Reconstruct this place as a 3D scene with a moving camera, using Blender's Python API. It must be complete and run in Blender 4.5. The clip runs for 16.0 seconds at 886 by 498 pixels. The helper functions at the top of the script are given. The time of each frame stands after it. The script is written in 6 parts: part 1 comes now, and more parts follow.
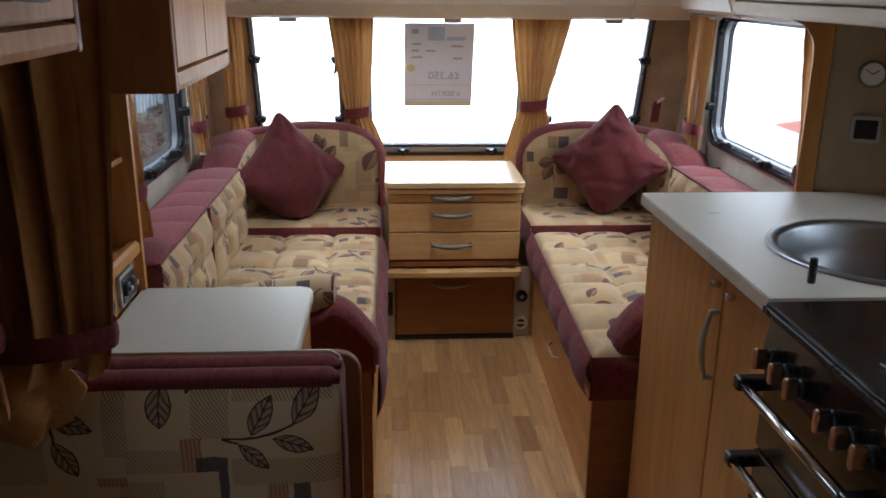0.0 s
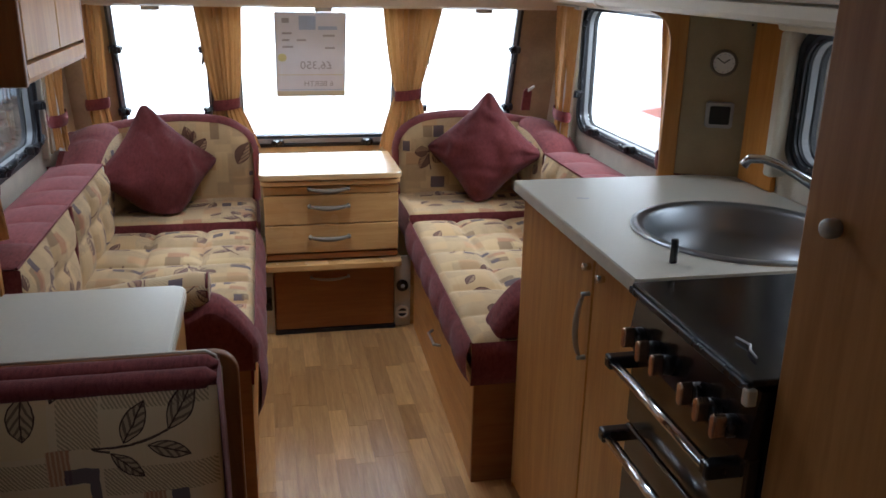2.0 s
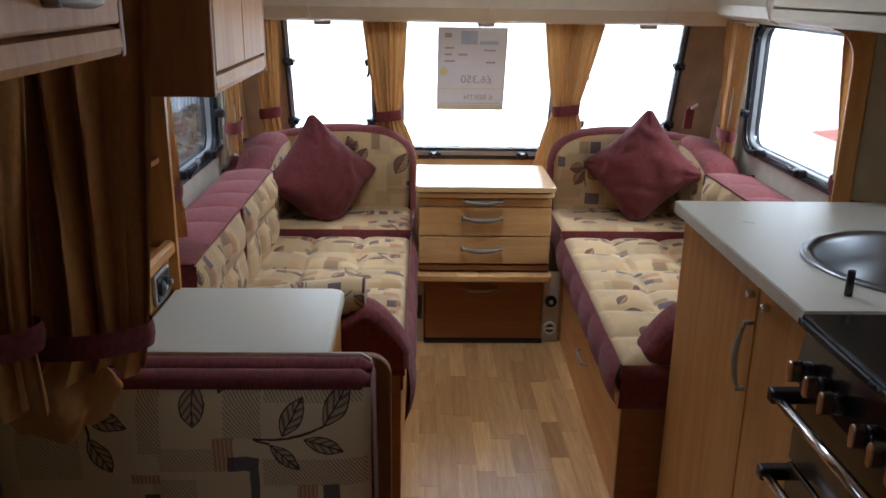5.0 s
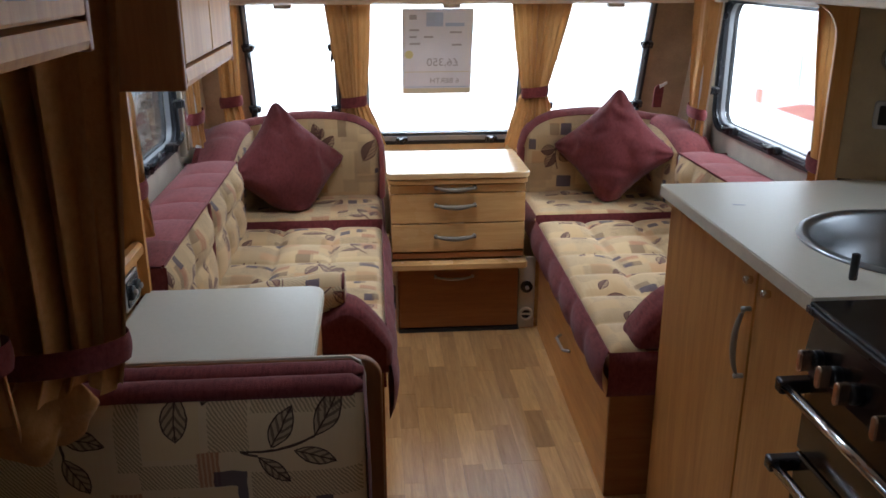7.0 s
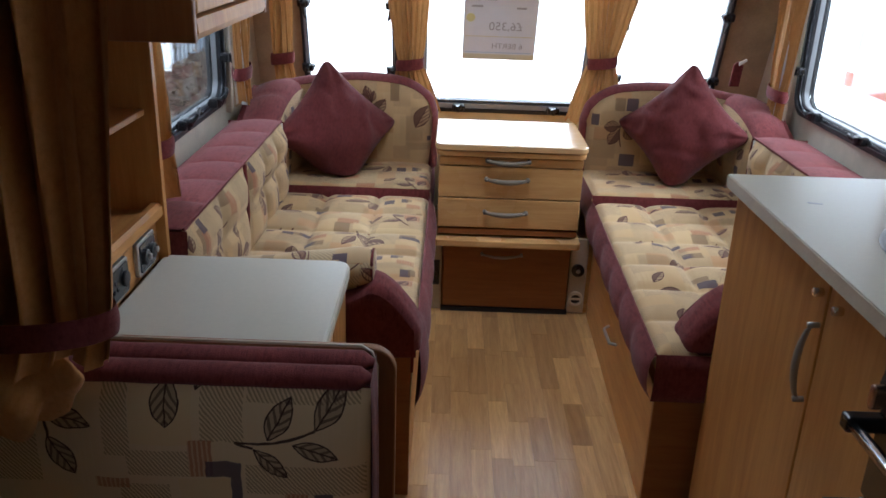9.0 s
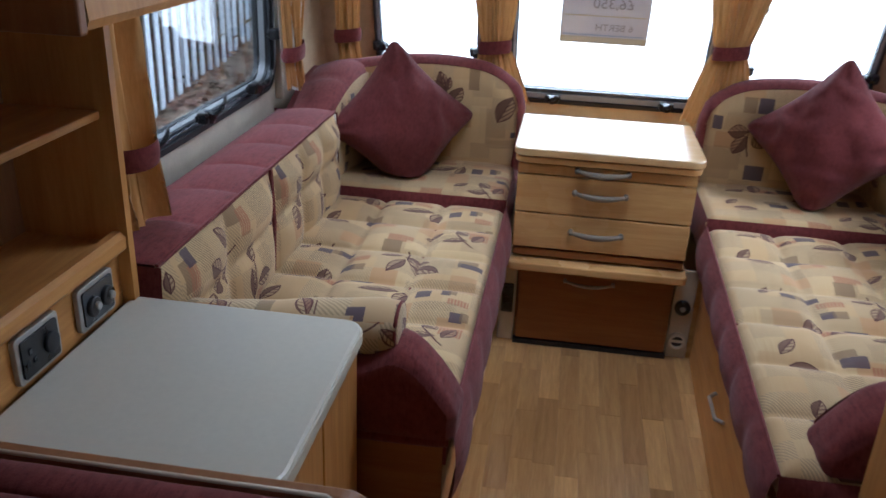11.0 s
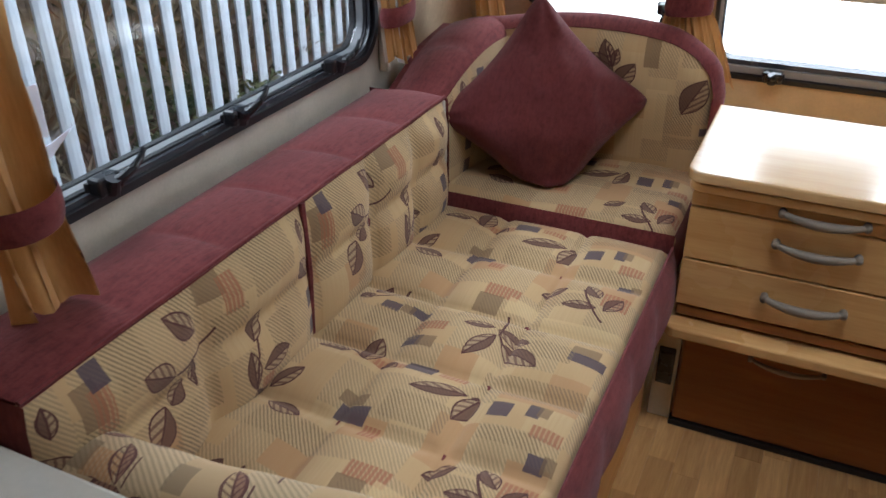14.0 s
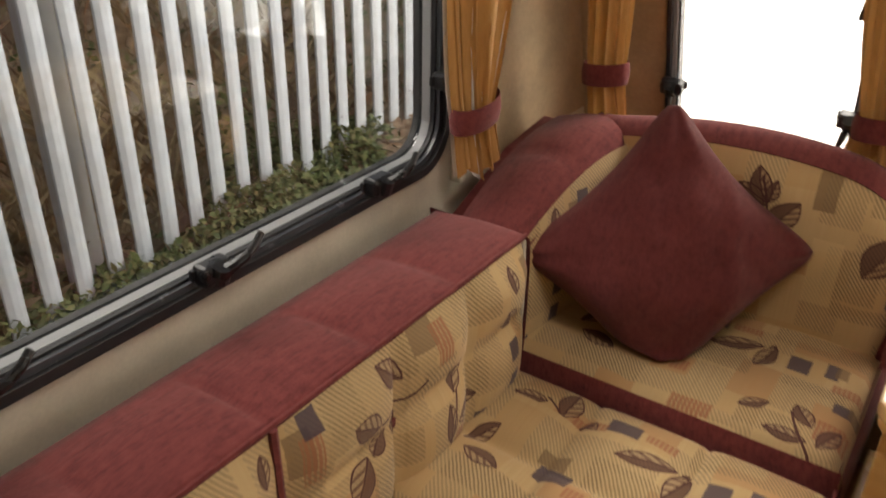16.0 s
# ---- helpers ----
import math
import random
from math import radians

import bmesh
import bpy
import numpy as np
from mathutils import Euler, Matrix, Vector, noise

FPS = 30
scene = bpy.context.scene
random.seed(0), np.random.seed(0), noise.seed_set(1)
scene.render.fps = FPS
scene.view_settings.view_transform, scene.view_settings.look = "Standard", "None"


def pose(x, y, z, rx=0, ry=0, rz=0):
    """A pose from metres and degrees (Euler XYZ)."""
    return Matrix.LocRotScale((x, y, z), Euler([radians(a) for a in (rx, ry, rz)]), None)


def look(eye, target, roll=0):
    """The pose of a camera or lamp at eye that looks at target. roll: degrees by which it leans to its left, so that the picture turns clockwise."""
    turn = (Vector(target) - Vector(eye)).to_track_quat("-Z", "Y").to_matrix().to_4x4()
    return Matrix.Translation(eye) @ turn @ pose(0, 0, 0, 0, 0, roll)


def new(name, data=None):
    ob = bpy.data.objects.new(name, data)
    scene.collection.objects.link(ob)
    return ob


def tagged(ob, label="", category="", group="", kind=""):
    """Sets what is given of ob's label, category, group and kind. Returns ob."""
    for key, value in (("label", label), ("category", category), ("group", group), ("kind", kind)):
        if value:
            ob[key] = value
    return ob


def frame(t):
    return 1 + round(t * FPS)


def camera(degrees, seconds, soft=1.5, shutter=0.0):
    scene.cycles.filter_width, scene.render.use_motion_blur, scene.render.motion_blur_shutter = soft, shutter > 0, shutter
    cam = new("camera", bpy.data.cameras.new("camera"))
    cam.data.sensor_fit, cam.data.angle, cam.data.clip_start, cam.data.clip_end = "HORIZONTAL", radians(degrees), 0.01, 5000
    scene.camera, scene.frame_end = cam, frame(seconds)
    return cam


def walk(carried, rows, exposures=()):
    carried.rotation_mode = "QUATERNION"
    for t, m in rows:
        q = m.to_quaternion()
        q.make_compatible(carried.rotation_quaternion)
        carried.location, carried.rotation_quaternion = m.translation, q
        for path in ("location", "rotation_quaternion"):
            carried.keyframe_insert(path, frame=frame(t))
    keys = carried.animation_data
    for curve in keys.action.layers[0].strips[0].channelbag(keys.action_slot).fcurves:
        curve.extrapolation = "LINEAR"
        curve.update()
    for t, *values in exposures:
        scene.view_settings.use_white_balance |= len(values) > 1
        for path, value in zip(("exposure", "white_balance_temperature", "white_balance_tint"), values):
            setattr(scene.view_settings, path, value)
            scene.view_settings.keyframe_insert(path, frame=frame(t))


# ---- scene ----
cam = camera(55.7, 16.0, 1.6, 0.5)
PATH = [
    (0, (-0.256, 0.503, 1.372), (-0.138, 2.407, 0.771), 0.5),
    (0.5, (-0.255, 0.507, 1.371), (-0.077, 2.401, 0.754), 0.5),
    (1, (-0.253, 0.511, 1.372), (0.011, 2.392, 0.745), 0.7),
    (1.5, (-0.252, 0.507, 1.375), (0.07, 2.377, 0.741), 0.7),
    (2, (-0.246, 0.503, 1.376), (0.15, 2.362, 0.754), 1.1),
    (2.5, (-0.253, 0.497, 1.377), (0.145, 2.359, 0.765), 0.8),
    (3, (-0.262, 0.501, 1.376), (0.047, 2.377, 0.756), 0.7),
    (3.5, (-0.259, 0.508, 1.375), (-0.032, 2.395, 0.754), 0.4),
    (4, (-0.257, 0.505, 1.375), (-0.115, 2.404, 0.763), 0.5),
    (4.5, (-0.259, 0.496, 1.377), (-0.208, 2.405, 0.785), 0.9),
    (7, (-0.321, 0.579, 1.381), (-0.169, 2.468, 0.743), -0.1),
    (7.5, (-0.332, 0.596, 1.377), (-0.095, 2.48, 0.749), 0.9),
    (8, (-0.27, 0.617, 1.373), (-0.153, 2.505, 0.722), 2.1),
    (10.5, (-0.227, 1.115, 1.338), (-0.345, 2.955, 0.563), 1.9),
    (11, (-0.159, 1.265, 1.332), (-0.412, 3.084, 0.54), 2.5),
    (11.5, (-0.141, 1.367, 1.327), (-0.498, 3.147, 0.488), 1.4),
    (12, (-0.198, 1.538, 1.325), (-0.588, 3.299, 0.461), 1.1),
    (12.5, (-0.239, 1.637, 1.327), (-0.602, 3.365, 0.388), 2.5),
    (13, (-0.219, 1.736, 1.307), (-0.648, 3.434, 0.341), 1.2),
    (13.5, (-0.143, 1.913, 1.302), (-0.736, 3.57, 0.353), -0.1),
    (14, (-0.095, 2.044, 1.317), (-0.826, 3.626, 0.336), -0.0),
    (14.5, (-0.131, 2.181, 1.304), (-0.867, 3.748, 0.302), 0.5),
    (15, (-0.233, 2.35, 1.322), (-0.994, 3.922, 0.349), 0.5),
    (15.5, (-0.265, 2.455, 1.307), (-1.122, 3.981, 0.34), 0.5),
    (16, (-0.277, 2.586, 1.322), (-1.259, 4.046, 0.373), 1.1),
]
walk(cam, [(t, look(eye, target, roll)) for t, eye, target, roll in PATH], [(0, 0.1, 5400, 10), (8, 0.15, 5400, 10), (11, 0.08, 5100, 10), (12.5, 0.0, 5100, 10), (13.5, -0.02, 5350, 10), (14.5, 0.0, 6000, 11), (16, -0.1, 7600, 15)])


TOP_Z = 1.93
SKY_S, SUN_S, FRONT_W, RIGHT_W, LEFT_W, ROOF_W, DINETTE_W, BACKDROP_S = 0.075, 0.4, 38.0, 24.0, 18.0, 9.5, 4.5, 4.0
# ---------------------------------------------------------------- light
world = bpy.data.worlds.new("overcast_sky")
scene.world = world
world.use_nodes = True
_nt = world.node_tree
_bg = _nt.nodes["Background"]
_sky = _nt.nodes.new("ShaderNodeTexSky")
_sky.sky_type, _sky.sun_disc = "NISHITA", False
_sky.sun_elevation, _sky.sun_rotation = radians(48), radians(150)
_sky.air_density, _sky.dust_density, _sky.ozone_density = 1.0, 4.0, 1.0
_nt.links.new(_sky.outputs[0], _bg.inputs[0])
_bg.inputs[1].default_value = SKY_S

sun = new("sun", bpy.data.lights.new("sun", "SUN"))
sun.data.energy, sun.data.angle, sun.data.color = SUN_S, radians(25), (1.0, 0.96, 0.9)
sun.matrix_world = look((3, 6, 9), (0, 2.5, 0))


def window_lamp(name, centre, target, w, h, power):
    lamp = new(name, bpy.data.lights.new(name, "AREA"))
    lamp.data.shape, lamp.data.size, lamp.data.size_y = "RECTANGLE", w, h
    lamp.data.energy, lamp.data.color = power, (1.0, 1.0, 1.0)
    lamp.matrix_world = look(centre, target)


window_lamp("daylight_front", (0, 5.0, 1.75), (0, 3.4, 0.35), 1.9, 0.5, FRONT_W)
window_lamp("daylight_right", (1.65, 3.3, 1.75), (0, 3.2, 0.35), 1.1, 0.5, RIGHT_W)
# added lamp over the unseen rooflight, brightens floor, seats and cabinet top
window_lamp("daylight_rooflight", (0, 3.06, TOP_Z + 0.16), (0, 3.06, 0.0), 0.5, 0.4, ROOF_W)
window_lamp("daylight_left", (-1.65, 3.2, 1.75), (0, 3.2, 0.35), 1.1, 0.5, LEFT_W)
# added lamp outside an unseen window, lifts the dark dinette end
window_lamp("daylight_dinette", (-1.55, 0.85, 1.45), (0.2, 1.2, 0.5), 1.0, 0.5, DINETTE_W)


# ---------------------------------------------------------------- material kit
class Nodes:
    """Short way to write node graphs."""

    def __init__(self, name):
        self.mat = bpy.data.materials.new(name)
        self.mat.use_nodes = True
        self.t = self.mat.node_tree
        self.bsdf = self.t.nodes["Principled BSDF"]
        self.out = self.t.nodes["Material Output"]

    def node(self, kind, **sets):
        n = self.t.nodes.new(kind)
        for k, v in sets.items():
            n.inputs[k].default_value = v
        return n

    def link(self, a, b):
        self.t.links.new(a, b)

    def put(self, socket, v):
        if isinstance(v, (int, float, tuple)):
            socket.default_value = v
        else:
            self.link(v, socket)

    def m(self, op, a, b=0.0, c=None):
        n = self.t.nodes.new("ShaderNodeMath")
        n.operation = op
        self.put(n.inputs[0], a)
        self.put(n.inputs[1], b)
        if c is not None:
            self.put(n.inputs[2], c)
        return n.outputs[0]

    def mix(self, fac, a, b, blend="MIX"):
        n = self.t.nodes.new("ShaderNodeMix")
        n.data_type, n.blend_type = "RGBA", blend
        self.put(n.inputs[0], fac)
        self.put(n.inputs[6], a if not isinstance(a, tuple) else (*a, 1))
        self.put(n.inputs[7], b if not isinstance(b, tuple) else (*b, 1))
        return n.outputs[2]

    def coords(self, which="Object", scale=(1, 1, 1), rot=(0, 0, 0)):
        tc = self.t.nodes.new("ShaderNodeTexCoord")
        mp = self.t.nodes.new("ShaderNodeMapping")
        mp.inputs["Scale"].default_value = scale
        mp.inputs["Rotation"].default_value = rot
        self.link(tc.outputs[which], mp.inputs[0])
        return mp.outputs[0]

    def noise(self, vec, scale, detail=4, rough=0.55, dist=0.0):
        n = self.node("ShaderNodeTexNoise", Scale=scale, Detail=detail, Roughness=rough, Distortion=dist)
        self.link(vec, n.inputs["Vector"])
        return n.outputs[0]

    def ramp(self, fac, *stops):
        n = self.t.nodes.new("ShaderNodeValToRGB")
        el = n.color_ramp.elements
        while len(el) < len(stops):
            el.new(0.5)
        for e, (p, c) in zip(el, stops):
            e.position, e.color = p, (*c, 1) if isinstance(c, tuple) else (c, c, c, 1)
        self.link(fac, n.inputs[0])
        return n.outputs[0]

    def bump(self, height, strength=0.2, dist=0.002):
        n = self.t.nodes.new("ShaderNodeBump")
        n.inputs["Strength"].default_value, n.inputs["Distance"].default_value = strength, dist
        self.link(height, n.inputs["Height"])
        self.link(n.outputs[0], self.bsdf.inputs["Normal"])

    def done(self, colour=None, rough=None, metal=None, **more):
        if colour is not None:
            self.put(self.bsdf.inputs["Base Color"], colour if not isinstance(colour, tuple) else (*colour, 1))
        if rough is not None:
            self.put(self.bsdf.inputs["Roughness"], rough)
        if metal is not None:
            self.bsdf.inputs["Metallic"].default_value = metal
        for k, v in more.items():
            self.bsdf.inputs[k].default_value = v
        return self.mat


def wood_material(name, dark, light, along="y", rough=0.38, random_tint=False):
    g = Nodes(name)
    fine = 30 if random_tint else 14
    sc = {"x": (1.2, fine, fine), "y": (fine, 1.2 + fine * 0.03, fine), "z": (fine, fine, 1.2)}[along]
    v = g.coords("Object", sc)
    if random_tint:
        info = g.t.nodes.new("ShaderNodeObjectInfo")
        add = g.t.nodes.new("ShaderNodeVectorMath")
        add.operation = "MULTIPLY_ADD"
        comb = g.t.nodes.new("ShaderNodeCombineXYZ")
        for i in range(3):
            g.link(info.outputs["Random"], comb.inputs[i])
        g.link(comb.outputs[0], add.inputs[0])
        add.inputs[1].default_value = (40, 40, 40)
        g.link(v, add.inputs[2])
        v = add.outputs[0]
    a = g.noise(v, 2.2, 6, 0.6, 0.6)
    b = g.noise(v, 11, 3, 0.6)
    f = g.m("ADD", g.m("MULTIPLY", a, 0.72), g.m("MULTIPLY", b, 0.28))
    col = g.ramp(f, (0.32, dark), (0.66, light))
    if random_tint:
        tint = g.ramp(info.outputs["Random"], (0.0, (0.66, 0.60, 0.54)), (0.5, (0.92, 0.90, 0.86)), (1.0, (1.16, 1.17, 1.16)))
        col = g.mix(1.0, col, tint, "MULTIPLY")
    g.bump(b, 0.06, 0.001)
    wear = g.noise(g.coords("Object"), 5, 3)
    return g.done(col, g.m("ADD", rough - 0.08, g.m("MULTIPLY", wear, 0.16)), **{"Specular IOR Level": 0.5 if random_tint else 0.32})


WOOD = wood_material("beech_veneer", (0.40, 0.172, 0.042), (0.58, 0.295, 0.085), "z")
WOOD_X = wood_material("beech_veneer_cross", (0.49, 0.262, 0.088), (0.65, 0.40, 0.155), "x", 0.27)
VARNISHED = wood_material("varnished_beech_top", (0.60, 0.36, 0.14), (0.72, 0.50, 0.24), "x", 0.22)
VARNISHED.node_tree.nodes["Principled BSDF"].inputs["Coat Weight"].default_value = 1.0
VARNISHED.node_tree.nodes["Principled BSDF"].inputs["Coat Roughness"].default_value = 0.22
VARNISHED.node_tree.nodes["Principled BSDF"].inputs["Coat IOR"].default_value = 2.0
WOOD_ORANGE = wood_material("orange_beech_panel", (0.42, 0.17, 0.030), (0.56, 0.25, 0.055), "z", 0.62)
WOOD_ORANGE.node_tree.nodes["Principled BSDF"].inputs["Specular IOR Level"].default_value = 0.12
WOOD_Y = wood_material("beech_veneer_long", (0.40, 0.172, 0.042), (0.58, 0.295, 0.085), "y")
CHERRY = wood_material("cherry_veneer", (0.235, 0.086, 0.025), (0.33, 0.138, 0.042), "x")
BROWN = wood_material("brown_veneer", (0.22, 0.095, 0.04), (0.32, 0.15, 0.065), "z")
# the tall cupboard's beech, its shade put into a darker colour
WOOD_SHADED = wood_material("beech_veneer_shaded", (0.29, 0.122, 0.032), (0.42, 0.20, 0.058), "z", 0.45)
PLANK = wood_material("floor_plank", (0.44, 0.235, 0.078), (0.67, 0.415, 0.165), "y", 0.34, True)


def fabric(name, base, deep, light, weave=900):
    g = Nodes(name)
    v = g.coords("Object")
    big, fine = g.noise(v, 6, 5, 0.6), g.noise(g.coords("Object", (1, 1, 3)), weave * 0.35, 2)
    rib = g.noise(g.coords("Object", (160, 26, 60)), 1.0, 4, 0.65)
    nap = g.noise(v, 70, 5, 0.75)
    col = g.ramp(g.m("ADD", g.m("MULTIPLY", nap, 0.5), g.m("MULTIPLY", rib, 0.5)), (0.32, deep), (0.5, base), (0.7, light))
    col = g.mix(g.ramp(big, (0.35, 0.0), (0.75, 0.45)), col, deep)
    g.bump(g.m("ADD", g.m("MULTIPLY", fine, 0.5), g.m("ADD", g.m("MULTIPLY", nap, 0.6), rib)), 0.45, 0.002)
    return g.done(col, 0.92, **{"Sheen Weight": 0.12, "Sheen Roughness": 0.5, "Specular IOR Level": 0.15})


BURGUNDY = fabric("burgundy_chenille", (0.172, 0.038, 0.037), (0.085, 0.017, 0.017), (0.225, 0.057, 0.053))
BURGUNDY_PILLOW = fabric("burgundy_pillow_cloth", (0.135, 0.030, 0.030), (0.085, 0.018, 0.019), (0.165, 0.040, 0.039), 1400)


def curtain_cloth(name):
    g = Nodes(name)
    v = g.coords("Object", (60, 60, 9))
    slub = g.noise(v, 3, 5, 0.7)
    weave = g.noise(g.coords("Object"), 500, 2)
    col = g.ramp(slub, (0.3, (0.52, 0.27, 0.08)), (0.7, (0.63, 0.35, 0.115)))
    g.bump(weave, 0.2, 0.001)
    g.done(col, 0.8, **{"Sheen Weight": 0.15})
    tr = g.t.nodes.new("ShaderNodeBsdfTranslucent")
    g.link(col, tr.inputs[0])
    mx = g.t.nodes.new("ShaderNodeMixShader")
    mx.inputs[0].default_value = 0.12
    g.link(g.bsdf.outputs[0], mx.inputs[1])
    g.link(tr.outputs[0], mx.inputs[2])
    g.link(mx.outputs[0], g.out.inputs[0])
    return g.mat


CURTAIN = curtain_cloth("gold_curtain_cloth")
HEAVY_CURTAIN = fabric("heavy_brown_gold_curtain", (0.50, 0.245, 0.082), (0.40, 0.185, 0.060), (0.57, 0.29, 0.10))


def print_cloth(name):
    """Cream jacquard with woven blocks and leaf sprigs, drawn in the cloth's own metres (UV)."""
    g = Nodes(name)
    tc = g.t.nodes.new("ShaderNodeTexCoord")
    sep = g.t.nodes.new("ShaderNodeSeparateXYZ")
    g.link(tc.outputs["UV"], sep.inputs[0])
    u0, v0 = sep.outputs[0], sep.outputs[1]
    ob = g.coords("Object")
    wob = g.noise(ob, 30, 2)
    u = g.m("ADD", u0, g.m("MULTIPLY", g.m("SUBTRACT", wob, 0.5), 0.003))
    v = g.m("ADD", v0, g.m("MULTIPLY", g.m("SUBTRACT", g.noise(ob, 27, 2), 0.5), 0.003))

    def cell(su, sv, ou=0.0, ov=0.0):
        a, b = g.m("ADD", g.m("DIVIDE", u, su), ou), g.m("ADD", g.m("DIVIDE", v, sv), ov)
        ia, ib = g.m("FLOOR", a), g.m("FLOOR", b)
        comb = g.t.nodes.new("ShaderNodeCombineXYZ")
        g.link(ia, comb.inputs[0])
        g.link(ib, comb.inputs[1])
        comb.inputs[2].default_value = ou * 3.7 + ov * 1.3
        wn = g.t.nodes.new("ShaderNodeTexWhiteNoise")
        g.link(comb.outputs[0], wn.inputs["Vector"])
        return g.m("SUBTRACT", g.m("SUBTRACT", a, ia), 0.5), g.m("SUBTRACT", g.m("SUBTRACT", b, ib), 0.5), wn

    def inside(a, lo, hi):
        return g.m("MULTIPLY", g.m("GREATER_THAN", a, lo), g.m("LESS_THAN", a, hi))

    cream, straw, tan = (0.62, 0.49, 0.30), (0.55, 0.385, 0.20), (0.50, 0.27, 0.12)
    # warp streaks
    streak = g.noise(g.coords("UV", (260, 6, 1)), 1.0, 3)
    col = g.mix(g.m("MULTIPLY", streak, 0.7), cream, straw)
    # large blocks, some hatched on the slant
    a, b, wn = cell(0.105, 0.085)
    hatch = g.m("GREATER_THAN", g.m("FRACT", g.m("MULTIPLY", g.m("ADD", u, g.m("MULTIPLY", v, 0.75)), 120)), 0.55)
    hmask = g.m("MULTIPLY", hatch, g.m("LESS_THAN", wn.outputs[0], 0.52))
    col = g.mix(g.m("MULTIPLY", hmask, 0.6), col, (0.33, 0.25, 0.14))
    col = g.mix(g.m("MULTIPLY", g.m("GREATER_THAN", wn.outputs[0], 0.78), 0.75), col, straw)
    # tan blocks with fine bars
    a, b, wn = cell(0.150, 0.130, 0.37, 0.21)
    m1 = g.m("MULTIPLY", g.m("MULTIPLY", inside(a, -0.3, 0.12), inside(b, -0.22, 0.2)), g.m("LESS_THAN", wn.outputs[0], 0.55))
    bars = g.m("GREATER_THAN", g.m("FRACT", g.m("MULTIPLY", v, 150)), 0.45)
    col = g.mix(g.m("MULTIPLY", m1, g.m("ADD", 0.4, g.m("MULTIPLY", bars, 0.4))), col, tan)
    # pairs of dark squares
    a, b, wn = cell(0.165, 0.150, 0.11, 0.63)
    m2 = g.m("MULTIPLY", g.m("ADD", inside(a, -0.36, -0.14), inside(a, 0.02, 0.2)), inside(b, -0.17, 0.06))
    m2 = g.m("MULTIPLY", m2, g.m("LESS_THAN", wn.outputs[0], 0.62))
    col = g.mix(g.m("MULTIPLY", m2, 0.9), col, (0.095, 0.07, 0.10))
    m3 = g.m("MULTIPLY", g.m("MULTIPLY", inside(a, 0.1, 0.34), inside(b, -0.3, -0.1)), g.m("GREATER_THAN", wn.outputs[0], 0.45))
    col = g.mix(g.m("MULTIPLY", m3, 0.7), col, (0.25, 0.185, 0.11))

    # leaf sprigs
    def sprig(su, sv, ou, ov, chance, size, leaves, stem):
        nonlocal col
        a, b, wn = cell(su, sv, ou, ov)
        a, b = g.m("MULTIPLY", a, su), g.m("MULTIPLY", b, sv)
        csep = g.t.nodes.new("ShaderNodeSeparateColor")
        g.link(wn.outputs[1], csep.inputs[0])
        flip = g.m("SUBTRACT", g.m("MULTIPLY", g.m("GREATER_THAN", csep.outputs[0], 0.5), 2.0), 1.0)
        flop = g.m("SUBTRACT", g.m("MULTIPLY", g.m("GREATER_THAN", csep.outputs[1], 0.6), 2.0), 1.0)
        a, b = g.m("MULTIPLY", a, flip), g.m("MULTIPLY", b, flop)
        on = g.m("LESS_THAN", csep.outputs[2], chance)
        ink, fill = None, None
        for cx, cy, ang, L, W in leaves:
            c, s = math.cos(radians(ang)), math.sin(radians(ang))
            L, W = L * size, W * size
            dx, dy = g.m("SUBTRACT", a, cx * size), g.m("SUBTRACT", b, cy * size)
            x = g.m("ADD", g.m("MULTIPLY", dx, c / L), g.m("MULTIPLY", dy, s / L))
            y = g.m("ADD", g.m("MULTIPLY", dx, -s), g.m("MULTIPLY", dy, c))
            wid = g.m("MULTIPLY", g.m("MULTIPLY", x, g.m("SUBTRACT", 1.0, x)), 4 * W)
            ay = g.m("ABSOLUTE", y)
            body = g.m("LESS_THAN", ay, wid)
            rim = g.m("MULTIPLY", body, g.m("GREATER_THAN", ay, g.m("MULTIPLY", wid, 0.72)))
            vein = g.m("MULTIPLY", body, g.m("LESS_THAN", ay, 0.0016))
            ribs = g.m("MULTIPLY", body, g.m("GREATER_THAN", g.m("FRACT", g.m("SUBTRACT", g.m("MULTIPLY", x, 6.0), g.m("MULTIPLY", ay, 90.0))), 0.66))
            half = g.m("MULTIPLY", body, g.m("GREATER_THAN", y, 0.0))
            k = g.m("MAXIMUM", rim, g.m("MAXIMUM", vein, g.m("MULTIPLY", ribs, 0.75)))
            ink = k if ink is None else g.m("MAXIMUM", ink, k)
            fill = half if fill is None else g.m("MAXIMUM", fill, half)
        for cx, cy, ang, L in stem:
            c, s = math.cos(radians(ang)), math.sin(radians(ang))
            dx, dy = g.m("SUBTRACT", a, cx * size), g.m("SUBTRACT", b, cy * size)
            x = g.m("ADD", g.m("MULTIPLY", dx, c / (L * size)), g.m("MULTIPLY", dy, s / (L * size)))
            y = g.m("ADD", g.m("MULTIPLY", dx, -s), g.m("MULTIPLY", dy, c))
            y = g.m("ADD", y, g.m("MULTIPLY", g.m("MULTIPLY", x, g.m("SUBTRACT", 1.0, x)), 0.25 * L * size))
            ink = g.m("MAXIMUM", ink, g.m("MULTIPLY", inside(x, 0.0, 1.0), g.m("LESS_THAN", g.m("ABSOLUTE", y), 0.0015)))
        col = g.mix(g.m("MULTIPLY", g.m("MULTIPLY", fill, on), 0.75), col, (0.24, 0.105, 0.075))
        col = g.mix(g.m("MULTIPLY", g.m("MULTIPLY", ink, on), 0.88), col, (0.12, 0.048, 0.045))

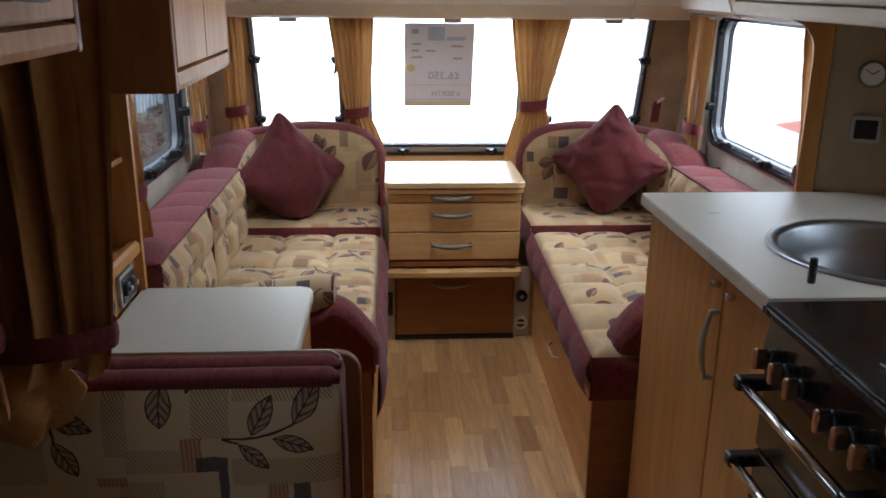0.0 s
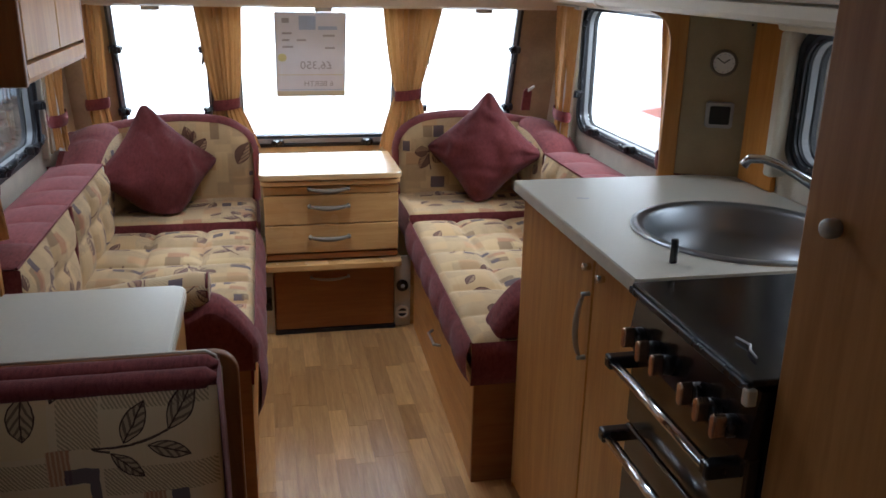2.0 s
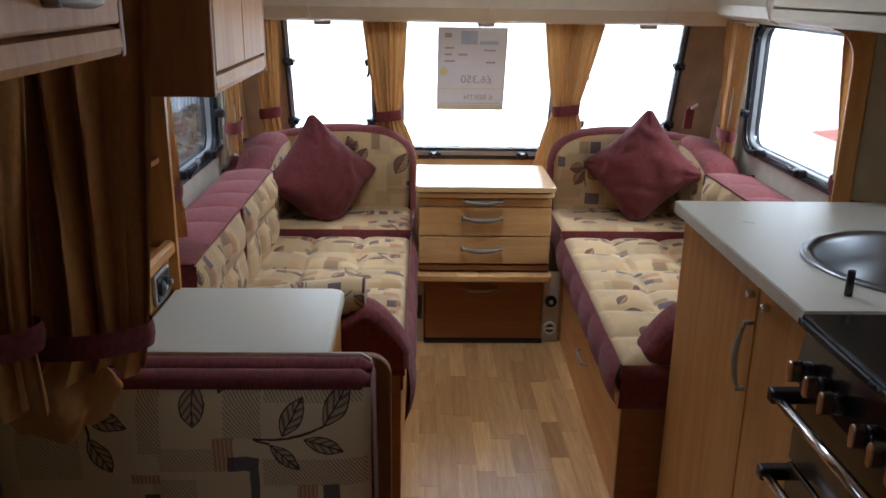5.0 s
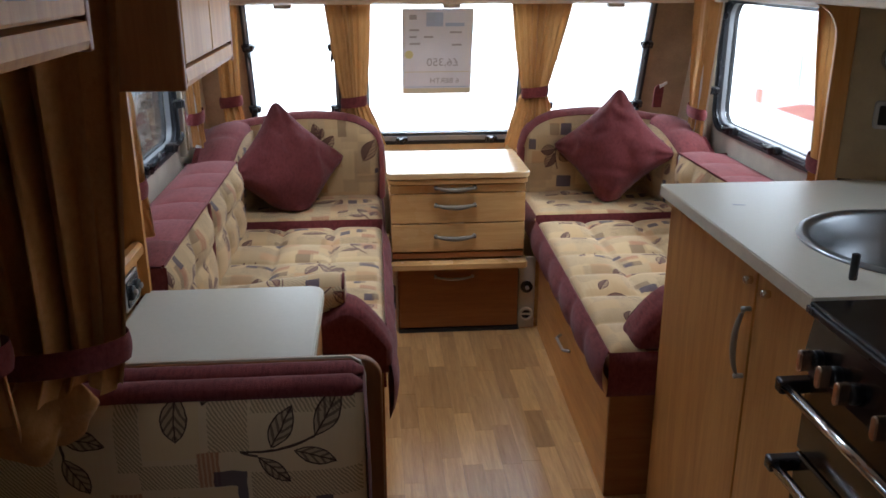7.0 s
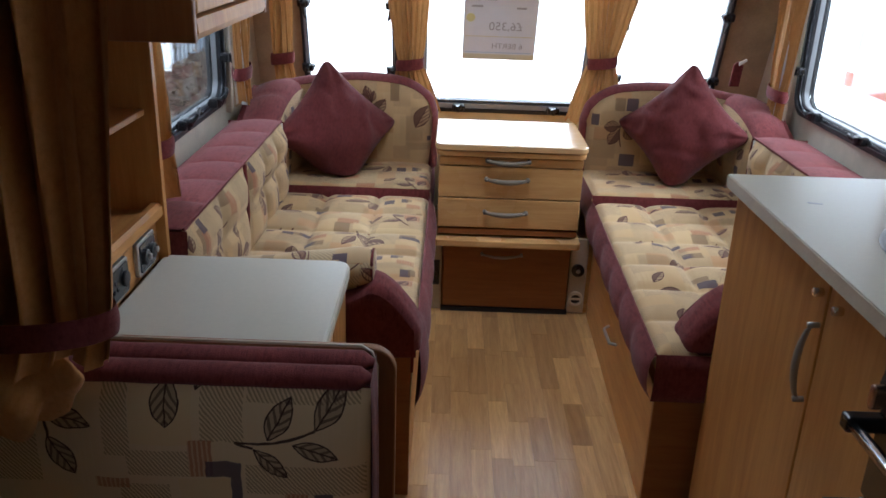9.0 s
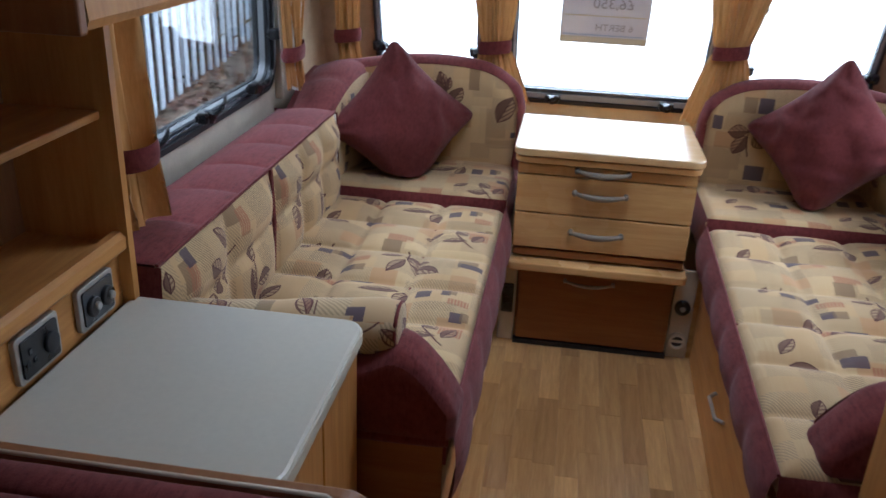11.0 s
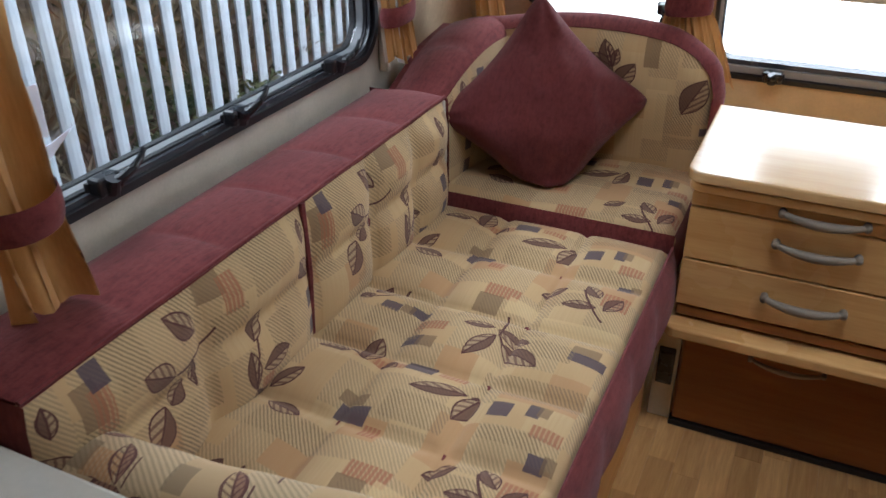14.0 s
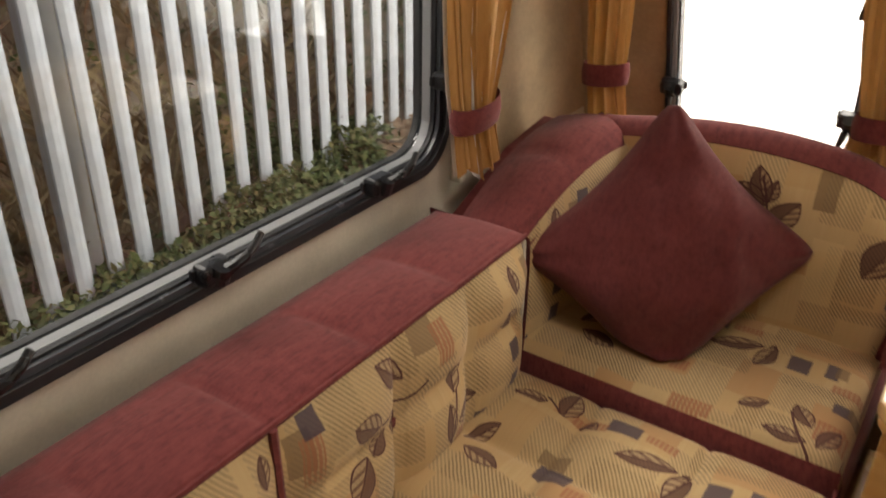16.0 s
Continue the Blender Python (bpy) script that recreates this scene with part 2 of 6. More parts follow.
    sprig(0.175, 0.165, 0.0, 0.0, 0.66, 0.085,
          [(-0.15, 0.0, 155, 0.75, 0.2), (-0.05, 0.12, 80, 0.7, 0.19), (0.25, -0.05, 20, 0.75, 0.2), (0.1, -0.2, -75, 0.6, 0.17)],
          [(-0.6, -0.1, 5, 1.1)])
    sprig(0.22, 0.20, 0.43, 0.55, 0.5, 0.075, [(0.0, 0.05, 60, 0.85, 0.24), (0.1, -0.1, -40, 0.7, 0.19)], [(-0.7, -0.35, 28, 0.9)])
    weave = g.noise(g.coords("UV", (900, 500, 1)), 1.0, 2)
    g.bump(g.m("ADD", weave, g.m("MULTIPLY", hmask, 0.5)), 0.3, 0.0012)
    return g.done(col, 0.9, **{"Sheen Weight": 0.12, "Specular IOR Level": 0.2})


PRINT = print_cloth("leaf_jacquard")


WARM = ((0.60, 0.445, 0.24), (0.45, 0.28, 0.118))


def print_panel(name, blocks, leaves, stems, repeat=None, ground=((0.66, 0.52, 0.32), (0.60, 0.44, 0.24)), fine=0.006,
                leaf=(0.17, 0.105, 0.07), thread=(0.045, 0.024, 0.022)):
    """The same jacquard with its blocks and sprigs set out in the cloth's own metres (UV). blocks: (u0, u1, v0, v1, kind).
    repeat: (axis, start, length) of the weave's repeat along one way of the cloth."""
    g = Nodes(name)
    tc = g.t.nodes.new("ShaderNodeTexCoord")
    sep = g.t.nodes.new("ShaderNodeSeparateXYZ")
    g.link(tc.outputs["UV"], sep.inputs[0])
    ob = g.coords("Object")
    u = g.m("ADD", sep.outputs[0], g.m("MULTIPLY", g.m("SUBTRACT", g.noise(ob, 40, 2), 0.5), fine))
    v = g.m("ADD", sep.outputs[1], g.m("MULTIPLY", g.m("SUBTRACT", g.noise(ob, 37, 2), 0.5), fine))
    if repeat:
        axis, start, length = repeat
        turned = g.m("ADD", start, g.m("FLOORED_MODULO", g.m("SUBTRACT", v if axis else u, start), length))
        u, v = (u, turned) if axis else (turned, v)

    def inside(a, lo, hi):
        return g.m("MULTIPLY", g.m("GREATER_THAN", a, lo), g.m("LESS_THAN", a, hi))
    streak = g.noise(g.coords("UV", (260, 6, 1)), 1.0, 3)
    col = g.mix(g.m("MULTIPLY", streak, 0.7), *ground)
    hatch = g.m("GREATER_THAN", g.m("FRACT", g.m("MULTIPLY", g.m("ADD", u, g.m("MULTIPLY", v, 0.75)), 140)), 0.5)
    if repeat or ground is WARM:
        comb = g.t.nodes.new("ShaderNodeCombineXYZ")
        g.link(g.m("FLOOR", g.m("DIVIDE", u, 0.066)), comb.inputs[0])
        g.link(g.m("FLOOR", g.m("DIVIDE", v, 0.054)), comb.inputs[1])
        wn = g.t.nodes.new("ShaderNodeTexWhiteNoise")
        g.link(comb.outputs[0], wn.inputs["Vector"])
        pick = wn.outputs[0]
        col = g.mix(g.m("MULTIPLY", g.m("MULTIPLY", hatch, g.m("LESS_THAN", pick, 0.48)), 0.55), col, (0.27, 0.20, 0.115))
        col = g.mix(g.m("MULTIPLY", g.m("GREATER_THAN", pick, 0.72), 0.5), col, (0.50, 0.325, 0.15))
        col = g.mix(g.m("MULTIPLY", g.m("GREATER_THAN", pick, 0.93), 0.4), col, (0.42, 0.20, 0.085))
    bars = g.m("GREATER_THAN", g.m("FRACT", g.m("MULTIPLY", u, 130)), 0.4)
    relief = g.m("MULTIPLY", hatch, 0.0)
    for x0, x1, z0, z1, kind in blocks:
        k = g.m("MULTIPLY", inside(u, x0, x1), inside(v, z0, z1))
        if kind == "hatch":
            k = g.m("MULTIPLY", k, hatch)
            relief = g.m("MAXIMUM", relief, k)
            col = g.mix(g.m("MULTIPLY", k, 0.72), col, (0.25, 0.18, 0.10))
        elif kind == "bars":
            col = g.mix(g.m("MULTIPLY", k, g.m("ADD", 0.35, g.m("MULTIPLY", bars, 0.45))), col, (0.36, 0.14, 0.07))
        elif kind == "brown":
            col = g.mix(g.m("MULTIPLY", k, 0.72), col, (0.20, 0.125, 0.065))
        elif kind == "pale":
            col = g.mix(g.m("MULTIPLY", k, 0.6), col, (0.64, 0.47, 0.24))
        else:
            col = g.mix(g.m("MULTIPLY", k, 0.88), col, (0.075, 0.055, 0.075))
    ink, fill = None, None
    for x0, z0, x1, z1, wide in leaves:
        L = math.hypot(x1 - x0, z1 - z0)
        c, s = (x1 - x0) / L, (z1 - z0) / L
        dx, dy = g.m("SUBTRACT", u, x0), g.m("SUBTRACT", v, z0)
        x = g.m("ADD", g.m("MULTIPLY", dx, c / L), g.m("MULTIPLY", dy, s / L))
        y = g.m("ADD", g.m("MULTIPLY", dx, -s), g.m("MULTIPLY", dy, c))
        wid = g.m("MULTIPLY", g.m("MULTIPLY", x, g.m("SUBTRACT", 1.0, x)), 4 * wide * (1.2 if ground is WARM else 1.0))
        ay = g.m("ABSOLUTE", y)
        body = g.m("LESS_THAN", ay, wid)
        rim = g.m("MULTIPLY", body, g.m("GREATER_THAN", ay, g.m("SUBTRACT", wid, 0.0028)))
        vein = g.m("MULTIPLY", body, g.m("LESS_THAN", ay, 0.0014))
        ribs = g.m("MULTIPLY", body, g.m("GREATER_THAN", g.m("FRACT", g.m("SUBTRACT", g.m("MULTIPLY", x, 4.5), g.m("MULTIPLY", ay, 75.0))), 0.6))
        k = g.m("MAXIMUM", rim, g.m("MAXIMUM", vein, g.m("MULTIPLY", ribs, 0.7)))
        if ground is WARM:
            k = g.m("MAXIMUM", k, g.m("MULTIPLY", g.m("MULTIPLY", body, g.m("GREATER_THAN", y, 0.001)), 0.78))
        ink = k if ink is None else g.m("MAXIMUM", ink, k)
        fill = body if fill is None else g.m("MAXIMUM", fill, body)
    for x0, z0, x1, z1, bow in stems:
        L = math.hypot(x1 - x0, z1 - z0)
        c, s = (x1 - x0) / L, (z1 - z0) / L
        dx, dy = g.m("SUBTRACT", u, x0), g.m("SUBTRACT", v, z0)
        x = g.m("ADD", g.m("MULTIPLY", dx, c / L), g.m("MULTIPLY", dy, s / L))
        y = g.m("ADD", g.m("MULTIPLY", dx, -s), g.m("MULTIPLY", dy, c))
        y = g.m("SUBTRACT", y, g.m("MULTIPLY", g.m("MULTIPLY", x, g.m("SUBTRACT", 1.0, x)), 4 * bow))
        ink = g.m("MAXIMUM", ink, g.m("MULTIPLY", inside(x, 0.0, 1.0), g.m("LESS_THAN", g.m("ABSOLUTE", y), 0.0023)))
    col = g.mix(g.m("MULTIPLY", fill, 0.5), col, leaf)
    col = g.mix(g.m("MULTIPLY", ink, 0.95), col, thread)
    weave = g.noise(g.coords("UV", (900, 500, 1)), 1.0, 2)
    g.bump(g.m("ADD", weave, g.m("MULTIPLY", relief, 0.6)), 0.3, 0.0012)
    return g.done(col, 0.9, **{"Sheen Weight": 0.12, "Specular IOR Level": 0.2})


PRINT_BACK = print_panel(
    "leaf_jacquard_panel",
    [(-1.0, -0.885, 0.50, 0.60, "hatch"), (-0.779, -0.737, 0.555, 0.70, "hatch"), (-0.735, -0.637, 0.578, 0.69, "pale"), (-0.623, -0.555, 0.585, 0.70, "hatch"),
     (-0.55, -0.37, 0.655, 0.70, "hatch"), (-0.745, -0.645, 0.518, 0.567, "hatch"), (-0.555, -0.36, 0.487, 0.545, "hatch"), (-0.76, -0.68, 0.40, 0.50, "hatch"),
     (-0.645, -0.607, 0.518, 0.587, "bars"), (-0.80, -0.745, 0.49, 0.51, "bars"), (-0.493, -0.455, 0.44, 0.488, "bars"),
     (-0.664, -0.581, 0.44, 0.513, "pale"), (-0.619, -0.562, 0.516, 0.547, "dark"), (-0.58, -0.562, 0.43, 0.516, "dark"), (-0.445, -0.414, 0.44, 0.489, "dark"),
     (-0.776, -0.748, 0.44, 0.468, "dark")],
    [(-0.679, 0.687, -0.678, 0.610, 0.024), (-0.620, 0.70, -0.632, 0.668, 0.010), (-0.517, 0.592, -0.479, 0.666, 0.020), (-0.440, 0.613, -0.394, 0.690, 0.021),
     (-0.478, 0.588, -0.405, 0.561, 0.017), (-0.540, 0.576, -0.487, 0.523, 0.016), (-0.868, 0.628, -0.797, 0.606, 0.018), (-0.868, 0.588, -0.832, 0.513, 0.019)],
    [(-0.570, 0.586, -0.440, 0.614, -0.010), (-0.570, 0.586, -0.540, 0.577, -0.002), (-0.884, 0.656, -0.867, 0.586, 0.006), (-0.678, 0.700, -0.679, 0.686, 0.001)])


SEAT_BLOCKS = [
    (-0.686, -0.632, 3.439, 3.473, 'dark'), (-0.695, -0.649, 3.474, 3.502, 'brown'), (-0.462, -0.426, 3.531, 3.569, 'dark'), (-0.402, -0.38, 3.543, 3.583, 'dark'), (-0.386, -0.366, 3.55, 3.59, 'brown'),
    (-0.37, -0.34, 3.447, 3.475, 'dark'), (-0.346, -0.326, 3.45, 3.48, 'brown'), (-0.383, -0.333, 3.502, 3.53, 'bars'), (-0.621, -0.511, 3.463, 3.523, 'hatch'), (-0.792, -0.662, 3.348, 3.408, 'hatch'),
    (-0.458, -0.358, 3.477, 3.507, 'hatch'), (-0.629, -0.599, 3.413, 3.443, 'bars'), (-0.599, -0.529, 3.318, 3.353, 'bars'), (-0.605, -0.555, 3.276, 3.321, 'brown'), (-0.545, -0.485, 3.289, 3.329, 'pale'),
    (-0.615, -0.445, 3.228, 3.273, 'hatch'), (-0.756, -0.72, 3.194, 3.22, 'dark'), (-0.703, -0.663, 3.206, 3.23, 'dark'), (-0.719, -0.695, 3.202, 3.226, 'brown')]
SEAT_BLOCKS_NEAR = [
    (-0.674, -0.614, 3.171, 3.199, 'bars'), (-0.675, -0.643, 3.119, 3.151, 'dark'), (-0.65, -0.616, 3.119, 3.149, 'brown'), (-0.764, -0.654, 3.139, 3.199, 'hatch'), (-0.636, -0.582, 3.052, 3.084, 'dark'),
    (-0.693, -0.633, 3.038, 3.066, 'bars'), (-0.572, -0.522, 3.057, 3.077, 'bars'), (-0.387, -0.337, 3.199, 3.229, 'brown'), (-0.387, -0.323, 3.177, 3.203, 'dark'), (-0.479, -0.379, 3.165, 3.215, 'hatch'),
    (-0.502, -0.282, 3.06, 3.11, 'hatch'), (-0.382, -0.332, 3.364, 3.414, 'bars'), (-0.497, -0.397, 3.342, 3.392, 'hatch'), (-0.818, -0.718, 3.063, 3.123, 'hatch'), (-0.469, -0.309, 3.27, 3.3, 'pale')]
PRINT_SEAT = print_panel(
    "leaf_jacquard_seat", SEAT_BLOCKS + SEAT_BLOCKS_NEAR,
    [
    (-0.507, 3.568, -0.602, 3.54, 0.014), (-0.489, 3.577, -0.51, 3.503, 0.014), (-0.456, 3.412, -0.501, 3.379, 0.011), (-0.386, 3.386, -0.421, 3.431, 0.014), (-0.384, 3.352, -0.454, 3.353, 0.012),
    (-0.371, 3.348, -0.345, 3.405, 0.013), (-0.532, 3.22, -0.592, 3.208, 0.01), (-0.524, 3.201, -0.559, 3.122, 0.014), (-0.528, 3.218, -0.462, 3.202, 0.014), (-0.51, 3.187, -0.428, 3.137, 0.018),
    (-0.789, 3.238, -0.772, 3.279, 0.012), (-0.805, 3.204, -0.785, 3.231, 0.01), (-0.74, 3.058, -0.8, 3.049, 0.013), (-0.707, 3.042, -0.706, 3.114, 0.017), (-0.669, 3.028, -0.654, 3.068, 0.012),
    (-0.814, 3.451, -0.777, 3.507, 0.013), (-0.798, 3.427, -0.728, 3.41, 0.016)],
    [
    (-0.442, 3.621, -0.501, 3.568, -0.004), (-0.365, 3.316, -0.423, 3.41, 0.006), (-0.53, 3.281, -0.52, 3.203, 0.004), (-0.52, 3.203, -0.507, 3.184, 0.001), (-0.735, 3.28, -0.793, 3.214, 0.006),
    (-0.746, 3.068, -0.706, 3.04, 0.003)],
    (1, 3.045, 0.535), WARM, 0.003, (0.30, 0.20, 0.13), (0.085, 0.028, 0.026))
PRINT_LONG_BACK = print_panel(
    "leaf_jacquard_long_back",
    [
    (2.803, 2.853, 0.661, 0.706, 'brown'), (2.844, 2.879, 0.625, 0.685, 'bars'), (2.746, 2.806, 0.633, 0.723, 'hatch'), (2.905, 3.015, 0.623, 0.703, 'hatch'), (2.817, 2.887, 0.581, 0.631, 'hatch'),
    (2.697, 2.817, 0.478, 0.538, 'hatch'), (2.932, 2.992, 0.497, 0.557, 'hatch'), (3.054, 3.084, 0.511, 0.545, 'dark'), (3.054, 3.084, 0.453, 0.487, 'dark'), (2.97, 2.994, 0.421, 0.455, 'dark'),
    (2.897, 2.927, 0.445, 0.475, 'bars'), (2.626, 2.686, 0.639, 0.699, 'hatch'), (2.566, 2.601, 0.62, 0.68, 'brown'), (2.583, 2.613, 0.599, 0.669, 'bars'), (2.675, 2.745, 0.454, 0.504, 'hatch'),
    (2.591, 2.621, 0.665, 0.695, 'dark'), (2.984, 3.054, 0.383, 0.433, 'pale'), (2.626, 2.686, 0.558, 0.618, 'pale'), (2.56, 2.62, 0.548, 0.618, 'hatch')],
    [
    (2.786, 0.632, 2.731, 0.685, 0.016), (2.724, 0.599, 2.661, 0.641, 0.018), (2.747, 0.576, 2.711, 0.554, 0.014), (2.767, 0.599, 2.768, 0.548, 0.008), (2.703, 0.559, 2.655, 0.512, 0.02),
    (2.894, 0.545, 2.924, 0.591, 0.014), (2.899, 0.492, 2.971, 0.496, 0.017), (2.881, 0.462, 2.879, 0.537, 0.013), (2.883, 0.461, 2.911, 0.406, 0.01), (3.074, 0.568, 3.036, 0.615, 0.016),
    (3.053, 0.64, 3.057, 0.683, 0.01), (2.521, 0.594, 2.555, 0.605, 0.018)],
    [
    (2.824, 0.616, 2.769, 0.598, 0.006), (2.769, 0.598, 2.727, 0.599, 0.004), (2.903, 0.547, 2.883, 0.461, -0.004), (2.915, 0.443, 2.838, 0.436, 0.004)],
    (0, 2.555, 0.525), WARM, 0.003, (0.32, 0.22, 0.14), (0.085, 0.028, 0.026))
PRINT_ARCH = print_panel(
    "leaf_jacquard_arched_back",
    [
    (-0.476, -0.441, 0.723, 0.793, 'brown'), (-0.437, -0.347, 0.563, 0.663, 'hatch'), (-0.463, -0.413, 0.541, 0.671, 'pale'), (-0.388, -0.338, 0.733, 0.783, 'hatch'), (-0.33, -0.315, 0.564, 0.584, 'dark'),
    (-0.539, -0.489, 0.598, 0.658, 'pale'), (-0.625, -0.575, 0.617, 0.697, 'hatch'), (-0.412, -0.312, 0.526, 0.556, 'hatch')],
    [
    (-0.551, 0.708, -0.574, 0.78, 0.016), (-0.549, 0.717, -0.601, 0.746, 0.012), (-0.546, 0.717, -0.538, 0.761, 0.01), (-0.543, 0.663, -0.494, 0.73, 0.02), (-0.376, 0.617, -0.328, 0.708, 0.026)],
    [
    (-0.563, 0.764, -0.541, 0.666, 0.004)],
    None, WARM, 0.003, (0.22, 0.11, 0.07), (0.075, 0.025, 0.022))


PRINT_ARCH_RIGHT = print_panel(
    "leaf_jacquard_arched_back_right",
    [(0.315, 0.345, 0.655, 0.70, "dark"), (0.445, 0.49, 0.715, 0.765, "dark"), (0.40, 0.44, 0.715, 0.765, "brown"), (0.33, 0.42, 0.52, 0.60, "hatch"), (0.35, 0.44, 0.655, 0.715, "hatch"),
     (0.50, 0.58, 0.60, 0.72, "hatch"), (0.58, 0.62, 0.74, 0.78, "bars"), (0.66, 0.71, 0.52, 0.60, "brown"), (0.44, 0.50, 0.49, 0.54, "dark"), (0.52, 0.60, 0.50, 0.56, "pale")],
    [(0.430, 0.655, 0.365, 0.648, 0.020), (0.425, 0.640, 0.392, 0.575, 0.020), (0.440, 0.655, 0.478, 0.705, 0.018), (0.445, 0.640, 0.482, 0.600, 0.016), (0.62, 0.70, 0.58, 0.64, 0.02), (0.72, 0.60, 0.69, 0.53, 0.02)],
    [(0.440, 0.570, 0.432, 0.680, 0.006), (0.62, 0.70, 0.64, 0.60, 0.004)],
    None, WARM, 0.003, (0.22, 0.11, 0.07), (0.075, 0.025, 0.022))


def plain(name, colour, rough=0.5, metal=0.0, var=0.12, scale=18, bump=0.05, **more):
    g = Nodes(name)
    v = g.coords("Object")
    a, b = g.noise(v, scale, 4), g.noise(v, scale * 12, 2)
    f = g.m("ADD", g.m("MULTIPLY", a, 0.7), g.m("MULTIPLY", b, 0.3))
    col = g.ramp(f, (0.3, tuple(c * (1 - var) for c in colour)), (0.7, tuple(min(1, c * (1 + var)) for c in colour)))
    g.bump(b, bump, 0.001)
    return g.done(col, g.m("ADD", rough - 0.06, g.m("MULTIPLY", a, 0.12)), metal, **more)


WALL = plain("wallboard_beige", (0.56, 0.51, 0.405), 0.55, var=0.13, scale=14)
WALL_OLIVE = plain("olive_beige_wallboard", (0.37, 0.30, 0.175), 0.75, var=0.10)
WALL_YELLOW = plain("yellow_tan_wallboard", (0.62, 0.475, 0.25), 0.65, var=0.12, scale=12)
WALL_TAN = plain("mottled_tan_wallboard", (0.40, 0.29, 0.17), 0.6, var=0.22, scale=9)
CREAM = plain("cream_moulding", (0.66, 0.60, 0.47), 0.42, var=0.05)
CEILING = plain("ceiling_white", (0.72, 0.69, 0.62), 0.7, var=0.04)
LAMINATE = plain("grey_speckled_laminate", (0.56, 0.54, 0.455), 0.32, var=0.035, scale=90, bump=0.01)
BLACK = plain("black_rubber", (0.014, 0.014, 0.016), 0.55, var=0.2)
MATT_BLACK = plain("matt_black", (0.012, 0.012, 0.012), 0.7, var=0.1)
BLACK_PLASTIC = plain("black_plastic", (0.012, 0.012, 0.013), 0.28, var=0.2)
ENAMEL = plain("black_enamel", (0.010, 0.009, 0.009), 0.18, var=0.2, bump=0.01)
GREY_FRAME = plain("grey_plastic_frame", (0.055, 0.060, 0.068), 0.26, var=0.06)
ALU = plain("pale_grey_window_frame", (0.34, 0.36, 0.38), 0.35, var=0.06)
DIAL = plain("white_dial", (0.82, 0.82, 0.80), 0.5, var=0.02)
PEWTER = plain("dull_pewter", (0.21, 0.175, 0.13), 0.6, 0.15, var=0.1)
PALE_STRIP = plain("pale_grey_glazing_strip", (0.26, 0.27, 0.275), 0.4, var=0.05)
SILVER = plain("brushed_silver", (0.40, 0.385, 0.36), 0.46, 0.55, var=0.08)
CHROME = plain("polished_chrome", (0.75, 0.75, 0.76), 0.12, 1.0, var=0.03, bump=0.0)
STEEL = plain("stainless_steel", (0.29, 0.30, 0.31), 0.36, 1.0, var=0.04, bump=0.0)
COPPER = plain("copper_knob_face", (0.62, 0.42, 0.30), 0.25, 0.9, var=0.08)
OVEN_GLASS = plain("dark_oven_glass", (0.045, 0.027, 0.015), 0.14, var=0.1, bump=0.0)
LINING = plain("white_curtain_lining", (0.72, 0.70, 0.66), 0.85, var=0.05)
PAPER = plain("printed_paper", (0.74, 0.76, 0.84), 0.7, var=0.03)
PAPER_EDGE = plain("cream_paper_edge", (0.66, 0.62, 0.48), 0.7, var=0.03)
INK = plain("grey_ink", (0.42, 0.42, 0.47), 0.7, var=0.1)
INK_BLUE = plain("pale_blue_ink", (0.45, 0.55, 0.72), 0.7, var=0.1)
PINK = plain("faded_pink_print", (0.70, 0.30, 0.30), 0.7, var=0.1)
INK_YELLOW = plain("pale_yellow_ink", (0.66, 0.62, 0.30), 0.7, var=0.1)
ZINC = plain("galvanised_steel", (0.48, 0.535, 0.60), 0.55, 0.25, var=0.16, scale=30)
ZINC_DARK = plain("weathered_steel_post", (0.36, 0.37, 0.38), 0.7, 0.0, var=0.15)


def glass_material():
    g = Nodes("acrylic_window")
    tr = g.t.nodes.new("ShaderNodeBsdfTransparent")
    gl = g.t.nodes.new("ShaderNodeBsdfGlossy")
    gl.inputs["Roughness"].default_value = 0.04
    tr.inputs[0].default_value = (0.93, 0.95, 0.95, 1)
    lw = g.node("ShaderNodeLayerWeight", Blend=0.5)
    fac = g.m("ADD", 0.075, g.m("MULTIPLY", g.m("POWER", lw.outputs["Facing"], 5.0), 0.9))
    mx = g.t.nodes.new("ShaderNodeMixShader")
    g.link(fac, mx.inputs[0])
    g.link(tr.outputs[0], mx.inputs[1])
    g.link(gl.outputs[0], mx.inputs[2])
    g.link(mx.outputs[0], g.out.inputs[0])
    return g.mat


GLASS = glass_material()


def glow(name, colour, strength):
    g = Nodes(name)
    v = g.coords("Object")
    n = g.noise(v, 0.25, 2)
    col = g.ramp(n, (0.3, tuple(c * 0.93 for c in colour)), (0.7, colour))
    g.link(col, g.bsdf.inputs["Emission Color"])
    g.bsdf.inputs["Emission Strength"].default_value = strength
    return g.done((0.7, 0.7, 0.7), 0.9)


# emission gives the blown-out white outside and adds light indoors
BACKDROP_GLOW = glow("glowing_backdrop", (1.0, 0.99, 0.97), BACKDROP_S)


# ---------------------------------------------------------------- mesh kit
def box(bm, x0, x1, y0, y1, z0, z1, bev=0.0, seg=2):
    r = bmesh.ops.create_cube(bm, size=1.0)
    vs = r["verts"]
    bmesh.ops.scale(bm, vec=(x1 - x0, y1 - y0, z1 - z0), verts=vs)
    bmesh.ops.translate(bm, vec=((x0 + x1) / 2, (y0 + y1) / 2, (z0 + z1) / 2), verts=vs)
    if bev:
        es = list({e for v in vs for e in v.link_edges})
        bmesh.ops.bevel(bm, geom=es, offset=bev, segments=seg, profile=0.5, affect="EDGES")
    return bm


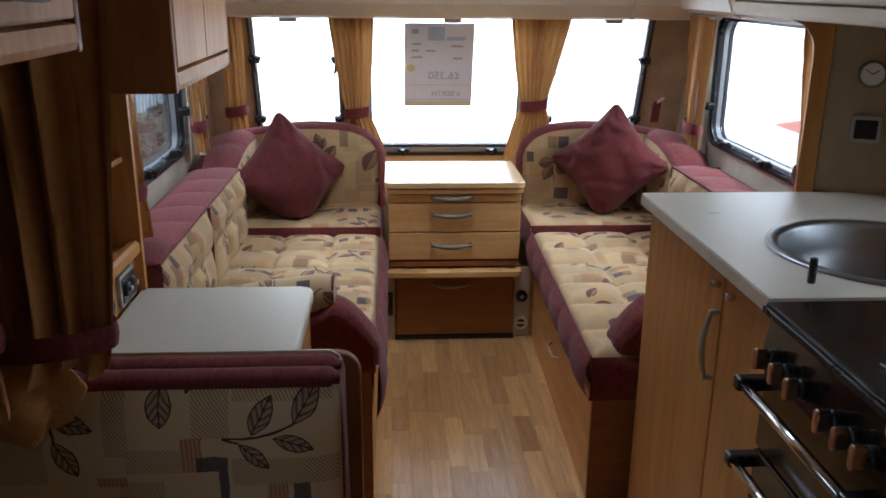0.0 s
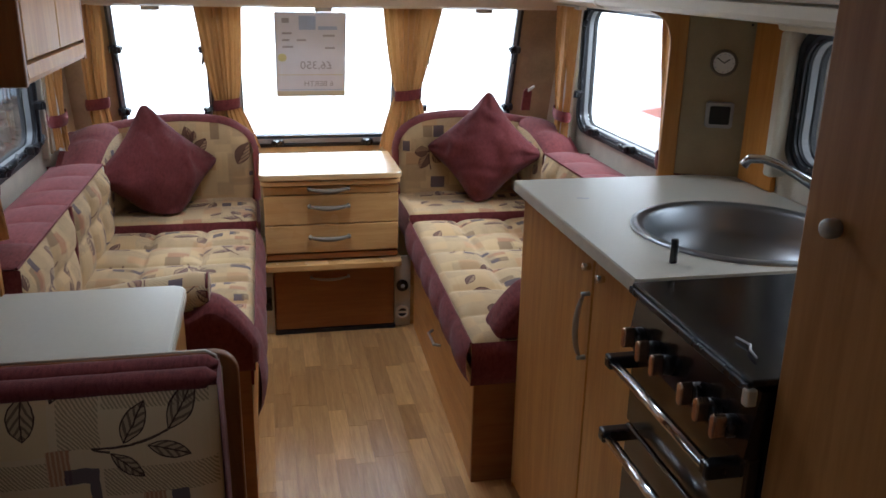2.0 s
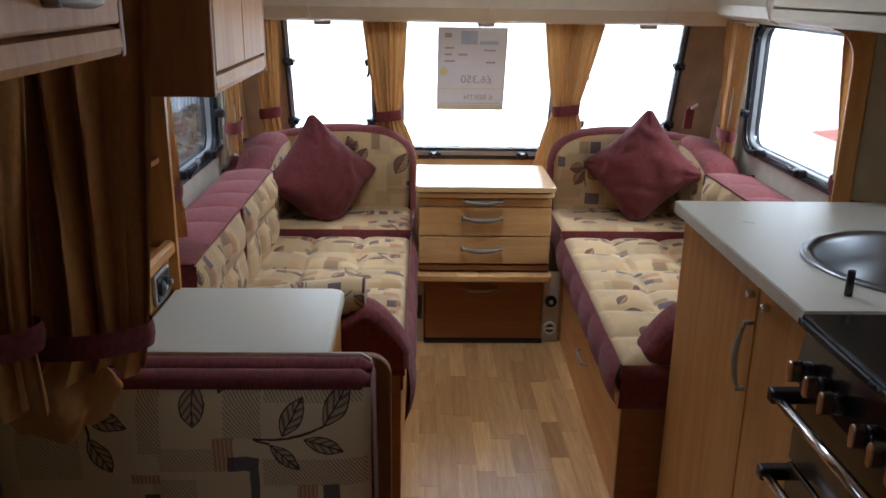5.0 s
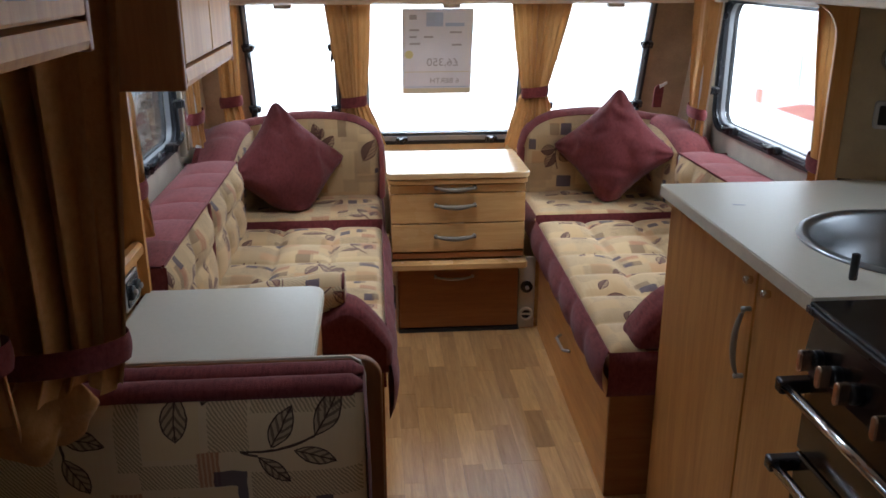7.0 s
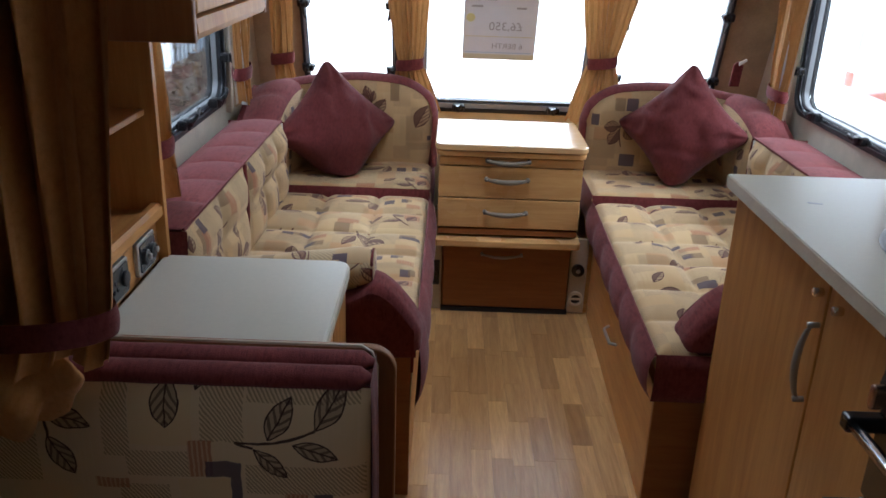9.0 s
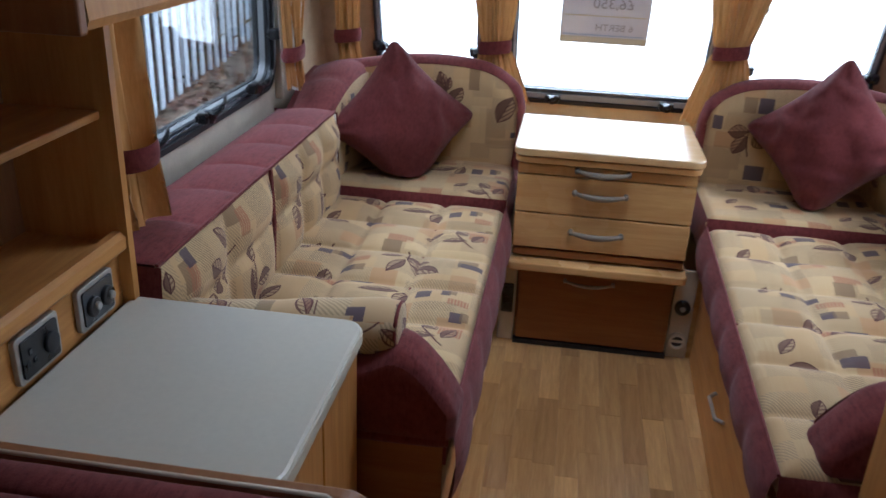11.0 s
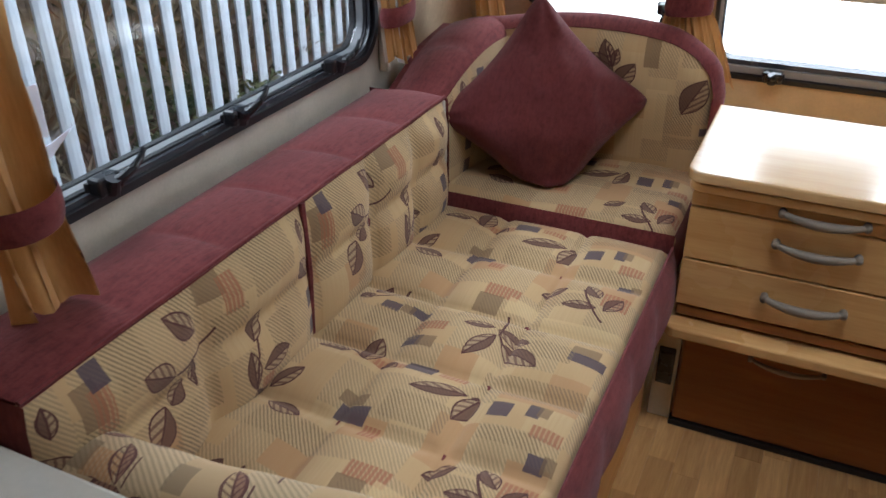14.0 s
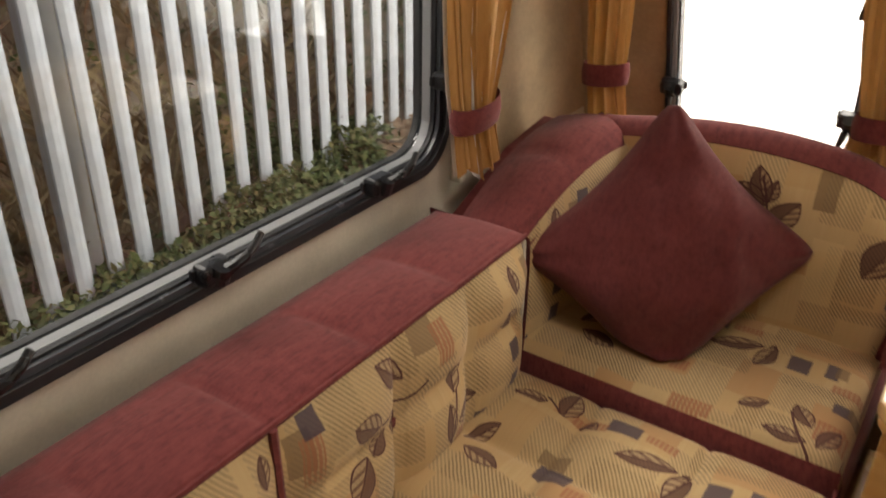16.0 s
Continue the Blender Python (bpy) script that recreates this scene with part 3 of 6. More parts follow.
def boxm(*a, **k):
    return box(bmesh.new(), *a, **k)


def prism(pts, axis, a0, a1, bev=0.0, bm=None):
    """A flat outline (pairs in the two other axes, in xyz order) drawn out along an axis."""
    bm = bm or bmesh.new()

    def at(p, a):
        return {"x": (a, p[0], p[1]), "y": (p[0], a, p[1]), "z": (p[0], p[1], a)}[axis]
    lo = [bm.verts.new(at(p, a0)) for p in pts]
    hi = [bm.verts.new(at(p, a1)) for p in pts]
    n = len(pts)
    fs = [bm.faces.new(lo), bm.faces.new(hi[::-1])]
    for i in range(n):
        fs.append(bm.faces.new((lo[i], hi[i], hi[(i + 1) % n], lo[(i + 1) % n])))
    bmesh.ops.recalc_face_normals(bm, faces=fs)
    if bev:
        es = list({e for f in fs[:2] for e in f.edges})
        bmesh.ops.bevel(bm, geom=es, offset=bev, segments=2, profile=0.5, affect="EDGES")
    return bm


def rounded(x0, x1, y0, y1, r, n=6, corners=(1, 1, 1, 1)):
    """Outline of a rectangle with rounded corners: low-low, high-low, high-high, low-high."""
    pts = []
    for (cx, cy, a), on in zip(((x0, y0, 180), (x1, y0, 270), (x1, y1, 0), (x0, y1, 90)), corners):
        if not on:
            pts.append((cx, cy))
            continue
        ox, oy = (cx + r if cx == x0 else cx - r), (cy + r if cy == y0 else cy - r)
        for i in range(n + 1):
            t = radians(a + 90 * i / n)
            pts.append((ox + r * math.cos(t), oy + r * math.sin(t)))
    return pts


def ring(outer, inner, axis, a0, a1, bm=None):
    """A frame between two outlines of the same count."""
    bm = bm or bmesh.new()

    def at(p, a):
        return {"x": (a, p[0], p[1]), "y": (p[0], a, p[1]), "z": (p[0], p[1], a)}[axis]
    L = [[bm.verts.new(at(p, a)) for p in pts] for pts, a in ((outer, a0), (outer, a1), (inner, a1), (inner, a0))]
    n = len(outer)
    fs = []
    for k in range(4):
        A, B = L[k], L[(k + 1) % 4]
        for i in range(n):
            fs.append(bm.faces.new((A[i], A[(i + 1) % n], B[(i + 1) % n], B[i])))
    bmesh.ops.recalc_face_normals(bm, faces=fs)
    return bm


def tube(path, r, n=10, bm=None, flat=1.0):
    """A round bar along points; r may be one number or one for each point."""
    bm = bm or bmesh.new()
    P = [Vector(p) for p in path]
    rs = r if isinstance(r, (list, tuple)) else [r] * len(P)
    loops = []
    for i, p in enumerate(P):
        d = (P[min(i + 1, len(P) - 1)] - P[max(i - 1, 0)]).normalized()
        up = Vector((0, 0, 1)) if abs(d.z) < 0.9 else Vector((0, 1, 0))
        s = d.cross(up).normalized()
        t = s.cross(d)
        loops.append([bm.verts.new(p + rs[i] * (math.cos(2 * math.pi * k / n) * s + flat * math.sin(2 * math.pi * k / n) * t)) for k in range(n)])
    for A, B in zip(loops, loops[1:]):
        for k in range(n):
            bm.faces.new((A[k], A[(k + 1) % n], B[(k + 1) % n], B[k]))
    bm.faces.new(loops[0][::-1])
    bm.faces.new(loops[-1])
    bmesh.ops.recalc_face_normals(bm, faces=bm.faces)
    return bm


def disc(centre, axis, r, h, n=24, bev=0.0, bm=None):
    bm = bm or bmesh.new()
    r_ = bmesh.ops.create_cone(bm, cap_ends=True, segments=n, radius1=r, radius2=r, depth=h)
    vs = r_["verts"]
    turn = {"x": Matrix.Rotation(radians(90), 3, "Y"), "y": Matrix.Rotation(radians(90), 3, "X"), "z": Matrix.Identity(3)}[axis]
    if bev:
        caps = [e for e in {e for v in vs for e in v.link_edges} if len([f for f in e.link_faces if len(f.verts) > 4]) == 1]
        res = bmesh.ops.bevel(bm, geom=caps, offset=bev, segments=2, profile=0.5, affect="EDGES")
        vs = list({v for v in bm.verts if v.is_valid})
    bmesh.ops.rotate(bm, cent=(0, 0, 0), matrix=turn, verts=vs)
    bmesh.ops.translate(bm, vec=centre, verts=vs)
    return bm


def surf(f, nu, nv, closed_u=False):
    """A sheet of quads: f(u, v) for u, v from 0 to 1."""
    bm = bmesh.new()
    uv = bm.loops.layers.uv.new("UVMap")
    V = [[bm.verts.new(f(i / nu, j / nv)) for j in range(nv + 1)] for i in range(nu if closed_u else nu + 1)]
    for i in range(nu):
        for j in range(nv):
            bm.faces.new((V[i][j], V[(i + 1) % len(V)][j], V[(i + 1) % len(V)][j + 1], V[i][j + 1]))
    return bm


def cloth_uv(bm, ou=0.0, ov=0.0):
    """UV in metres, by the way each face looks."""
    uv = bm.loops.layers.uv.verify()
    bm.normal_update()
    for f in bm.faces:
        n = f.normal
        k = max(range(3), key=lambda i: abs(n[i]))
        for l in f.loops:
            c = l.vert.co
            l[uv].uv = ((c.y + ou, c.z + ov), (c.x + ou, c.z + ov), (c.y + ou, c.x + ov))[k]
    return bm


def flat_uv(bm, i, j, si=1.0, oi=0.0, oj=0.0):
    """UV in metres from two of the world's axes; si mirrors the first one."""
    uv = bm.loops.layers.uv.verify()
    for f in bm.faces:
        for l in f.loops:
            l[uv].uv = (si * l.vert.co[i] + oi, l.vert.co[j] + oj)
    return bm


def thing(name, base, label, category, group="", kind=""):
    e = new(name)
    e.empty_display_size = 0.05
    e.location = base
    return tagged(e, label, category, group, kind)


def mesh_ob(name, bm, material, smooth=False):
    me = bpy.data.meshes.new(name)
    bm.to_mesh(me)
    bm.free()
    me.materials.append(material)
    if smooth:
        me.polygons.foreach_set("use_smooth", [True] * len(me.polygons))
    return new(name, me)


def part(name, bm, material, parent, label="", smooth=False):
    ob = mesh_ob(name, bm, material, smooth)
    ob.parent = parent
    if parent.type == "EMPTY":
        ob.matrix_parent_inverse = Matrix.Translation(parent.location).inverted()
    if label:
        ob["label"] = label
    return ob


def setting(name, bm, material, label, category, smooth=False):
    return tagged(mesh_ob(name, bm, material, smooth), label, category, kind="structure")


def lone(name, bm, material, label, category, group="", smooth=False, kind=""):
    return tagged(mesh_ob(name, bm, material, smooth), label, category, group, kind)


# ---------------------------------------------------------------- plan, in metres
WX = 1.06            # inner face of the side walls
LEAN_K = math.tan(radians(18))


def front_y(z):
    """The raked front wall's inner face at a height."""
    return 4.345 - max(0.0, z - 0.645) * LEAN_K


CARD_Y = 2.79
REAR, TOP = -1.2, TOP_Z
WIN = dict(y0=2.62, y1=3.735, z0=0.758, z1=1.265)
# unseen opening, added only to let light reach the dinette
DWIN = dict(y0=0.35, y1=1.35, z0=0.80, z1=1.265)
RWIN = dict(y0=2.86, y1=3.885, z0=0.768, z1=1.265)
KX = 0.955           # inner face of the kitchen's lining wall
KWIN = dict(y0=1.395, y1=2.239, z0=0.960, z1=1.272)


def side_wall(name, x0, x1, holes, label, material, y=-1.2, end=4.5, low=-0.05):
    """A side wall built of strips round its window openings."""
    bm = bmesh.new()
    for h in sorted(holes, key=lambda h: h["y0"]):
        box(bm, x0, x1, y, h["y0"], low, TOP)
        box(bm, x0, x1, h["y0"], h["y1"], low, h["z0"])
        box(bm, x0, x1, h["y0"], h["y1"], h["z1"], TOP)
        y = h["y1"]
    box(bm, x0, x1, y, end, low, TOP)
    return setting(name, bm, material, label, "wall")


side_wall("wall_left", -WX - 0.04, -WX, [DWIN, WIN], "beige caravan side wall with a long window opening and an added unseen one", WALL)
side_wall("wall_right", WX, WX + 0.04, [RWIN, KWIN], "beige caravan side wall with two window openings", WALL)
side_wall("wall_kitchen", KX, KX + 0.03, [KWIN], "beige kitchen lining wall round the small window", WALL, 1.37, 2.43, 0.888)
# unseen wall closing the rear, kept pale so it bounces light forward
setting("wall_rear", boxm(-WX, WX, REAR - 0.04, REAR, -0.05, TOP), CREAM, "unseen closing end wall behind the kitchen, cream to bounce light", "wall")
bm = boxm(-WX - 0.04, WX + 0.04, REAR - 0.04, 2.6, TOP, TOP + 0.04)
box(bm, -WX - 0.04, WX + 0.04, 3.3, 4.5, TOP, TOP + 0.04)
box(bm, -WX - 0.04, -0.3, 2.6, 3.3, TOP, TOP + 0.04)
box(bm, 0.3, WX + 0.04, 2.6, 3.3, TOP, TOP + 0.04)
setting("ceiling", bm, CEILING, "unseen white ceiling board with an opening for the added rooflight", "ceiling")
setting("floor", boxm(-WX, WX, REAR, 4.45, -0.05, -0.004), BROWN, "caravan floor under pale wood-effect strips", "floor")

# raked front wall with three window openings
FRONT_HOLES = [(-0.85, -0.475), (-0.36, 0.32), (0.43, 0.86)]
FZ0, FZ1 = 0.634, 1.31


def front_panel(bm, x0, x1, z0, z1, t=0.035):
    pts = [(front_y(z0), z0), (front_y(z0) + t, z0), (front_y(z1) + t, z1), (front_y(z1), z1)]
    prism(pts, "x", x0, x1, bm=bm)


bm = bmesh.new()
x = -WX
for a, b in FRONT_HOLES:
    front_panel(bm, x, a, FZ0, FZ1)
    x = b
front_panel(bm, x, WX, FZ0, FZ1)
front_panel(bm, -WX, WX, FZ1, TOP)
setting("wall_front", bm, WALL_TAN, "mottled tan raked front wall between windows", "wall")
setting("wall_front_low", prism([(4.345, -0.05), (4.385, -0.05), (4.385, FZ0), (4.345, FZ0)], "x", -WX, WX), WALL_YELLOW,
        "yellow-tan wallboard below the front windows", "wall")


# ---------------------------------------------------------------- windows
def side_window(name, s, w, label, wx=WX):
    """A framed acrylic window in a side wall; s is -1 left, +1 right."""
    y0, y1, z0, z1 = w["y0"], w["y1"], w["z0"], w["z1"]
    e = thing(name, (s * wx, (y0 + y1) / 2, z0), label, "window", kind="structure")
    n = 8
    o = rounded(y0 - 0.012, y1 + 0.012, z0 - 0.012, z1 + 0.012, 0.085, n)
    i = rounded(y0 + 0.003, y1 - 0.003, z0 + 0.003, z1 - 0.003, 0.074, n)
    i1 = rounded(y0 + 0.013, y1 - 0.013, z0 + 0.013, z1 - 0.013, 0.066, n)
    i2 = rounded(y0 + 0.017, y1 - 0.017, z0 + 0.017, z1 - 0.017, 0.062, n)
    i3 = rounded(y0 + 0.0185, y1 - 0.0185, z0 + 0.0185, z1 - 0.0185, 0.0605, n)
    part("rubber_seal", ring(o, i, "x", s * (wx - 0.014), s * (wx + 0.02)), BLACK, e, "black rubber seal")
    part("inner_frame", ring(i, i1, "x", s * (wx - 0.006), s * (wx + 0.026)), GREY_FRAME, e, "dark grey plastic inner frame")
    part("dark_gasket", ring(i1, i2, "x", s * (wx + 0.002), s * (wx + 0.026)), BLACK, e, "black gasket line")
    part("glazing_strip", ring(i2, i3, "x", s * (wx + 0.010), s * (wx + 0.027)), PALE_STRIP, e, "pale glazing strip")
    part("outer_frame", ring(rounded(y0 + 0.001, y1 - 0.001, z0 + 0.001, z1 - 0.001, 0.074, n), i3, "x", s * (wx + 0.0335), s * (wx + 0.046)), MATT_BLACK, e, "black outer frame")
    o3 = rounded(y0 + 0.017, y1 - 0.017, z0 + 0.017, z1 - 0.017, 0.062, n)
    pane = part("pane", prism(o3, "x", s * (wx + 0.028), s * (wx + 0.033)), GLASS, e)
    pane.visible_shadow = False
    return e


def latch(name, parent, at, arm, inward):
    """A black window catch with a curved arm."""
    at, arm, inward = Vector(at), Vector(arm), Vector(inward)
    bm = bmesh.new()
    box(bm, -0.024, 0.024, -0.015, 0.015, -0.011, 0.018, 0.006)
    tube([(0, -0.012, 0.014), (0, 0.012, 0.022)], 0.012, 10, bm)
    box(bm, -0.028, 0.028, -0.008, 0.008, -0.012, -0.004, 0.002)
    q = inward.to_track_quat("Z", "Y").to_matrix().to_4x4()
    bmesh.ops.transform(bm, matrix=Matrix.Translation(at) @ q, verts=bm.verts)
    k = [at + arm * t + inward * (0.016 + 0.022 * math.sin(t * 2.2)) for t in (0, 0.25, 0.5, 0.75, 1.0)]
    tube(k, [0.010, 0.008, 0.0065, 0.0055, 0.005], 8, bm)
    ob = part(name, bm, BLACK_PLASTIC, parent, "black plastic window catch")
    return ob


left_window = side_window("window_1", -1, WIN, "long side window in black rubber seal")
right_window = side_window("window_2", 1, RWIN, "long side window in black rubber seal, bright outside")
# unseen window, added as the way in for the extra dinette lamp
side_window("unseen_window", -1, DWIN, "unseen dinette side window added to let light in")
kitchen_window = side_window("window_3", 1, KWIN, "small kitchen window in black rubber seal", KX)
for s, e in ((-1, left_window), (1, right_window)):
    for y in ((2.87, 3.19, 3.528) if s < 0 else (3.0, 3.30, 3.66)):
        latch("catch", e, (s * (WX - 0.022), y, 0.786), (0, 0.058, 0.040) if s < 0 else (0, 0.028, 0.014), (-s, 0, 0))
    for z in (0.91, 1.2):
        latch("catch", e, (s * (WX - 0.022), 3.712 if s < 0 else 3.862, z), (0, 0.0, -0.05), (-s, 0, 0))
    # blind cassette above the window
    lone("blind_cassette", boxm(min(s * 1.0, s * 1.06), max(s * 1.0, s * 1.06), 2.62, 3.79 if s < 0 else 3.92, 1.262, 1.31, 0.012), CREAM,
         "cream roller blind cassette above the side window", "blind", "side window blinds")
    e2 = lone("blind_rail", boxm(min(s * 1.035, s * 1.06), max(s * 1.035, s * 1.06), 3.765 if s < 0 else 3.915, 3.785 if s < 0 else 3.935, 0.70, 1.262, 0.005), CREAM,
              "slim cream blind guide rail beside the window", "blind rail", "side window blinds")

# unseen rooflight, put in so the added lamp above can light the lounge
e = thing("rooflight", (0, 2.95, TOP), "unseen white-framed rooflight added to bring light down", "rooflight")
part("frame", ring(rounded(-0.33, 0.33, 2.57, 3.33, 0.04, 5), rounded(-0.29, 0.29, 2.61, 3.29, 0.04, 5), "z", TOP - 0.02, TOP + 0.12), CEILING, e)
dome = part("dome", prism(rounded(-0.32, 0.32, 2.58, 3.32, 0.04, 5), "z", TOP + 0.122, TOP + 0.128), GLASS, e, "clear acrylic dome")
dome.visible_shadow = False

# small card and folded leaflet on the side window
e = thing("window_card", (-1.08, CARD_Y, 0.9), "small white card with a pink emblem on the pane", "card")
part("card", boxm(-1.0835, -1.0825, CARD_Y - 0.042, CARD_Y + 0.042, 0.868, 0.945), PAPER, e)
part("emblem", prism([(CARD_Y + 0.012 * math.cos(a), 0.915 + 0.009 * math.sin(a) * (1.2 + 0.4 * math.cos(3 * a))) for a in [k * math.pi / 8 for k in range(16)]], "x", -1.0822, -1.0816), PINK, e, "pink emblem")
part("printed_bar", boxm(-1.0822, -1.0816, CARD_Y - 0.026, CARD_Y + 0.026, 0.893, 0.897), INK, e)
e = thing("folded_leaflet", (-1.08, CARD_Y + 0.02, 0.82), "thin folded white leaflet behind the window catch", "leaflet")
part("leaf", prism([(CARD_Y - 0.05, 0.835), (CARD_Y + 0.085, 0.868), (CARD_Y + 0.02, 0.826), (CARD_Y - 0.01, 0.838)], "x", -1.082, -1.0805), PAPER, e)
part("fold", prism([(CARD_Y - 0.05, 0.835), (CARD_Y - 0.045, 0.815), (CARD_Y + 0.02, 0.826), (CARD_Y - 0.01, 0.838)], "x", -1.0803, -1.0790), ALU, e)

# white liner round the kitchen window
bm = bmesh.new()
box(bm, KX - 0.045, KX, 2.244, 2.277, 0.932, 1.269, 0.008)
box(bm, KX - 0.055, KX, 1.40, 2.282, 1.269, 1.296, 0.010)
lone("kitchen_blind_surround", bm, CREAM, "cream blind surround beside the kitchen window", "blind")

# front windows
FRONT_TILT = Matrix.Translation((0, front_y(FZ0), FZ0)) @ Matrix.Rotation(radians(18), 4, "X")
SLANT = (FZ1 - FZ0) / math.cos(radians(18))


def front_window(name, x0, x1, label, left_catch, right_catch):
    e = thing(name, ((x0 + x1) / 2, front_y(FZ0), FZ0), label, "window", kind="structure")
    n = 6
    o = rounded(x0 - 0.008, x1 + 0.008, -0.014, SLANT + 0.012, 0.05, n)
    i = rounded(x0 + 0.002, x1 - 0.002, 0.000, SLANT - 0.008, 0.040, n)
    i2 = rounded(x0 + 0.010, x1 - 0.010, 0.021, SLANT - 0.02, 0.032, n)
    i3 = rounded(x0 + 0.015, x1 - 0.015, 0.036, SLANT - 0.03, 0.028, n)

    def tilted(bm):
        bmesh.ops.transform(bm, matrix=FRONT_TILT, verts=bm.verts)
        return bm
    part("rubber_seal", tilted(ring(o, i, "y", -0.012, 0.02)), BLACK, e, "black rubber seal")
    part("inner_frame", tilted(ring(i, i2, "y", -0.002, 0.026)), ALU, e, "pale grey inner frame")
    part("dark_gasket", tilted(ring(i2, i3, "y", 0.004, 0.026)), GREY_FRAME, e, "dark grey gasket")
    pane = part("pane", tilted(prism(rounded(x0 + 0.012, x1 - 0.012, 0.03, SLANT - 0.024, 0.03, n), "y", 0.028, 0.033)), GLASS, e)
    pane.visible_shadow = False
    back = Vector((0, -math.cos(radians(18)), -math.sin(radians(18))))

    def on(x, d):
        return FRONT_TILT @ Vector((x, -0.02, d))
    if left_catch:
        for d in (0.18, 0.46):
            latch("catch", e, on(x0 + 0.012, d), (0.012, 0.01, -0.05), back)
    if right_catch:
        for d in (0.18, 0.46):
            latch("catch", e, on(x1 - 0.012, d), (-0.012, 0.01, -0.05), back)
    return e


front_window("window_4", *FRONT_HOLES[0], "raked front side window beside gold curtains", True, True)
fw = front_window("window_5", *FRONT_HOLES[1], "wide raked front window with a price sheet", False, False)
front_window("window_6", *FRONT_HOLES[2], "raked front side window beside gold curtains", True, True)
for x in (-0.205, 0.2):
    latch("catch", fw, (x, 4.318, 0.640), (0.012, -0.01, 0.02), (0, -1, 0))

# cream pelmet over the front windows, and small blind tabs
e = thing("front_pelmet", (0, 4.1, 1.23), "cream moulded pelmet across the front windows", "pelmet")
prof = [(4.15, 1.240), (4.03, 1.240), (3.99, 1.250), (3.965, 1.27), (3.93, 1.30), (3.90, 1.36), (3.90, 1.62), (4.02, 1.62), (4.115, 1.32)]
part("panel", prism(prof, "x", -WX + 0.002, WX - 0.002), CREAM, e)
for x in (-0.72, 0.0, 0.72):
    part("joint_cover", prism([(3.99, 1.244), (3.96, 1.264), (3.923, 1.296), (3.891, 1.36), (3.888, 1.60), (3.9, 1.60), (3.9, 1.37), (3.94, 1.30)], "x", x - 0.006, x + 0.006), CREAM, e)
for x in (-0.68, 0.0, 0.68):
    part("blind_tab", boxm(x - 0.035, x + 0.035, 4.09, 4.125, 1.222, 1.2395, 0.003), WALL, e, "small beige blind tab")

bm = prism([(3.885, 0.70), (4.318, 0.70), (4.120, 1.30), (3.885, 1.30)], "x", -WX + 0.001, -WX + 0.009)
setting("wall_panel_3", bm, WALL_TAN, "mottled tan corner panel beside the front window", "wall panel")

# price sheet stuck to the middle pane, read from behind
e = thing("price_sheet", (-0.05, 4.2, 0.86), "printed price sheet taped inside the window, seen reversed", "sign")


def sheet(bm, dy=0.0):
    bmesh.ops.transform(bm, matrix=FRONT_TILT @ Matrix.Translation((0, -dy, 0.040)), verts=bm.verts)
    return bm


SX0, SX1, SD0, SD1 = -0.200, 0.097, 0.195, 0.575
part("paper", sheet(boxm(SX0, SX1, 0.0, 0.0016, SD0, SD1), 0.004), PAPER, e)
part("paper_edge", sheet(boxm(SX0, SX1, 0, 0.0010, SD0, SD0 + 0.024), 0.0062), PAPER_EDGE, e, "cream lower paper edge")


def reversed_words(name, text, x_right, d, size):
    cu = bpy.data.curves.new(name, "FONT")
    cu.body, cu.size, cu.extrude, cu.align_x = text, size, 0.0004, "LEFT"
    tmp = bpy.data.objects.new(name, cu)
    scene.collection.objects.link(tmp)
    me = bpy.data.meshes.new_from_object(tmp.evaluated_get(bpy.context.evaluated_depsgraph_get()))
    bpy.data.objects.remove(tmp)
    bm = bmesh.new()
    bm.from_mesh(me)
    m = FRONT_TILT @ Matrix.Translation((x_right, -0.008, d + 0.040)) @ Matrix.Rotation(radians(90), 4, "X") @ Matrix.Diagonal((-1, 1, 1, 1))
    bmesh.ops.transform(bm, matrix=m, verts=bm.verts)
    bmesh.ops.recalc_face_normals(bm, faces=bm.faces)
    part(name, bm, INK, e)


reversed_words("price", "£6,350", 0.040, 0.325, 0.050)
reversed_words("berths", "6 BERTH", 0.046, 0.245, 0.034)
for x0, x1, d0, d1, m in ((-0.17, -0.14, 0.53, 0.55, INK), (-0.10, -0.03, 0.50, 0.56, INK_BLUE), (-0.02, 0.06, 0.50, 0.515, INK_BLUE),
                          (-0.17, -0.13, 0.48, 0.488, INK), (-0.17, -0.14, 0.45, 0.458, INK), (-0.11, -0.07, 0.45, 0.458, INK), (-0.17, -0.125, 0.42, 0.428, INK),
                          (0.0, 0.05, 0.47, 0.478, INK), (0.01, 0.05, 0.415, 0.423, INK), (-0.19, 0.085, 0.295, 0.298, PAPER_EDGE), (-0.19, 0.085, 0.225, 0.228, INK_BLUE)):
    part("printed_bar", sheet(boxm(x0, x1, 0, 0.0008, d0, d1), 0.0064), m, e)
part("round_spot", sheet(disc((-0.172, 0.0, 0.376), "y", 0.018, 0.0008, 20), 0.0064), INK_YELLOW, e, "yellow round spot")


# ---------------------------------------------------------------- upholstery
def puff(t, seams, depth):
    """Quilted height along one way: 0 at the seams, depth between."""
    for a, b in zip(seams, seams[1:]):
        if a <= t <= b:
            return depth * math.sqrt(max(0.0, math.sin(math.pi * (t - a) / (b - a))))
    return 0.0


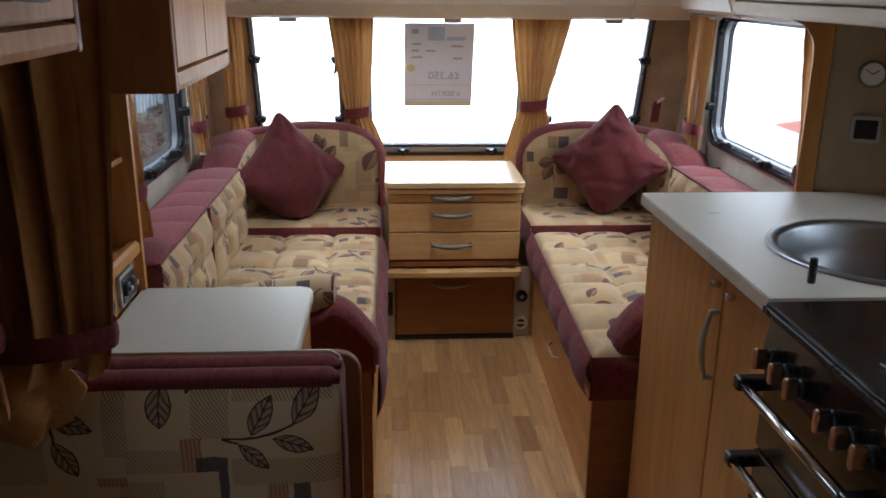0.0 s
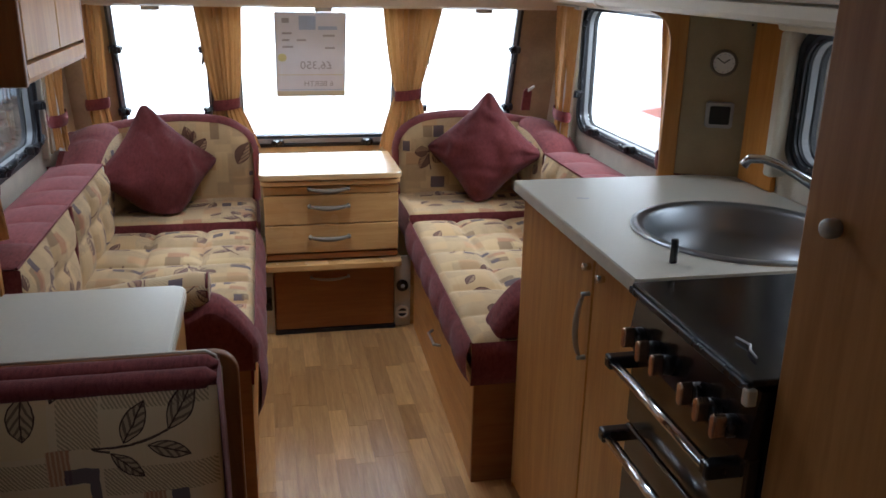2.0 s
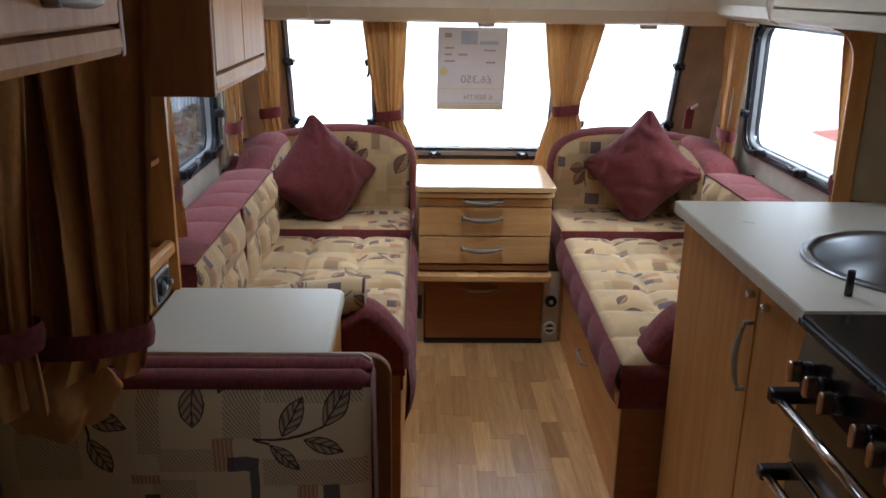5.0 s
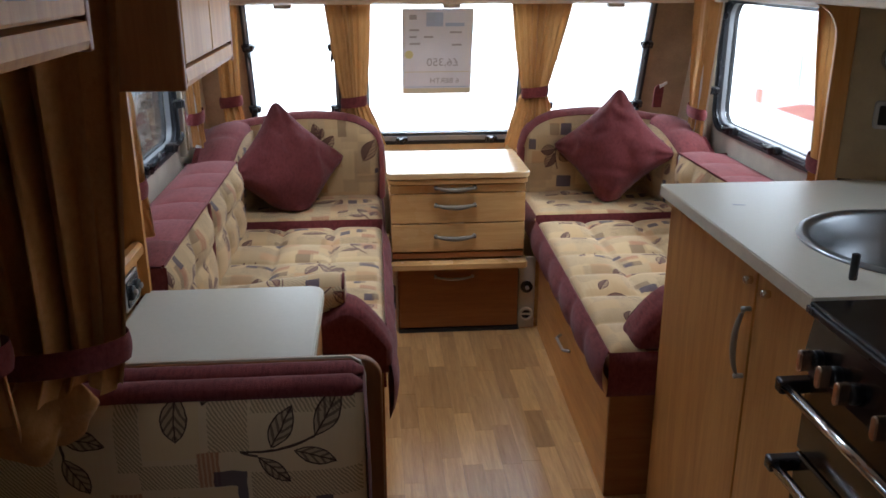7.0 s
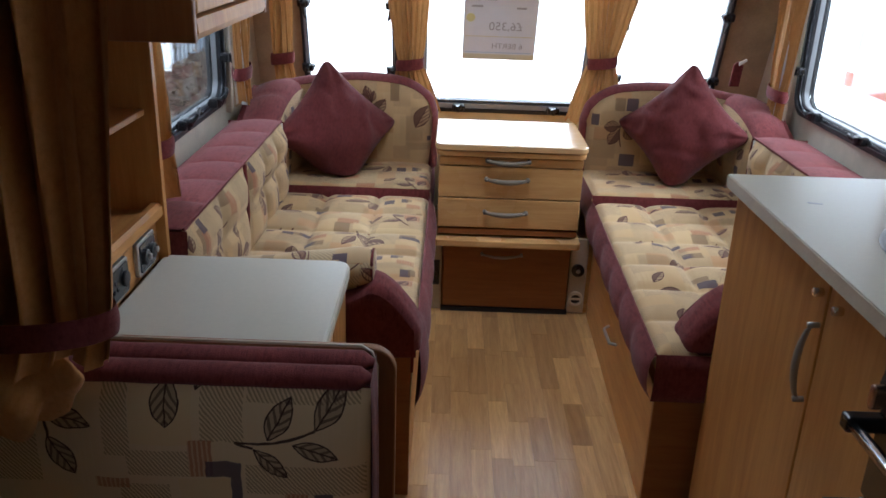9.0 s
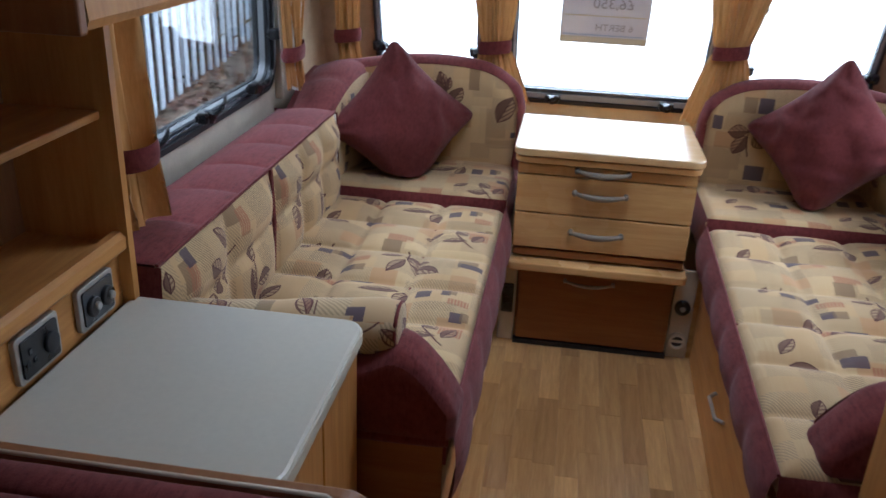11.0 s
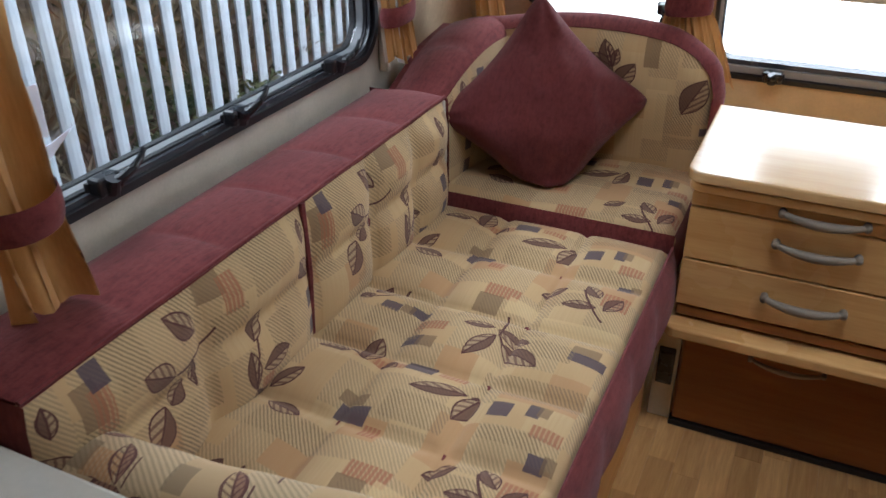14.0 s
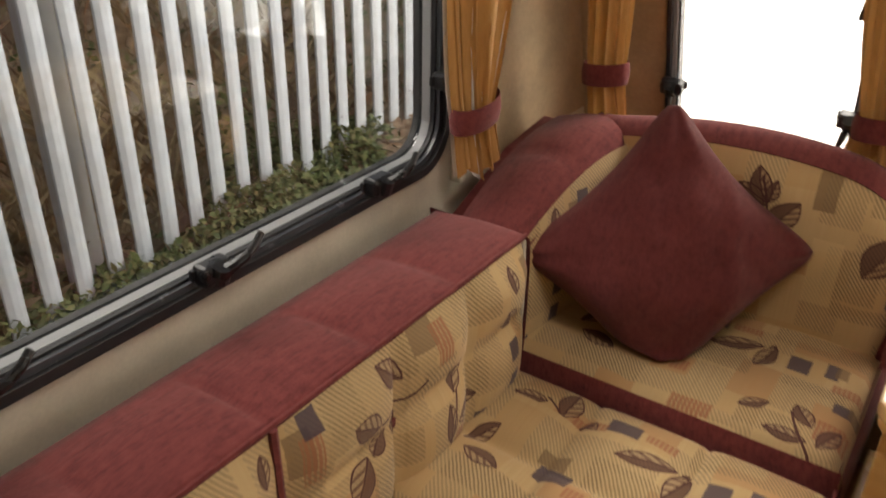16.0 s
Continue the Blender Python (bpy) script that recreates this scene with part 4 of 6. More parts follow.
def pad(ax, bx, ay, by, top, seams_x, seams_y, depth, edge=0.03, nx=56, ny=72, taper=0.0):
    """A quilted top panel between x ax..bx and y ay..by; rolls down at its edges."""
    def f(u, v):
        x, y = ax + (bx - ax) * u, ay + (by - ay) * v
        q = min(puff(x, seams_x, 1.0), puff(y, seams_y, 1.0)) * 0.6 + 0.4 * puff(x, seams_x, 1.0) * puff(y, seams_y, 1.0)
        d = min(x - ax, bx - x, y - ay, by - y)
        roll = 0.0 if d > edge else (1 - math.sqrt(max(0, 1 - ((edge - d) / edge) ** 2))) * edge * 0.8
        wob = 0.004 * noise.noise((x * 6, y * 6, top))
        return (x + taper * v * (1 - u), y, top - depth + depth * q - roll + wob)
    bm = surf(f, nx, ny)
    bmesh.ops.recalc_face_normals(bm, faces=bm.faces)
    return cloth_uv(bm)


def bulged_strip(p0, p1, z0, z1, out, seams, depth, n=60, m=8):
    """An upright puffed border from p0 to p1 (plan points), bulging along out."""
    p0, p1, out = Vector((*p0, 0)), Vector((*p1, 0)), Vector((*out, 0))
    L = (p1 - p0).length

    def f(u, v):
        q = puff(u * L, seams, 1.0)
        b = depth * math.sqrt(max(0, math.sin(math.pi * min(1, max(0, v))))) * (0.45 + 0.55 * q)
        p = p0 + (p1 - p0) * u + out * b
        return (p.x, p.y, z0 + (z1 - z0) * v)
    bm = surf(f, n, m)
    bmesh.ops.recalc_face_normals(bm, faces=bm.faces)
    return cloth_uv(bm)


def sofa_side(s, xf, y_near, hang_near, names):
    """The long seat along one side wall: base, seat cushion and back cushion. s: -1 left, +1 right; xf: seat front edge."""
    taper = 0.03 if s > 0 else 0.0
    lo, hi = (lambda a, b: (min(a, b), max(a, b)))(s * xf, s * 0.90)
    # wooden base
    b = thing("sofa_base", (s * 0.6, 3.0, 0), f"beech sofa base box {names}", "sofa base", "sofa bases")
    fx = s * (xf + 0.012)
    wx = s * (xf + 0.032)
    part("front_panel", prism([(fx, y_near + 0.012), (wx, y_near + 0.012), (wx + taper, 3.64), (fx + taper, 3.64)], "z", 0.0, 0.339), WOOD_Y, b)
    part("end_panel", boxm(min(fx, s * 1.05), max(fx, s * 1.05), y_near, y_near + 0.012, 0.0, max(0.36, hang_near + 0.012), 0.002), CHERRY, b, "cherry end panel")
    part("top_board", boxm(min(wx, s * 1.05), max(wx, s * 1.05), y_near + 0.012, 4.3, 0.34, 0.355), WOOD_Y, b)
    part("inner_panel", boxm(min(wx, s * 1.05), max(wx, s * 1.05), 3.66, 3.68, 0.0, 0.34), WOOD_X, b)
    h = part("pull_handle", tube([(s * (xf + 0.022), 3.005, 0.200), (s * (xf + 0.004), 3.022, 0.197), (s * (xf + 0.004), 3.118, 0.197), (s * (xf + 0.022), 3.135, 0.200)], 0.005), SILVER, b, "brushed silver pull")
    # seat cushion
    c = thing("seat_cushion", (s * 0.6, 3.0, 0.355), "long quilted sofa seat cushion, leaf print over burgundy border", "cushion", "sofa cushions")
    yn, yf = y_near - 0.005, 3.672
    seams_y = [yn, yn + 0.20, yn + 0.39, 3.08, 3.27, 3.47, yf]
    third = (0.86 - xf) / 3
    seams_x = sorted([s * xf, s * (xf + third), s * (xf + 2 * third), s * 0.90])
    part("printed_top", flat_uv(pad(lo, hi, yn, yf, 0.456, seams_x, seams_y, 0.030, 0.03, 84, 130, taper), 0, 1, 1.0, 0.0 if s < 0 else -1.16), PRINT_SEAT, c, "cream leaf-print quilted cloth", True)
    L = yf - yn
    sy = [v - yn for v in seams_y]
    part("burgundy_border", bulged_strip((s * xf, yn), (s * xf + taper, yf), 0.315 if s > 0 else 0.265, 0.437, (-s, 0), sy, 0.030), BURGUNDY, c, "burgundy puffed front border", True)
    part("end_border", bulged_strip((s * xf, yn), (s * 0.86, yn), hang_near, 0.437, (0, -1), [0, 0.28, 0.56], 0.022, 24), BURGUNDY, c, "burgundy end border", True)
    part("filling", boxm(lo + 0.006 + taper, hi - 0.006, yn + 0.006, yf - 0.004, 0.356, 0.415), BURGUNDY, c)
    for i, sx in enumerate(seams_x[1:3]):
        for yy in seams_y[1:-1]:
            part("button", disc((sx, yy, 0.425), "z", 0.006, 0.006, 10), BURGUNDY, c)
    part("piping", tube([(s * xf, yn, 0.437), (s * xf + taper, yf, 0.437)], 0.0035, 6), BURGUNDY, c)
    part("seam_piping", tube([(s * (xf + 0.02), 3.08, 0.423), (s * 0.86, 3.08, 0.423)], 0.004, 6), BURGUNDY, c, "burgundy seam piping")
    # back cushion along the wall
    k = thing("back_cushion", (s * 0.93, 3.05, 0.44), "long quilted back cushion, burgundy top and ends", "cushion", "sofa cushions")
    yb0, yb1 = y_near - 0.005, 3.655
    seams_b = [yb0, yb0 + 0.29, 3.08, 3.30, 3.48, yb1]

    def face(u, v):
        y, z = yb0 + (yb1 - yb0) * u, 0.425 + 0.280 * v
        q = puff(y, seams_b, 1.0)
        qz = puff(v, [0, 0.52, 1.0], 1.0)
        x = 0.838 - 0.036 * (0.55 * min(q, qz) + 0.45 * q * qz) * min(1.0, (1 - v) * 5 + 0.12) + 0.002 * v
        return (s * x, y, z)
    fb = surf(face, 84, 20)
    bmesh.ops.recalc_face_normals(fb, faces=fb.faces)
    part("printed_face", flat_uv(fb, 1, 2), PRINT_LONG_BACK, k, "cream leaf-print quilted cloth", True)
    seams_t = [yb0 + (yb1 - yb0) * t for t in (0, 0.17, 0.34, 0.5, 0.66, 0.83, 1.0)]

    def topf(u, v):
        y = yb0 + (yb1 - yb0) * u
        a = v * 1.15 - 0.15
        x = 0.836 + 0.196 * max(0, a)
        q = puff(y, seams_t, 1.0)
        z = 0.702 + (0.006 + 0.012 * q) * math.sin(math.pi * min(1, max(0, a + 0.12))) - (0.006 if v == 0 else 0) - 0.006 * v - (0.05 if v == 1 else 0)
        return (s * x, y, z)
    tb = surf(topf, 180, 12)
    bmesh.ops.recalc_face_normals(tb, faces=tb.faces)
    part("burgundy_top", cloth_uv(tb), BURGUNDY, k, "burgundy top border", True)
    part("piping", tube([(s * 0.836, yb0, 0.704), (s * 0.836, yb1, 0.704)], 0.004, 6), BURGUNDY, k)
    for yy, o in ((yb0, -1), (yb1, 1)):
        part("end_border", bulged_strip((s * 0.828, yy), (s * 1.025, yy), 0.43, 0.700, (0, o), [0, 0.197], 0.018, 12), BURGUNDY, k, "burgundy end border", True)
    part("filling", boxm(min(s * 0.845, s * 1.015), max(s * 0.845, s * 1.015), yb0 + 0.003, yb1 - 0.003, 0.42, 0.68), BURGUNDY, k)
    part("seam_piping", tube([(s * 0.834, 3.08, 0.44), (s * 0.828, 3.08, 0.57), (s * 0.832, 3.08, 0.702)], 0.006, 6), BURGUNDY, k, "burgundy seam piping")
    part("end_piping", tube([(s * 0.836, yb1 - 0.004, 0.44), (s * 0.831, yb1 - 0.004, 0.57), (s * 0.835, yb1 - 0.005, 0.696)], 0.0036, 6), WALL, k, "pale piping at the end", True)
    for yy in seams_b[1:-1]:
        part("button", disc((s * 0.838, yy, 0.56), "x", 0.009, 0.008, 10), BURGUNDY, k)

    # front seat piece under the front window
    f2 = thing("front_seat_cushion", (s * 0.6, 3.9, 0.355), "square quilted front seat cushion with burgundy edge", "cushion", "sofa cushions")
    fa, fb2 = s * xf + taper, s * 1.0
    lo2, hi2 = min(fa, fb2), max(fa, fb2)
    part("printed_top", flat_uv(pad(lo2, hi2, 3.682, 4.10, 0.472, [lo2, (lo2 + hi2) / 2, hi2], [3.682, 3.90, 4.10], 0.012, nx=40, ny=30), 0, 1, 1.0, -0.02 if s < 0 else -1.18, -0.365), PRINT_SEAT, f2, "cream leaf-print cloth", True)
    part("burgundy_border", bulged_strip((fa, 3.682), (fb2, 3.682), 0.36, 0.462, (0, -1), [0, 0.7], 0.006, 24), BURGUNDY, f2, "burgundy border", True)
    part("side_border", bulged_strip((fa, 3.682), (fa, 4.10), 0.33, 0.462, (-s, 0), [0, 0.42], 0.014, 16), BURGUNDY, f2, "burgundy border", True)
    part("filling", boxm(lo2 + 0.004, hi2 - 0.004, 3.686, 4.09, 0.356, 0.445), BURGUNDY, f2)
    # arched back cushion against the front wall
    a2 = thing("front_back_cushion", (s * 0.58, 4.1, 0.46), "arched back cushion with leaf print and burgundy border", "cushion", "sofa cushions")
    XA, XB = xf - 0.005 + taper, 0.90

    def arch(x):
        t = (x - XA) / (XB - XA)
        r = 0.15
        d = x - XA
        base = 0.775 + 0.035 * math.sin(math.pi * min(1, t * 1.05))
        if d < r:
            base -= 0.10 * (1 - math.sqrt(max(0, 1 - ((r - d) / r) ** 2)))
        return base

    def afront(u, v):
        x = XA + 0.010 + (XB - XA - 0.010) * u
        zt = arch(x) - 0.013
        z = 0.455 + (zt - 0.455) * v
        edge = min(1.0, min(u, 1 - u) * 9) * min(1, (1 - v) * 6 + 0.15)
        yy = 4.015 + 0.03 * (1 - v) - 0.035 * math.sqrt(edge) + 0.006 * math.sin(u * 9.4) * edge
        return (s * x, yy, z)
    ab = surf(afront, 40, 24)
    bmesh.ops.recalc_face_normals(ab, faces=ab.faces)
    part("printed_face", flat_uv(ab, 0, 2), PRINT_ARCH if s < 0 else PRINT_ARCH_RIGHT, a2, "cream leaf-print cloth", True)

    def aborder(u, v):
        # round the open end, then over the arch
        n0 = 0.3
        if u < n0:
            x, z = XA, 0.455 + (arch(XA) - 0.455) * u / n0
            nx_, nz_ = -1.0, 0.0
        else:
            x = XA + (XB - XA) * (u - n0) / (1 - n0)
            z = arch(x)
            nx_, nz_ = (-0.7, 0.7) if u < n0 + 0.05 else (0.0, 1.0)
        b = 0.014 * math.sin(math.pi * v)
        inn = 0.011 * (1 - v) ** 3
        return (s * (x + nx_ * b - nx_ * inn * 1.0), 4.0 + 0.085 * v, z + nz_ * b - nz_ * inn)
    bb = surf(aborder, 70, 8)
    bmesh.ops.recalc_face_normals(bb, faces=bb.faces)
    part("burgundy_border", cloth_uv(bb), BURGUNDY, a2, "burgundy border band", True)
    part("filling", prism([(s * (XA + 0.012), 0.456)] + [(s * (XA + 0.012 + (XB - XA - 0.012) * i / 14), arch(XA + 0.012 + (XB - XA - 0.012) * i / 14) - 0.012) for i in range(15)] + [(s * XB, 0.456)], "y", 4.03, 4.08), BURGUNDY, a2)
    # corner wedge cushion
    w = thing("corner_cushion", (s * 0.95, 3.85, 0.46), "burgundy corner back cushion with printed inner face", "cushion", "sofa cushions")

    def wface(u, v):
        y = 3.675 + 0.36 * u
        z = 0.455 + (0.205 + 0.098 * math.sin(math.pi / 2 * min(1, u * 1.2))) * v
        q = math.sqrt(max(0, math.sin(math.pi * u))) * math.sqrt(max(0, math.sin(math.pi * min(1, v * 0.97 + 0.02))))
        return (s * (0.856 - 0.05 * u ** 1.5 - 0.018 * q + 0.004 * v), y, z)
    wb = surf(wface, 24, 18)
    bmesh.ops.recalc_face_normals(wb, faces=wb.faces)
    part("printed_face", flat_uv(wb, 1, 2, 1.0, -0.72, -0.02), PRINT_LONG_BACK, w, "cream leaf-print cloth", True)

    def wtop(u, v):
        y = 3.662 + 0.40 * u
        q = puff(u, [0, 0.5, 1.0], 1.0)
        x = 0.854 - 0.05 * u ** 1.5 * (1 - v) + 0.14 * v
        z = 0.645 + 0.113 * math.sin(math.pi / 2 * min(1, u * 1.2)) + 0.022 * math.sin(math.pi * (0.15 + 0.85 * v)) + 0.012 * q * math.sin(math.pi * v) - 0.02 * (v == 0)
        return (s * x, y, z)
    wt = surf(wtop, 24, 10)
    bmesh.ops.recalc_face_normals(wt, faces=wt.faces)
    part("burgundy_top", cloth_uv(wt), BURGUNDY, w, "burgundy top border", True)
    part("end_border", bulged_strip((s * 0.868, 3.668), (s * 1.025, 3.668), 0.46, 0.655, (0, -1), [0, 0.16], 0.014, 10), BURGUNDY, w, "burgundy end border", True)
    part("filling", prism([(3.672, 0.475), (4.05, 0.475), (4.05, 0.755), (3.9, 0.735), (3.672, 0.645)], "x", min(s * 0.876, s * 1.02), max(s * 0.876, s * 1.02)), BURGUNDY, w)


sofa_side(-1, 0.305, 2.515, 0.40, "standing beside the side cabinet")
sofa_side(1, 0.262, 2.505, 0.31, "standing beside the kitchen unit")


def arm_wedge(s, x_in, x_peak, x_out, y0, y1, z_low, z_top, label):
    """A burgundy quarter-round arm pad at the near end of a seat."""
    e = thing("arm_pad", (s * (x_in + x_out) / 2, (y0 + y1) / 2, z_low), label, "cushion", "arm pads")

    def height(x):
        if x >= x_peak:
            return z_top - 0.030 * min(1.0, (x - x_peak) / 0.05) - 0.05 * max(0.0, x - x_peak - 0.05)
        k = min(1.0, (x_peak - x) / (x_peak - x_in))
        return z_top - 0.115 * k ** 1.7

    def cover(u, v):
        # u: up the aisle side and over the top; v: from the near face to the far edge
        if u < 0.3:
            x, z = x_in, z_low + (height(x_in) - z_low) * u / 0.3
        else:
            x = x_in + (x_out - x_in) * ((u - 0.3) / 0.7)
            z = height(x)
        y = y0 + (y1 - y0) * v
        soft = 0.014 * (1 - min(1, v * 5)) ** 2 + 0.014 * (1 - min(1, (1 - v) * 5)) ** 2
        bul = 0.006 * math.sin(math.pi * v) + 0.003 * noise.noise((u * 6, v * 4, 3.0))
        return (s * (x + (soft - bul if u < 0.45 else 0.0)), y, z - (soft - bul if u > 0.3 else 0.0))
    bm = surf(cover, 40, 14)
    bmesh.ops.recalc_face_normals(bm, faces=bm.faces)
    part("cover", cloth_uv(bm), BURGUNDY, e, "", True)
    for yy, o in ((y0, -1), (y1, 1)):
        def cheek(u, v, yy=yy, o=o):
            x = x_in + 0.012 + (x_out - x_in - 0.012) * u
            z = z_low + (height(x) - 0.012 - z_low) * v
            return (s * x, yy + o * 0.012 * math.sqrt(max(0, math.sin(math.pi * u) * math.sin(math.pi * v))), z)
        bm = surf(cheek, 18, 14)
        bmesh.ops.recalc_face_normals(bm, faces=bm.faces)
        part("cheek", cloth_uv(bm), BURGUNDY, e, "", True)
    return e


arm_wedge(-1, 0.298, 0.412, 0.80, 2.488, 2.615, 0.428, 0.588, "burgundy rounded arm pad at the sofa's near end")
arm_wedge(1, 0.335, 0.45, 0.62, 2.51, 2.64, 0.44, 0.575, "burgundy rounded arm pad beside the kitchen unit")

# rolled bolster across the near end of the left seat
e = thing("bolster", (-0.62, 2.60, 0.45), "rolled leaf-print bolster lying across the sofa end", "cushion")


def roll(u, v):
    a = 2 * math.pi * u
    x = -0.855 + 0.443 * v
    end = 1 - 0.10 * max(0.0, v - 0.93) / 0.07
    r = (0.041 + 0.008 * v) * (1 + 0.05 * math.sin(7 * v + 2 * a) + 0.02 * math.sin(23 * v)) * end
    return (x, 2.568 + r * 1.12 * math.cos(a), 0.606 - 0.042 * (1 - v) + r * math.sin(a))


bm = surf(roll, 28, 40, True)
bmesh.ops.recalc_face_normals(bm, faces=bm.faces)
part("printed_cover", cloth_uv(bm, 0.02, 0.16), PRINT, e, "cream leaf-print cloth", True)
part("end_cap", cloth_uv(disc((-0.414, 2.568, 0.606), "x", 0.044, 0.012, 24, 0.004), 0.05, 0.03), PRINT, e, "printed end", True)
bm = bmesh.new()
tube([(-0.413, 2.568 + 0.0475 * math.cos(a * math.pi / 12), 0.606 + 0.0425 * math.sin(a * math.pi / 12)) for a in range(25)], 0.0035, 6, bm)
part("piping", bm, BURGUNDY, e, "burgundy piping", True)


def pillow(name, centre, size, roll_deg, lean_deg, yaw_deg, label, seed):
    """A plump square cushion stood on one corner."""
    m = Matrix.Translation(centre) @ Matrix.Rotation(radians(yaw_deg), 4, "Z") @ Matrix.Rotation(radians(lean_deg), 4, "X") @ Matrix.Rotation(radians(roll_deg), 4, "Y")

    size *= 1.08

    def side(sign):
        def f(u, v):
            a, b = 2 * u - 1, 2 * v - 1
            ea, eb = 1 - abs(a) ** 2.0, 1 - abs(b) ** 2.0
            x = a * size / 2 * (1 - 0.165 * eb * abs(a) ** 1.6 - 0.13 * (abs(a) * abs(b)) ** 7)
            z = b * size / 2 * (1 - 0.165 * ea * abs(b) ** 1.6 - 0.13 * (abs(a) * abs(b)) ** 7)
            h = 0.100 * (max(0, ea) ** 0.55) * (max(0, eb) ** 0.55)
            r = max(abs(a), abs(b))
            h += 0.034 * abs(a * b) ** 3 * math.sqrt(max(0.0, 1 - r))
            fan = math.atan2(1.02 - abs(a), 1.02 - abs(b))
            far = math.hypot(1 - abs(a), 1 - abs(b))
            h += 0.013 * math.sin(9 * fan + 3 * seed + 2 * (a > 0) + (b > 0)) * math.exp(-2.6 * far) * min(1, 5 * (1 - r))
            wr = 0.008 * noise.noise((a * 2.3 + seed, b * 2.3, sign)) * (1 - r) ** 0.3 + 0.006 * math.sin(11 * (a * b) + 3 * noise.noise((a * 3, b * 3, seed)) + seed) * r * (1 - r) * 4
            p = m @ Vector((x, sign * (h + wr * min(1, 6 * (1 - r)) + 0.002 * (1 - r)), z))
            # the lowest corner is squashed on the seat
            if p.z < 0.50:
                p.z = 0.470 + 0.030 * math.exp((p.z - 0.50) / 0.030)
            return p
        return f
    e = thing(name, (centre[0], centre[1], 0.47), label, "pillow", "scatter pillows")
    bm = surf(side(-1), 56, 56)
    other = surf(side(1), 40, 40)
    bmesh.ops.recalc_face_normals(bm, faces=bm.faces)
    part("front_cover", bm, BURGUNDY_PILLOW, e, "", True)
    bmesh.ops.recalc_face_normals(other, faces=other.faces)
    part("back_cover", other, BURGUNDY_PILLOW, e, "", True)
    return e


pillow("pillow", (-0.672, 3.865, 0.634), 0.374, 44, -16, 34, "plump burgundy pillow standing on its corner", 1.0)
pillow("pillow", (0.638, 3.872, 0.675), 0.362, 45, -16, -28, "plump burgundy pillow leaning on the corner seat", 5.0)


# ---------------------------------------------------------------- front chest of drawers
def bow_handle(name, parent, p0, p1, out, r=0.007, material=None):
    p0, p1, out = Vector(p0), Vector(p1), Vector(out)
    pts, rs = [], []
    for i in range(13):
        t = i / 12
        pts.append(p0.lerp(p1, t) + out * (0.010 + 0.016 * math.sin(math.pi * t) ** 0.6) + Vector((0, 0, -0.006 if abs(out.y) > 0.5 else 0.0)) * (math.sin(math.pi * t)))
        rs.append(r * (0.65 + 0.5 * math.sin(math.pi * t)))
    bm = tube(pts, rs, 8)
    for p in (p0, p1):
        tube([p, p + out * 0.018], r * 0.9, 8, bm)
    return part(name, bm, material or SILVER, parent, "brushed silver bow handle", True)


e = thing("chest_of_drawers", (-0.02, 3.8, 0), "beech chest of three drawers between the sofas", "chest")
CX0, CX1, CY = -0.272, 0.232, 3.60
part("top", prism(rounded(-0.289, 0.249, 3.572, 3.985, 0.035, 6, (1, 1, 0, 0)), "z", 0.640, 0.662, 0.004), VARNISHED, e, "varnished top")
part("top_lip", prism(rounded(-0.284, 0.244, 3.580, 3.98, 0.035, 6, (1, 1, 0, 0)), "z", 0.618, 0.636, 0.003), WOOD_X, e)
part("carcass", boxm(CX0, CX1, CY + 0.016, 3.975, 0.345, 0.612), WOOD, e)
for z0, z1 in ((0.582, 0.612), (0.464, 0.578), (0.352, 0.460)):
    d = part("drawer_front", boxm(CX0 - 0.002, CX1 + 0.002, CY - 0.002, CY + 0.014, z0, z1, 0.003), WOOD_X, e)
    zz = {0.582: 0.603, 0.464: 0.536, 0.352: 0.414}[z0]
    bow_handle("handle", d, (-0.105, CY - 0.002, zz), (0.041, CY - 0.002, zz), (0, -1, 0), 0.0088, PEWTER)
part("skirt_rail", boxm(CX0, CX1, CY + 0.004, 3.97, 0.322, 0.345, 0.003), CHERRY, e)
part("pull_out_shelf", prism(rounded(-0.285, 0.245, 3.560, 3.97, 0.02, 4, (1, 1, 0, 0)), "z", 0.288, 0.313, 0.004), WOOD_X, e)
part("lower_carcass", boxm(-0.250, 0.225, 3.66, 3.97, 0.0, 0.285), CHERRY, e)
d = part("lower_drawer", boxm(-0.246, 0.222, 3.640, 3.657, 0.018, 0.262, 0.003), CHERRY, e, "darker cherry lower drawer")
bow_handle("handle", d, (-0.105, 3.640, 0.236), (0.041, 3.640, 0.236), (0, -1, 0), 0.0055, SILVER)
part("plinth", boxm(-0.252, 0.228, 3.634, 3.66, 0.0, 0.014), BLACK, e, "dark bottom edge")
part("back_shelf", boxm(CX0, CX1, 3.99, 4.34, 0.44, 0.462), WOOD_X, e)

# outlet panel beside the chest: two round vents
e = thing("outlet_panel", (0.262, 3.655, 0), "beige panel with two round outlets beside the chest", "outlet")
part("plate", boxm(0.228, 0.292, 3.652, 3.664, 0.0, 0.30, 0.003), WALL, e)
part("black_outlet", disc((0.258, 3.646, 0.178), "y", 0.024, 0.02, 28, 0.004), BLACK_PLASTIC, e, "black round outlet", True)
part("black_boss", disc((0.258, 3.634, 0.178), "y", 0.008, 0.01, 16, 0.002), SILVER, e, "", True)
bm = ring([(0.258 + 0.028 * math.cos(a * math.pi / 14), 0.062 + 0.028 * math.sin(a * math.pi / 14)) for a in range(28)],
          [(0.258 + 0.019 * math.cos(a * math.pi / 14), 0.062 + 0.019 * math.sin(a * math.pi / 14)) for a in range(28)], "y", 3.638, 3.655)
part("warm_air_ring", bm, CREAM, e, "cream warm-air ring", True)
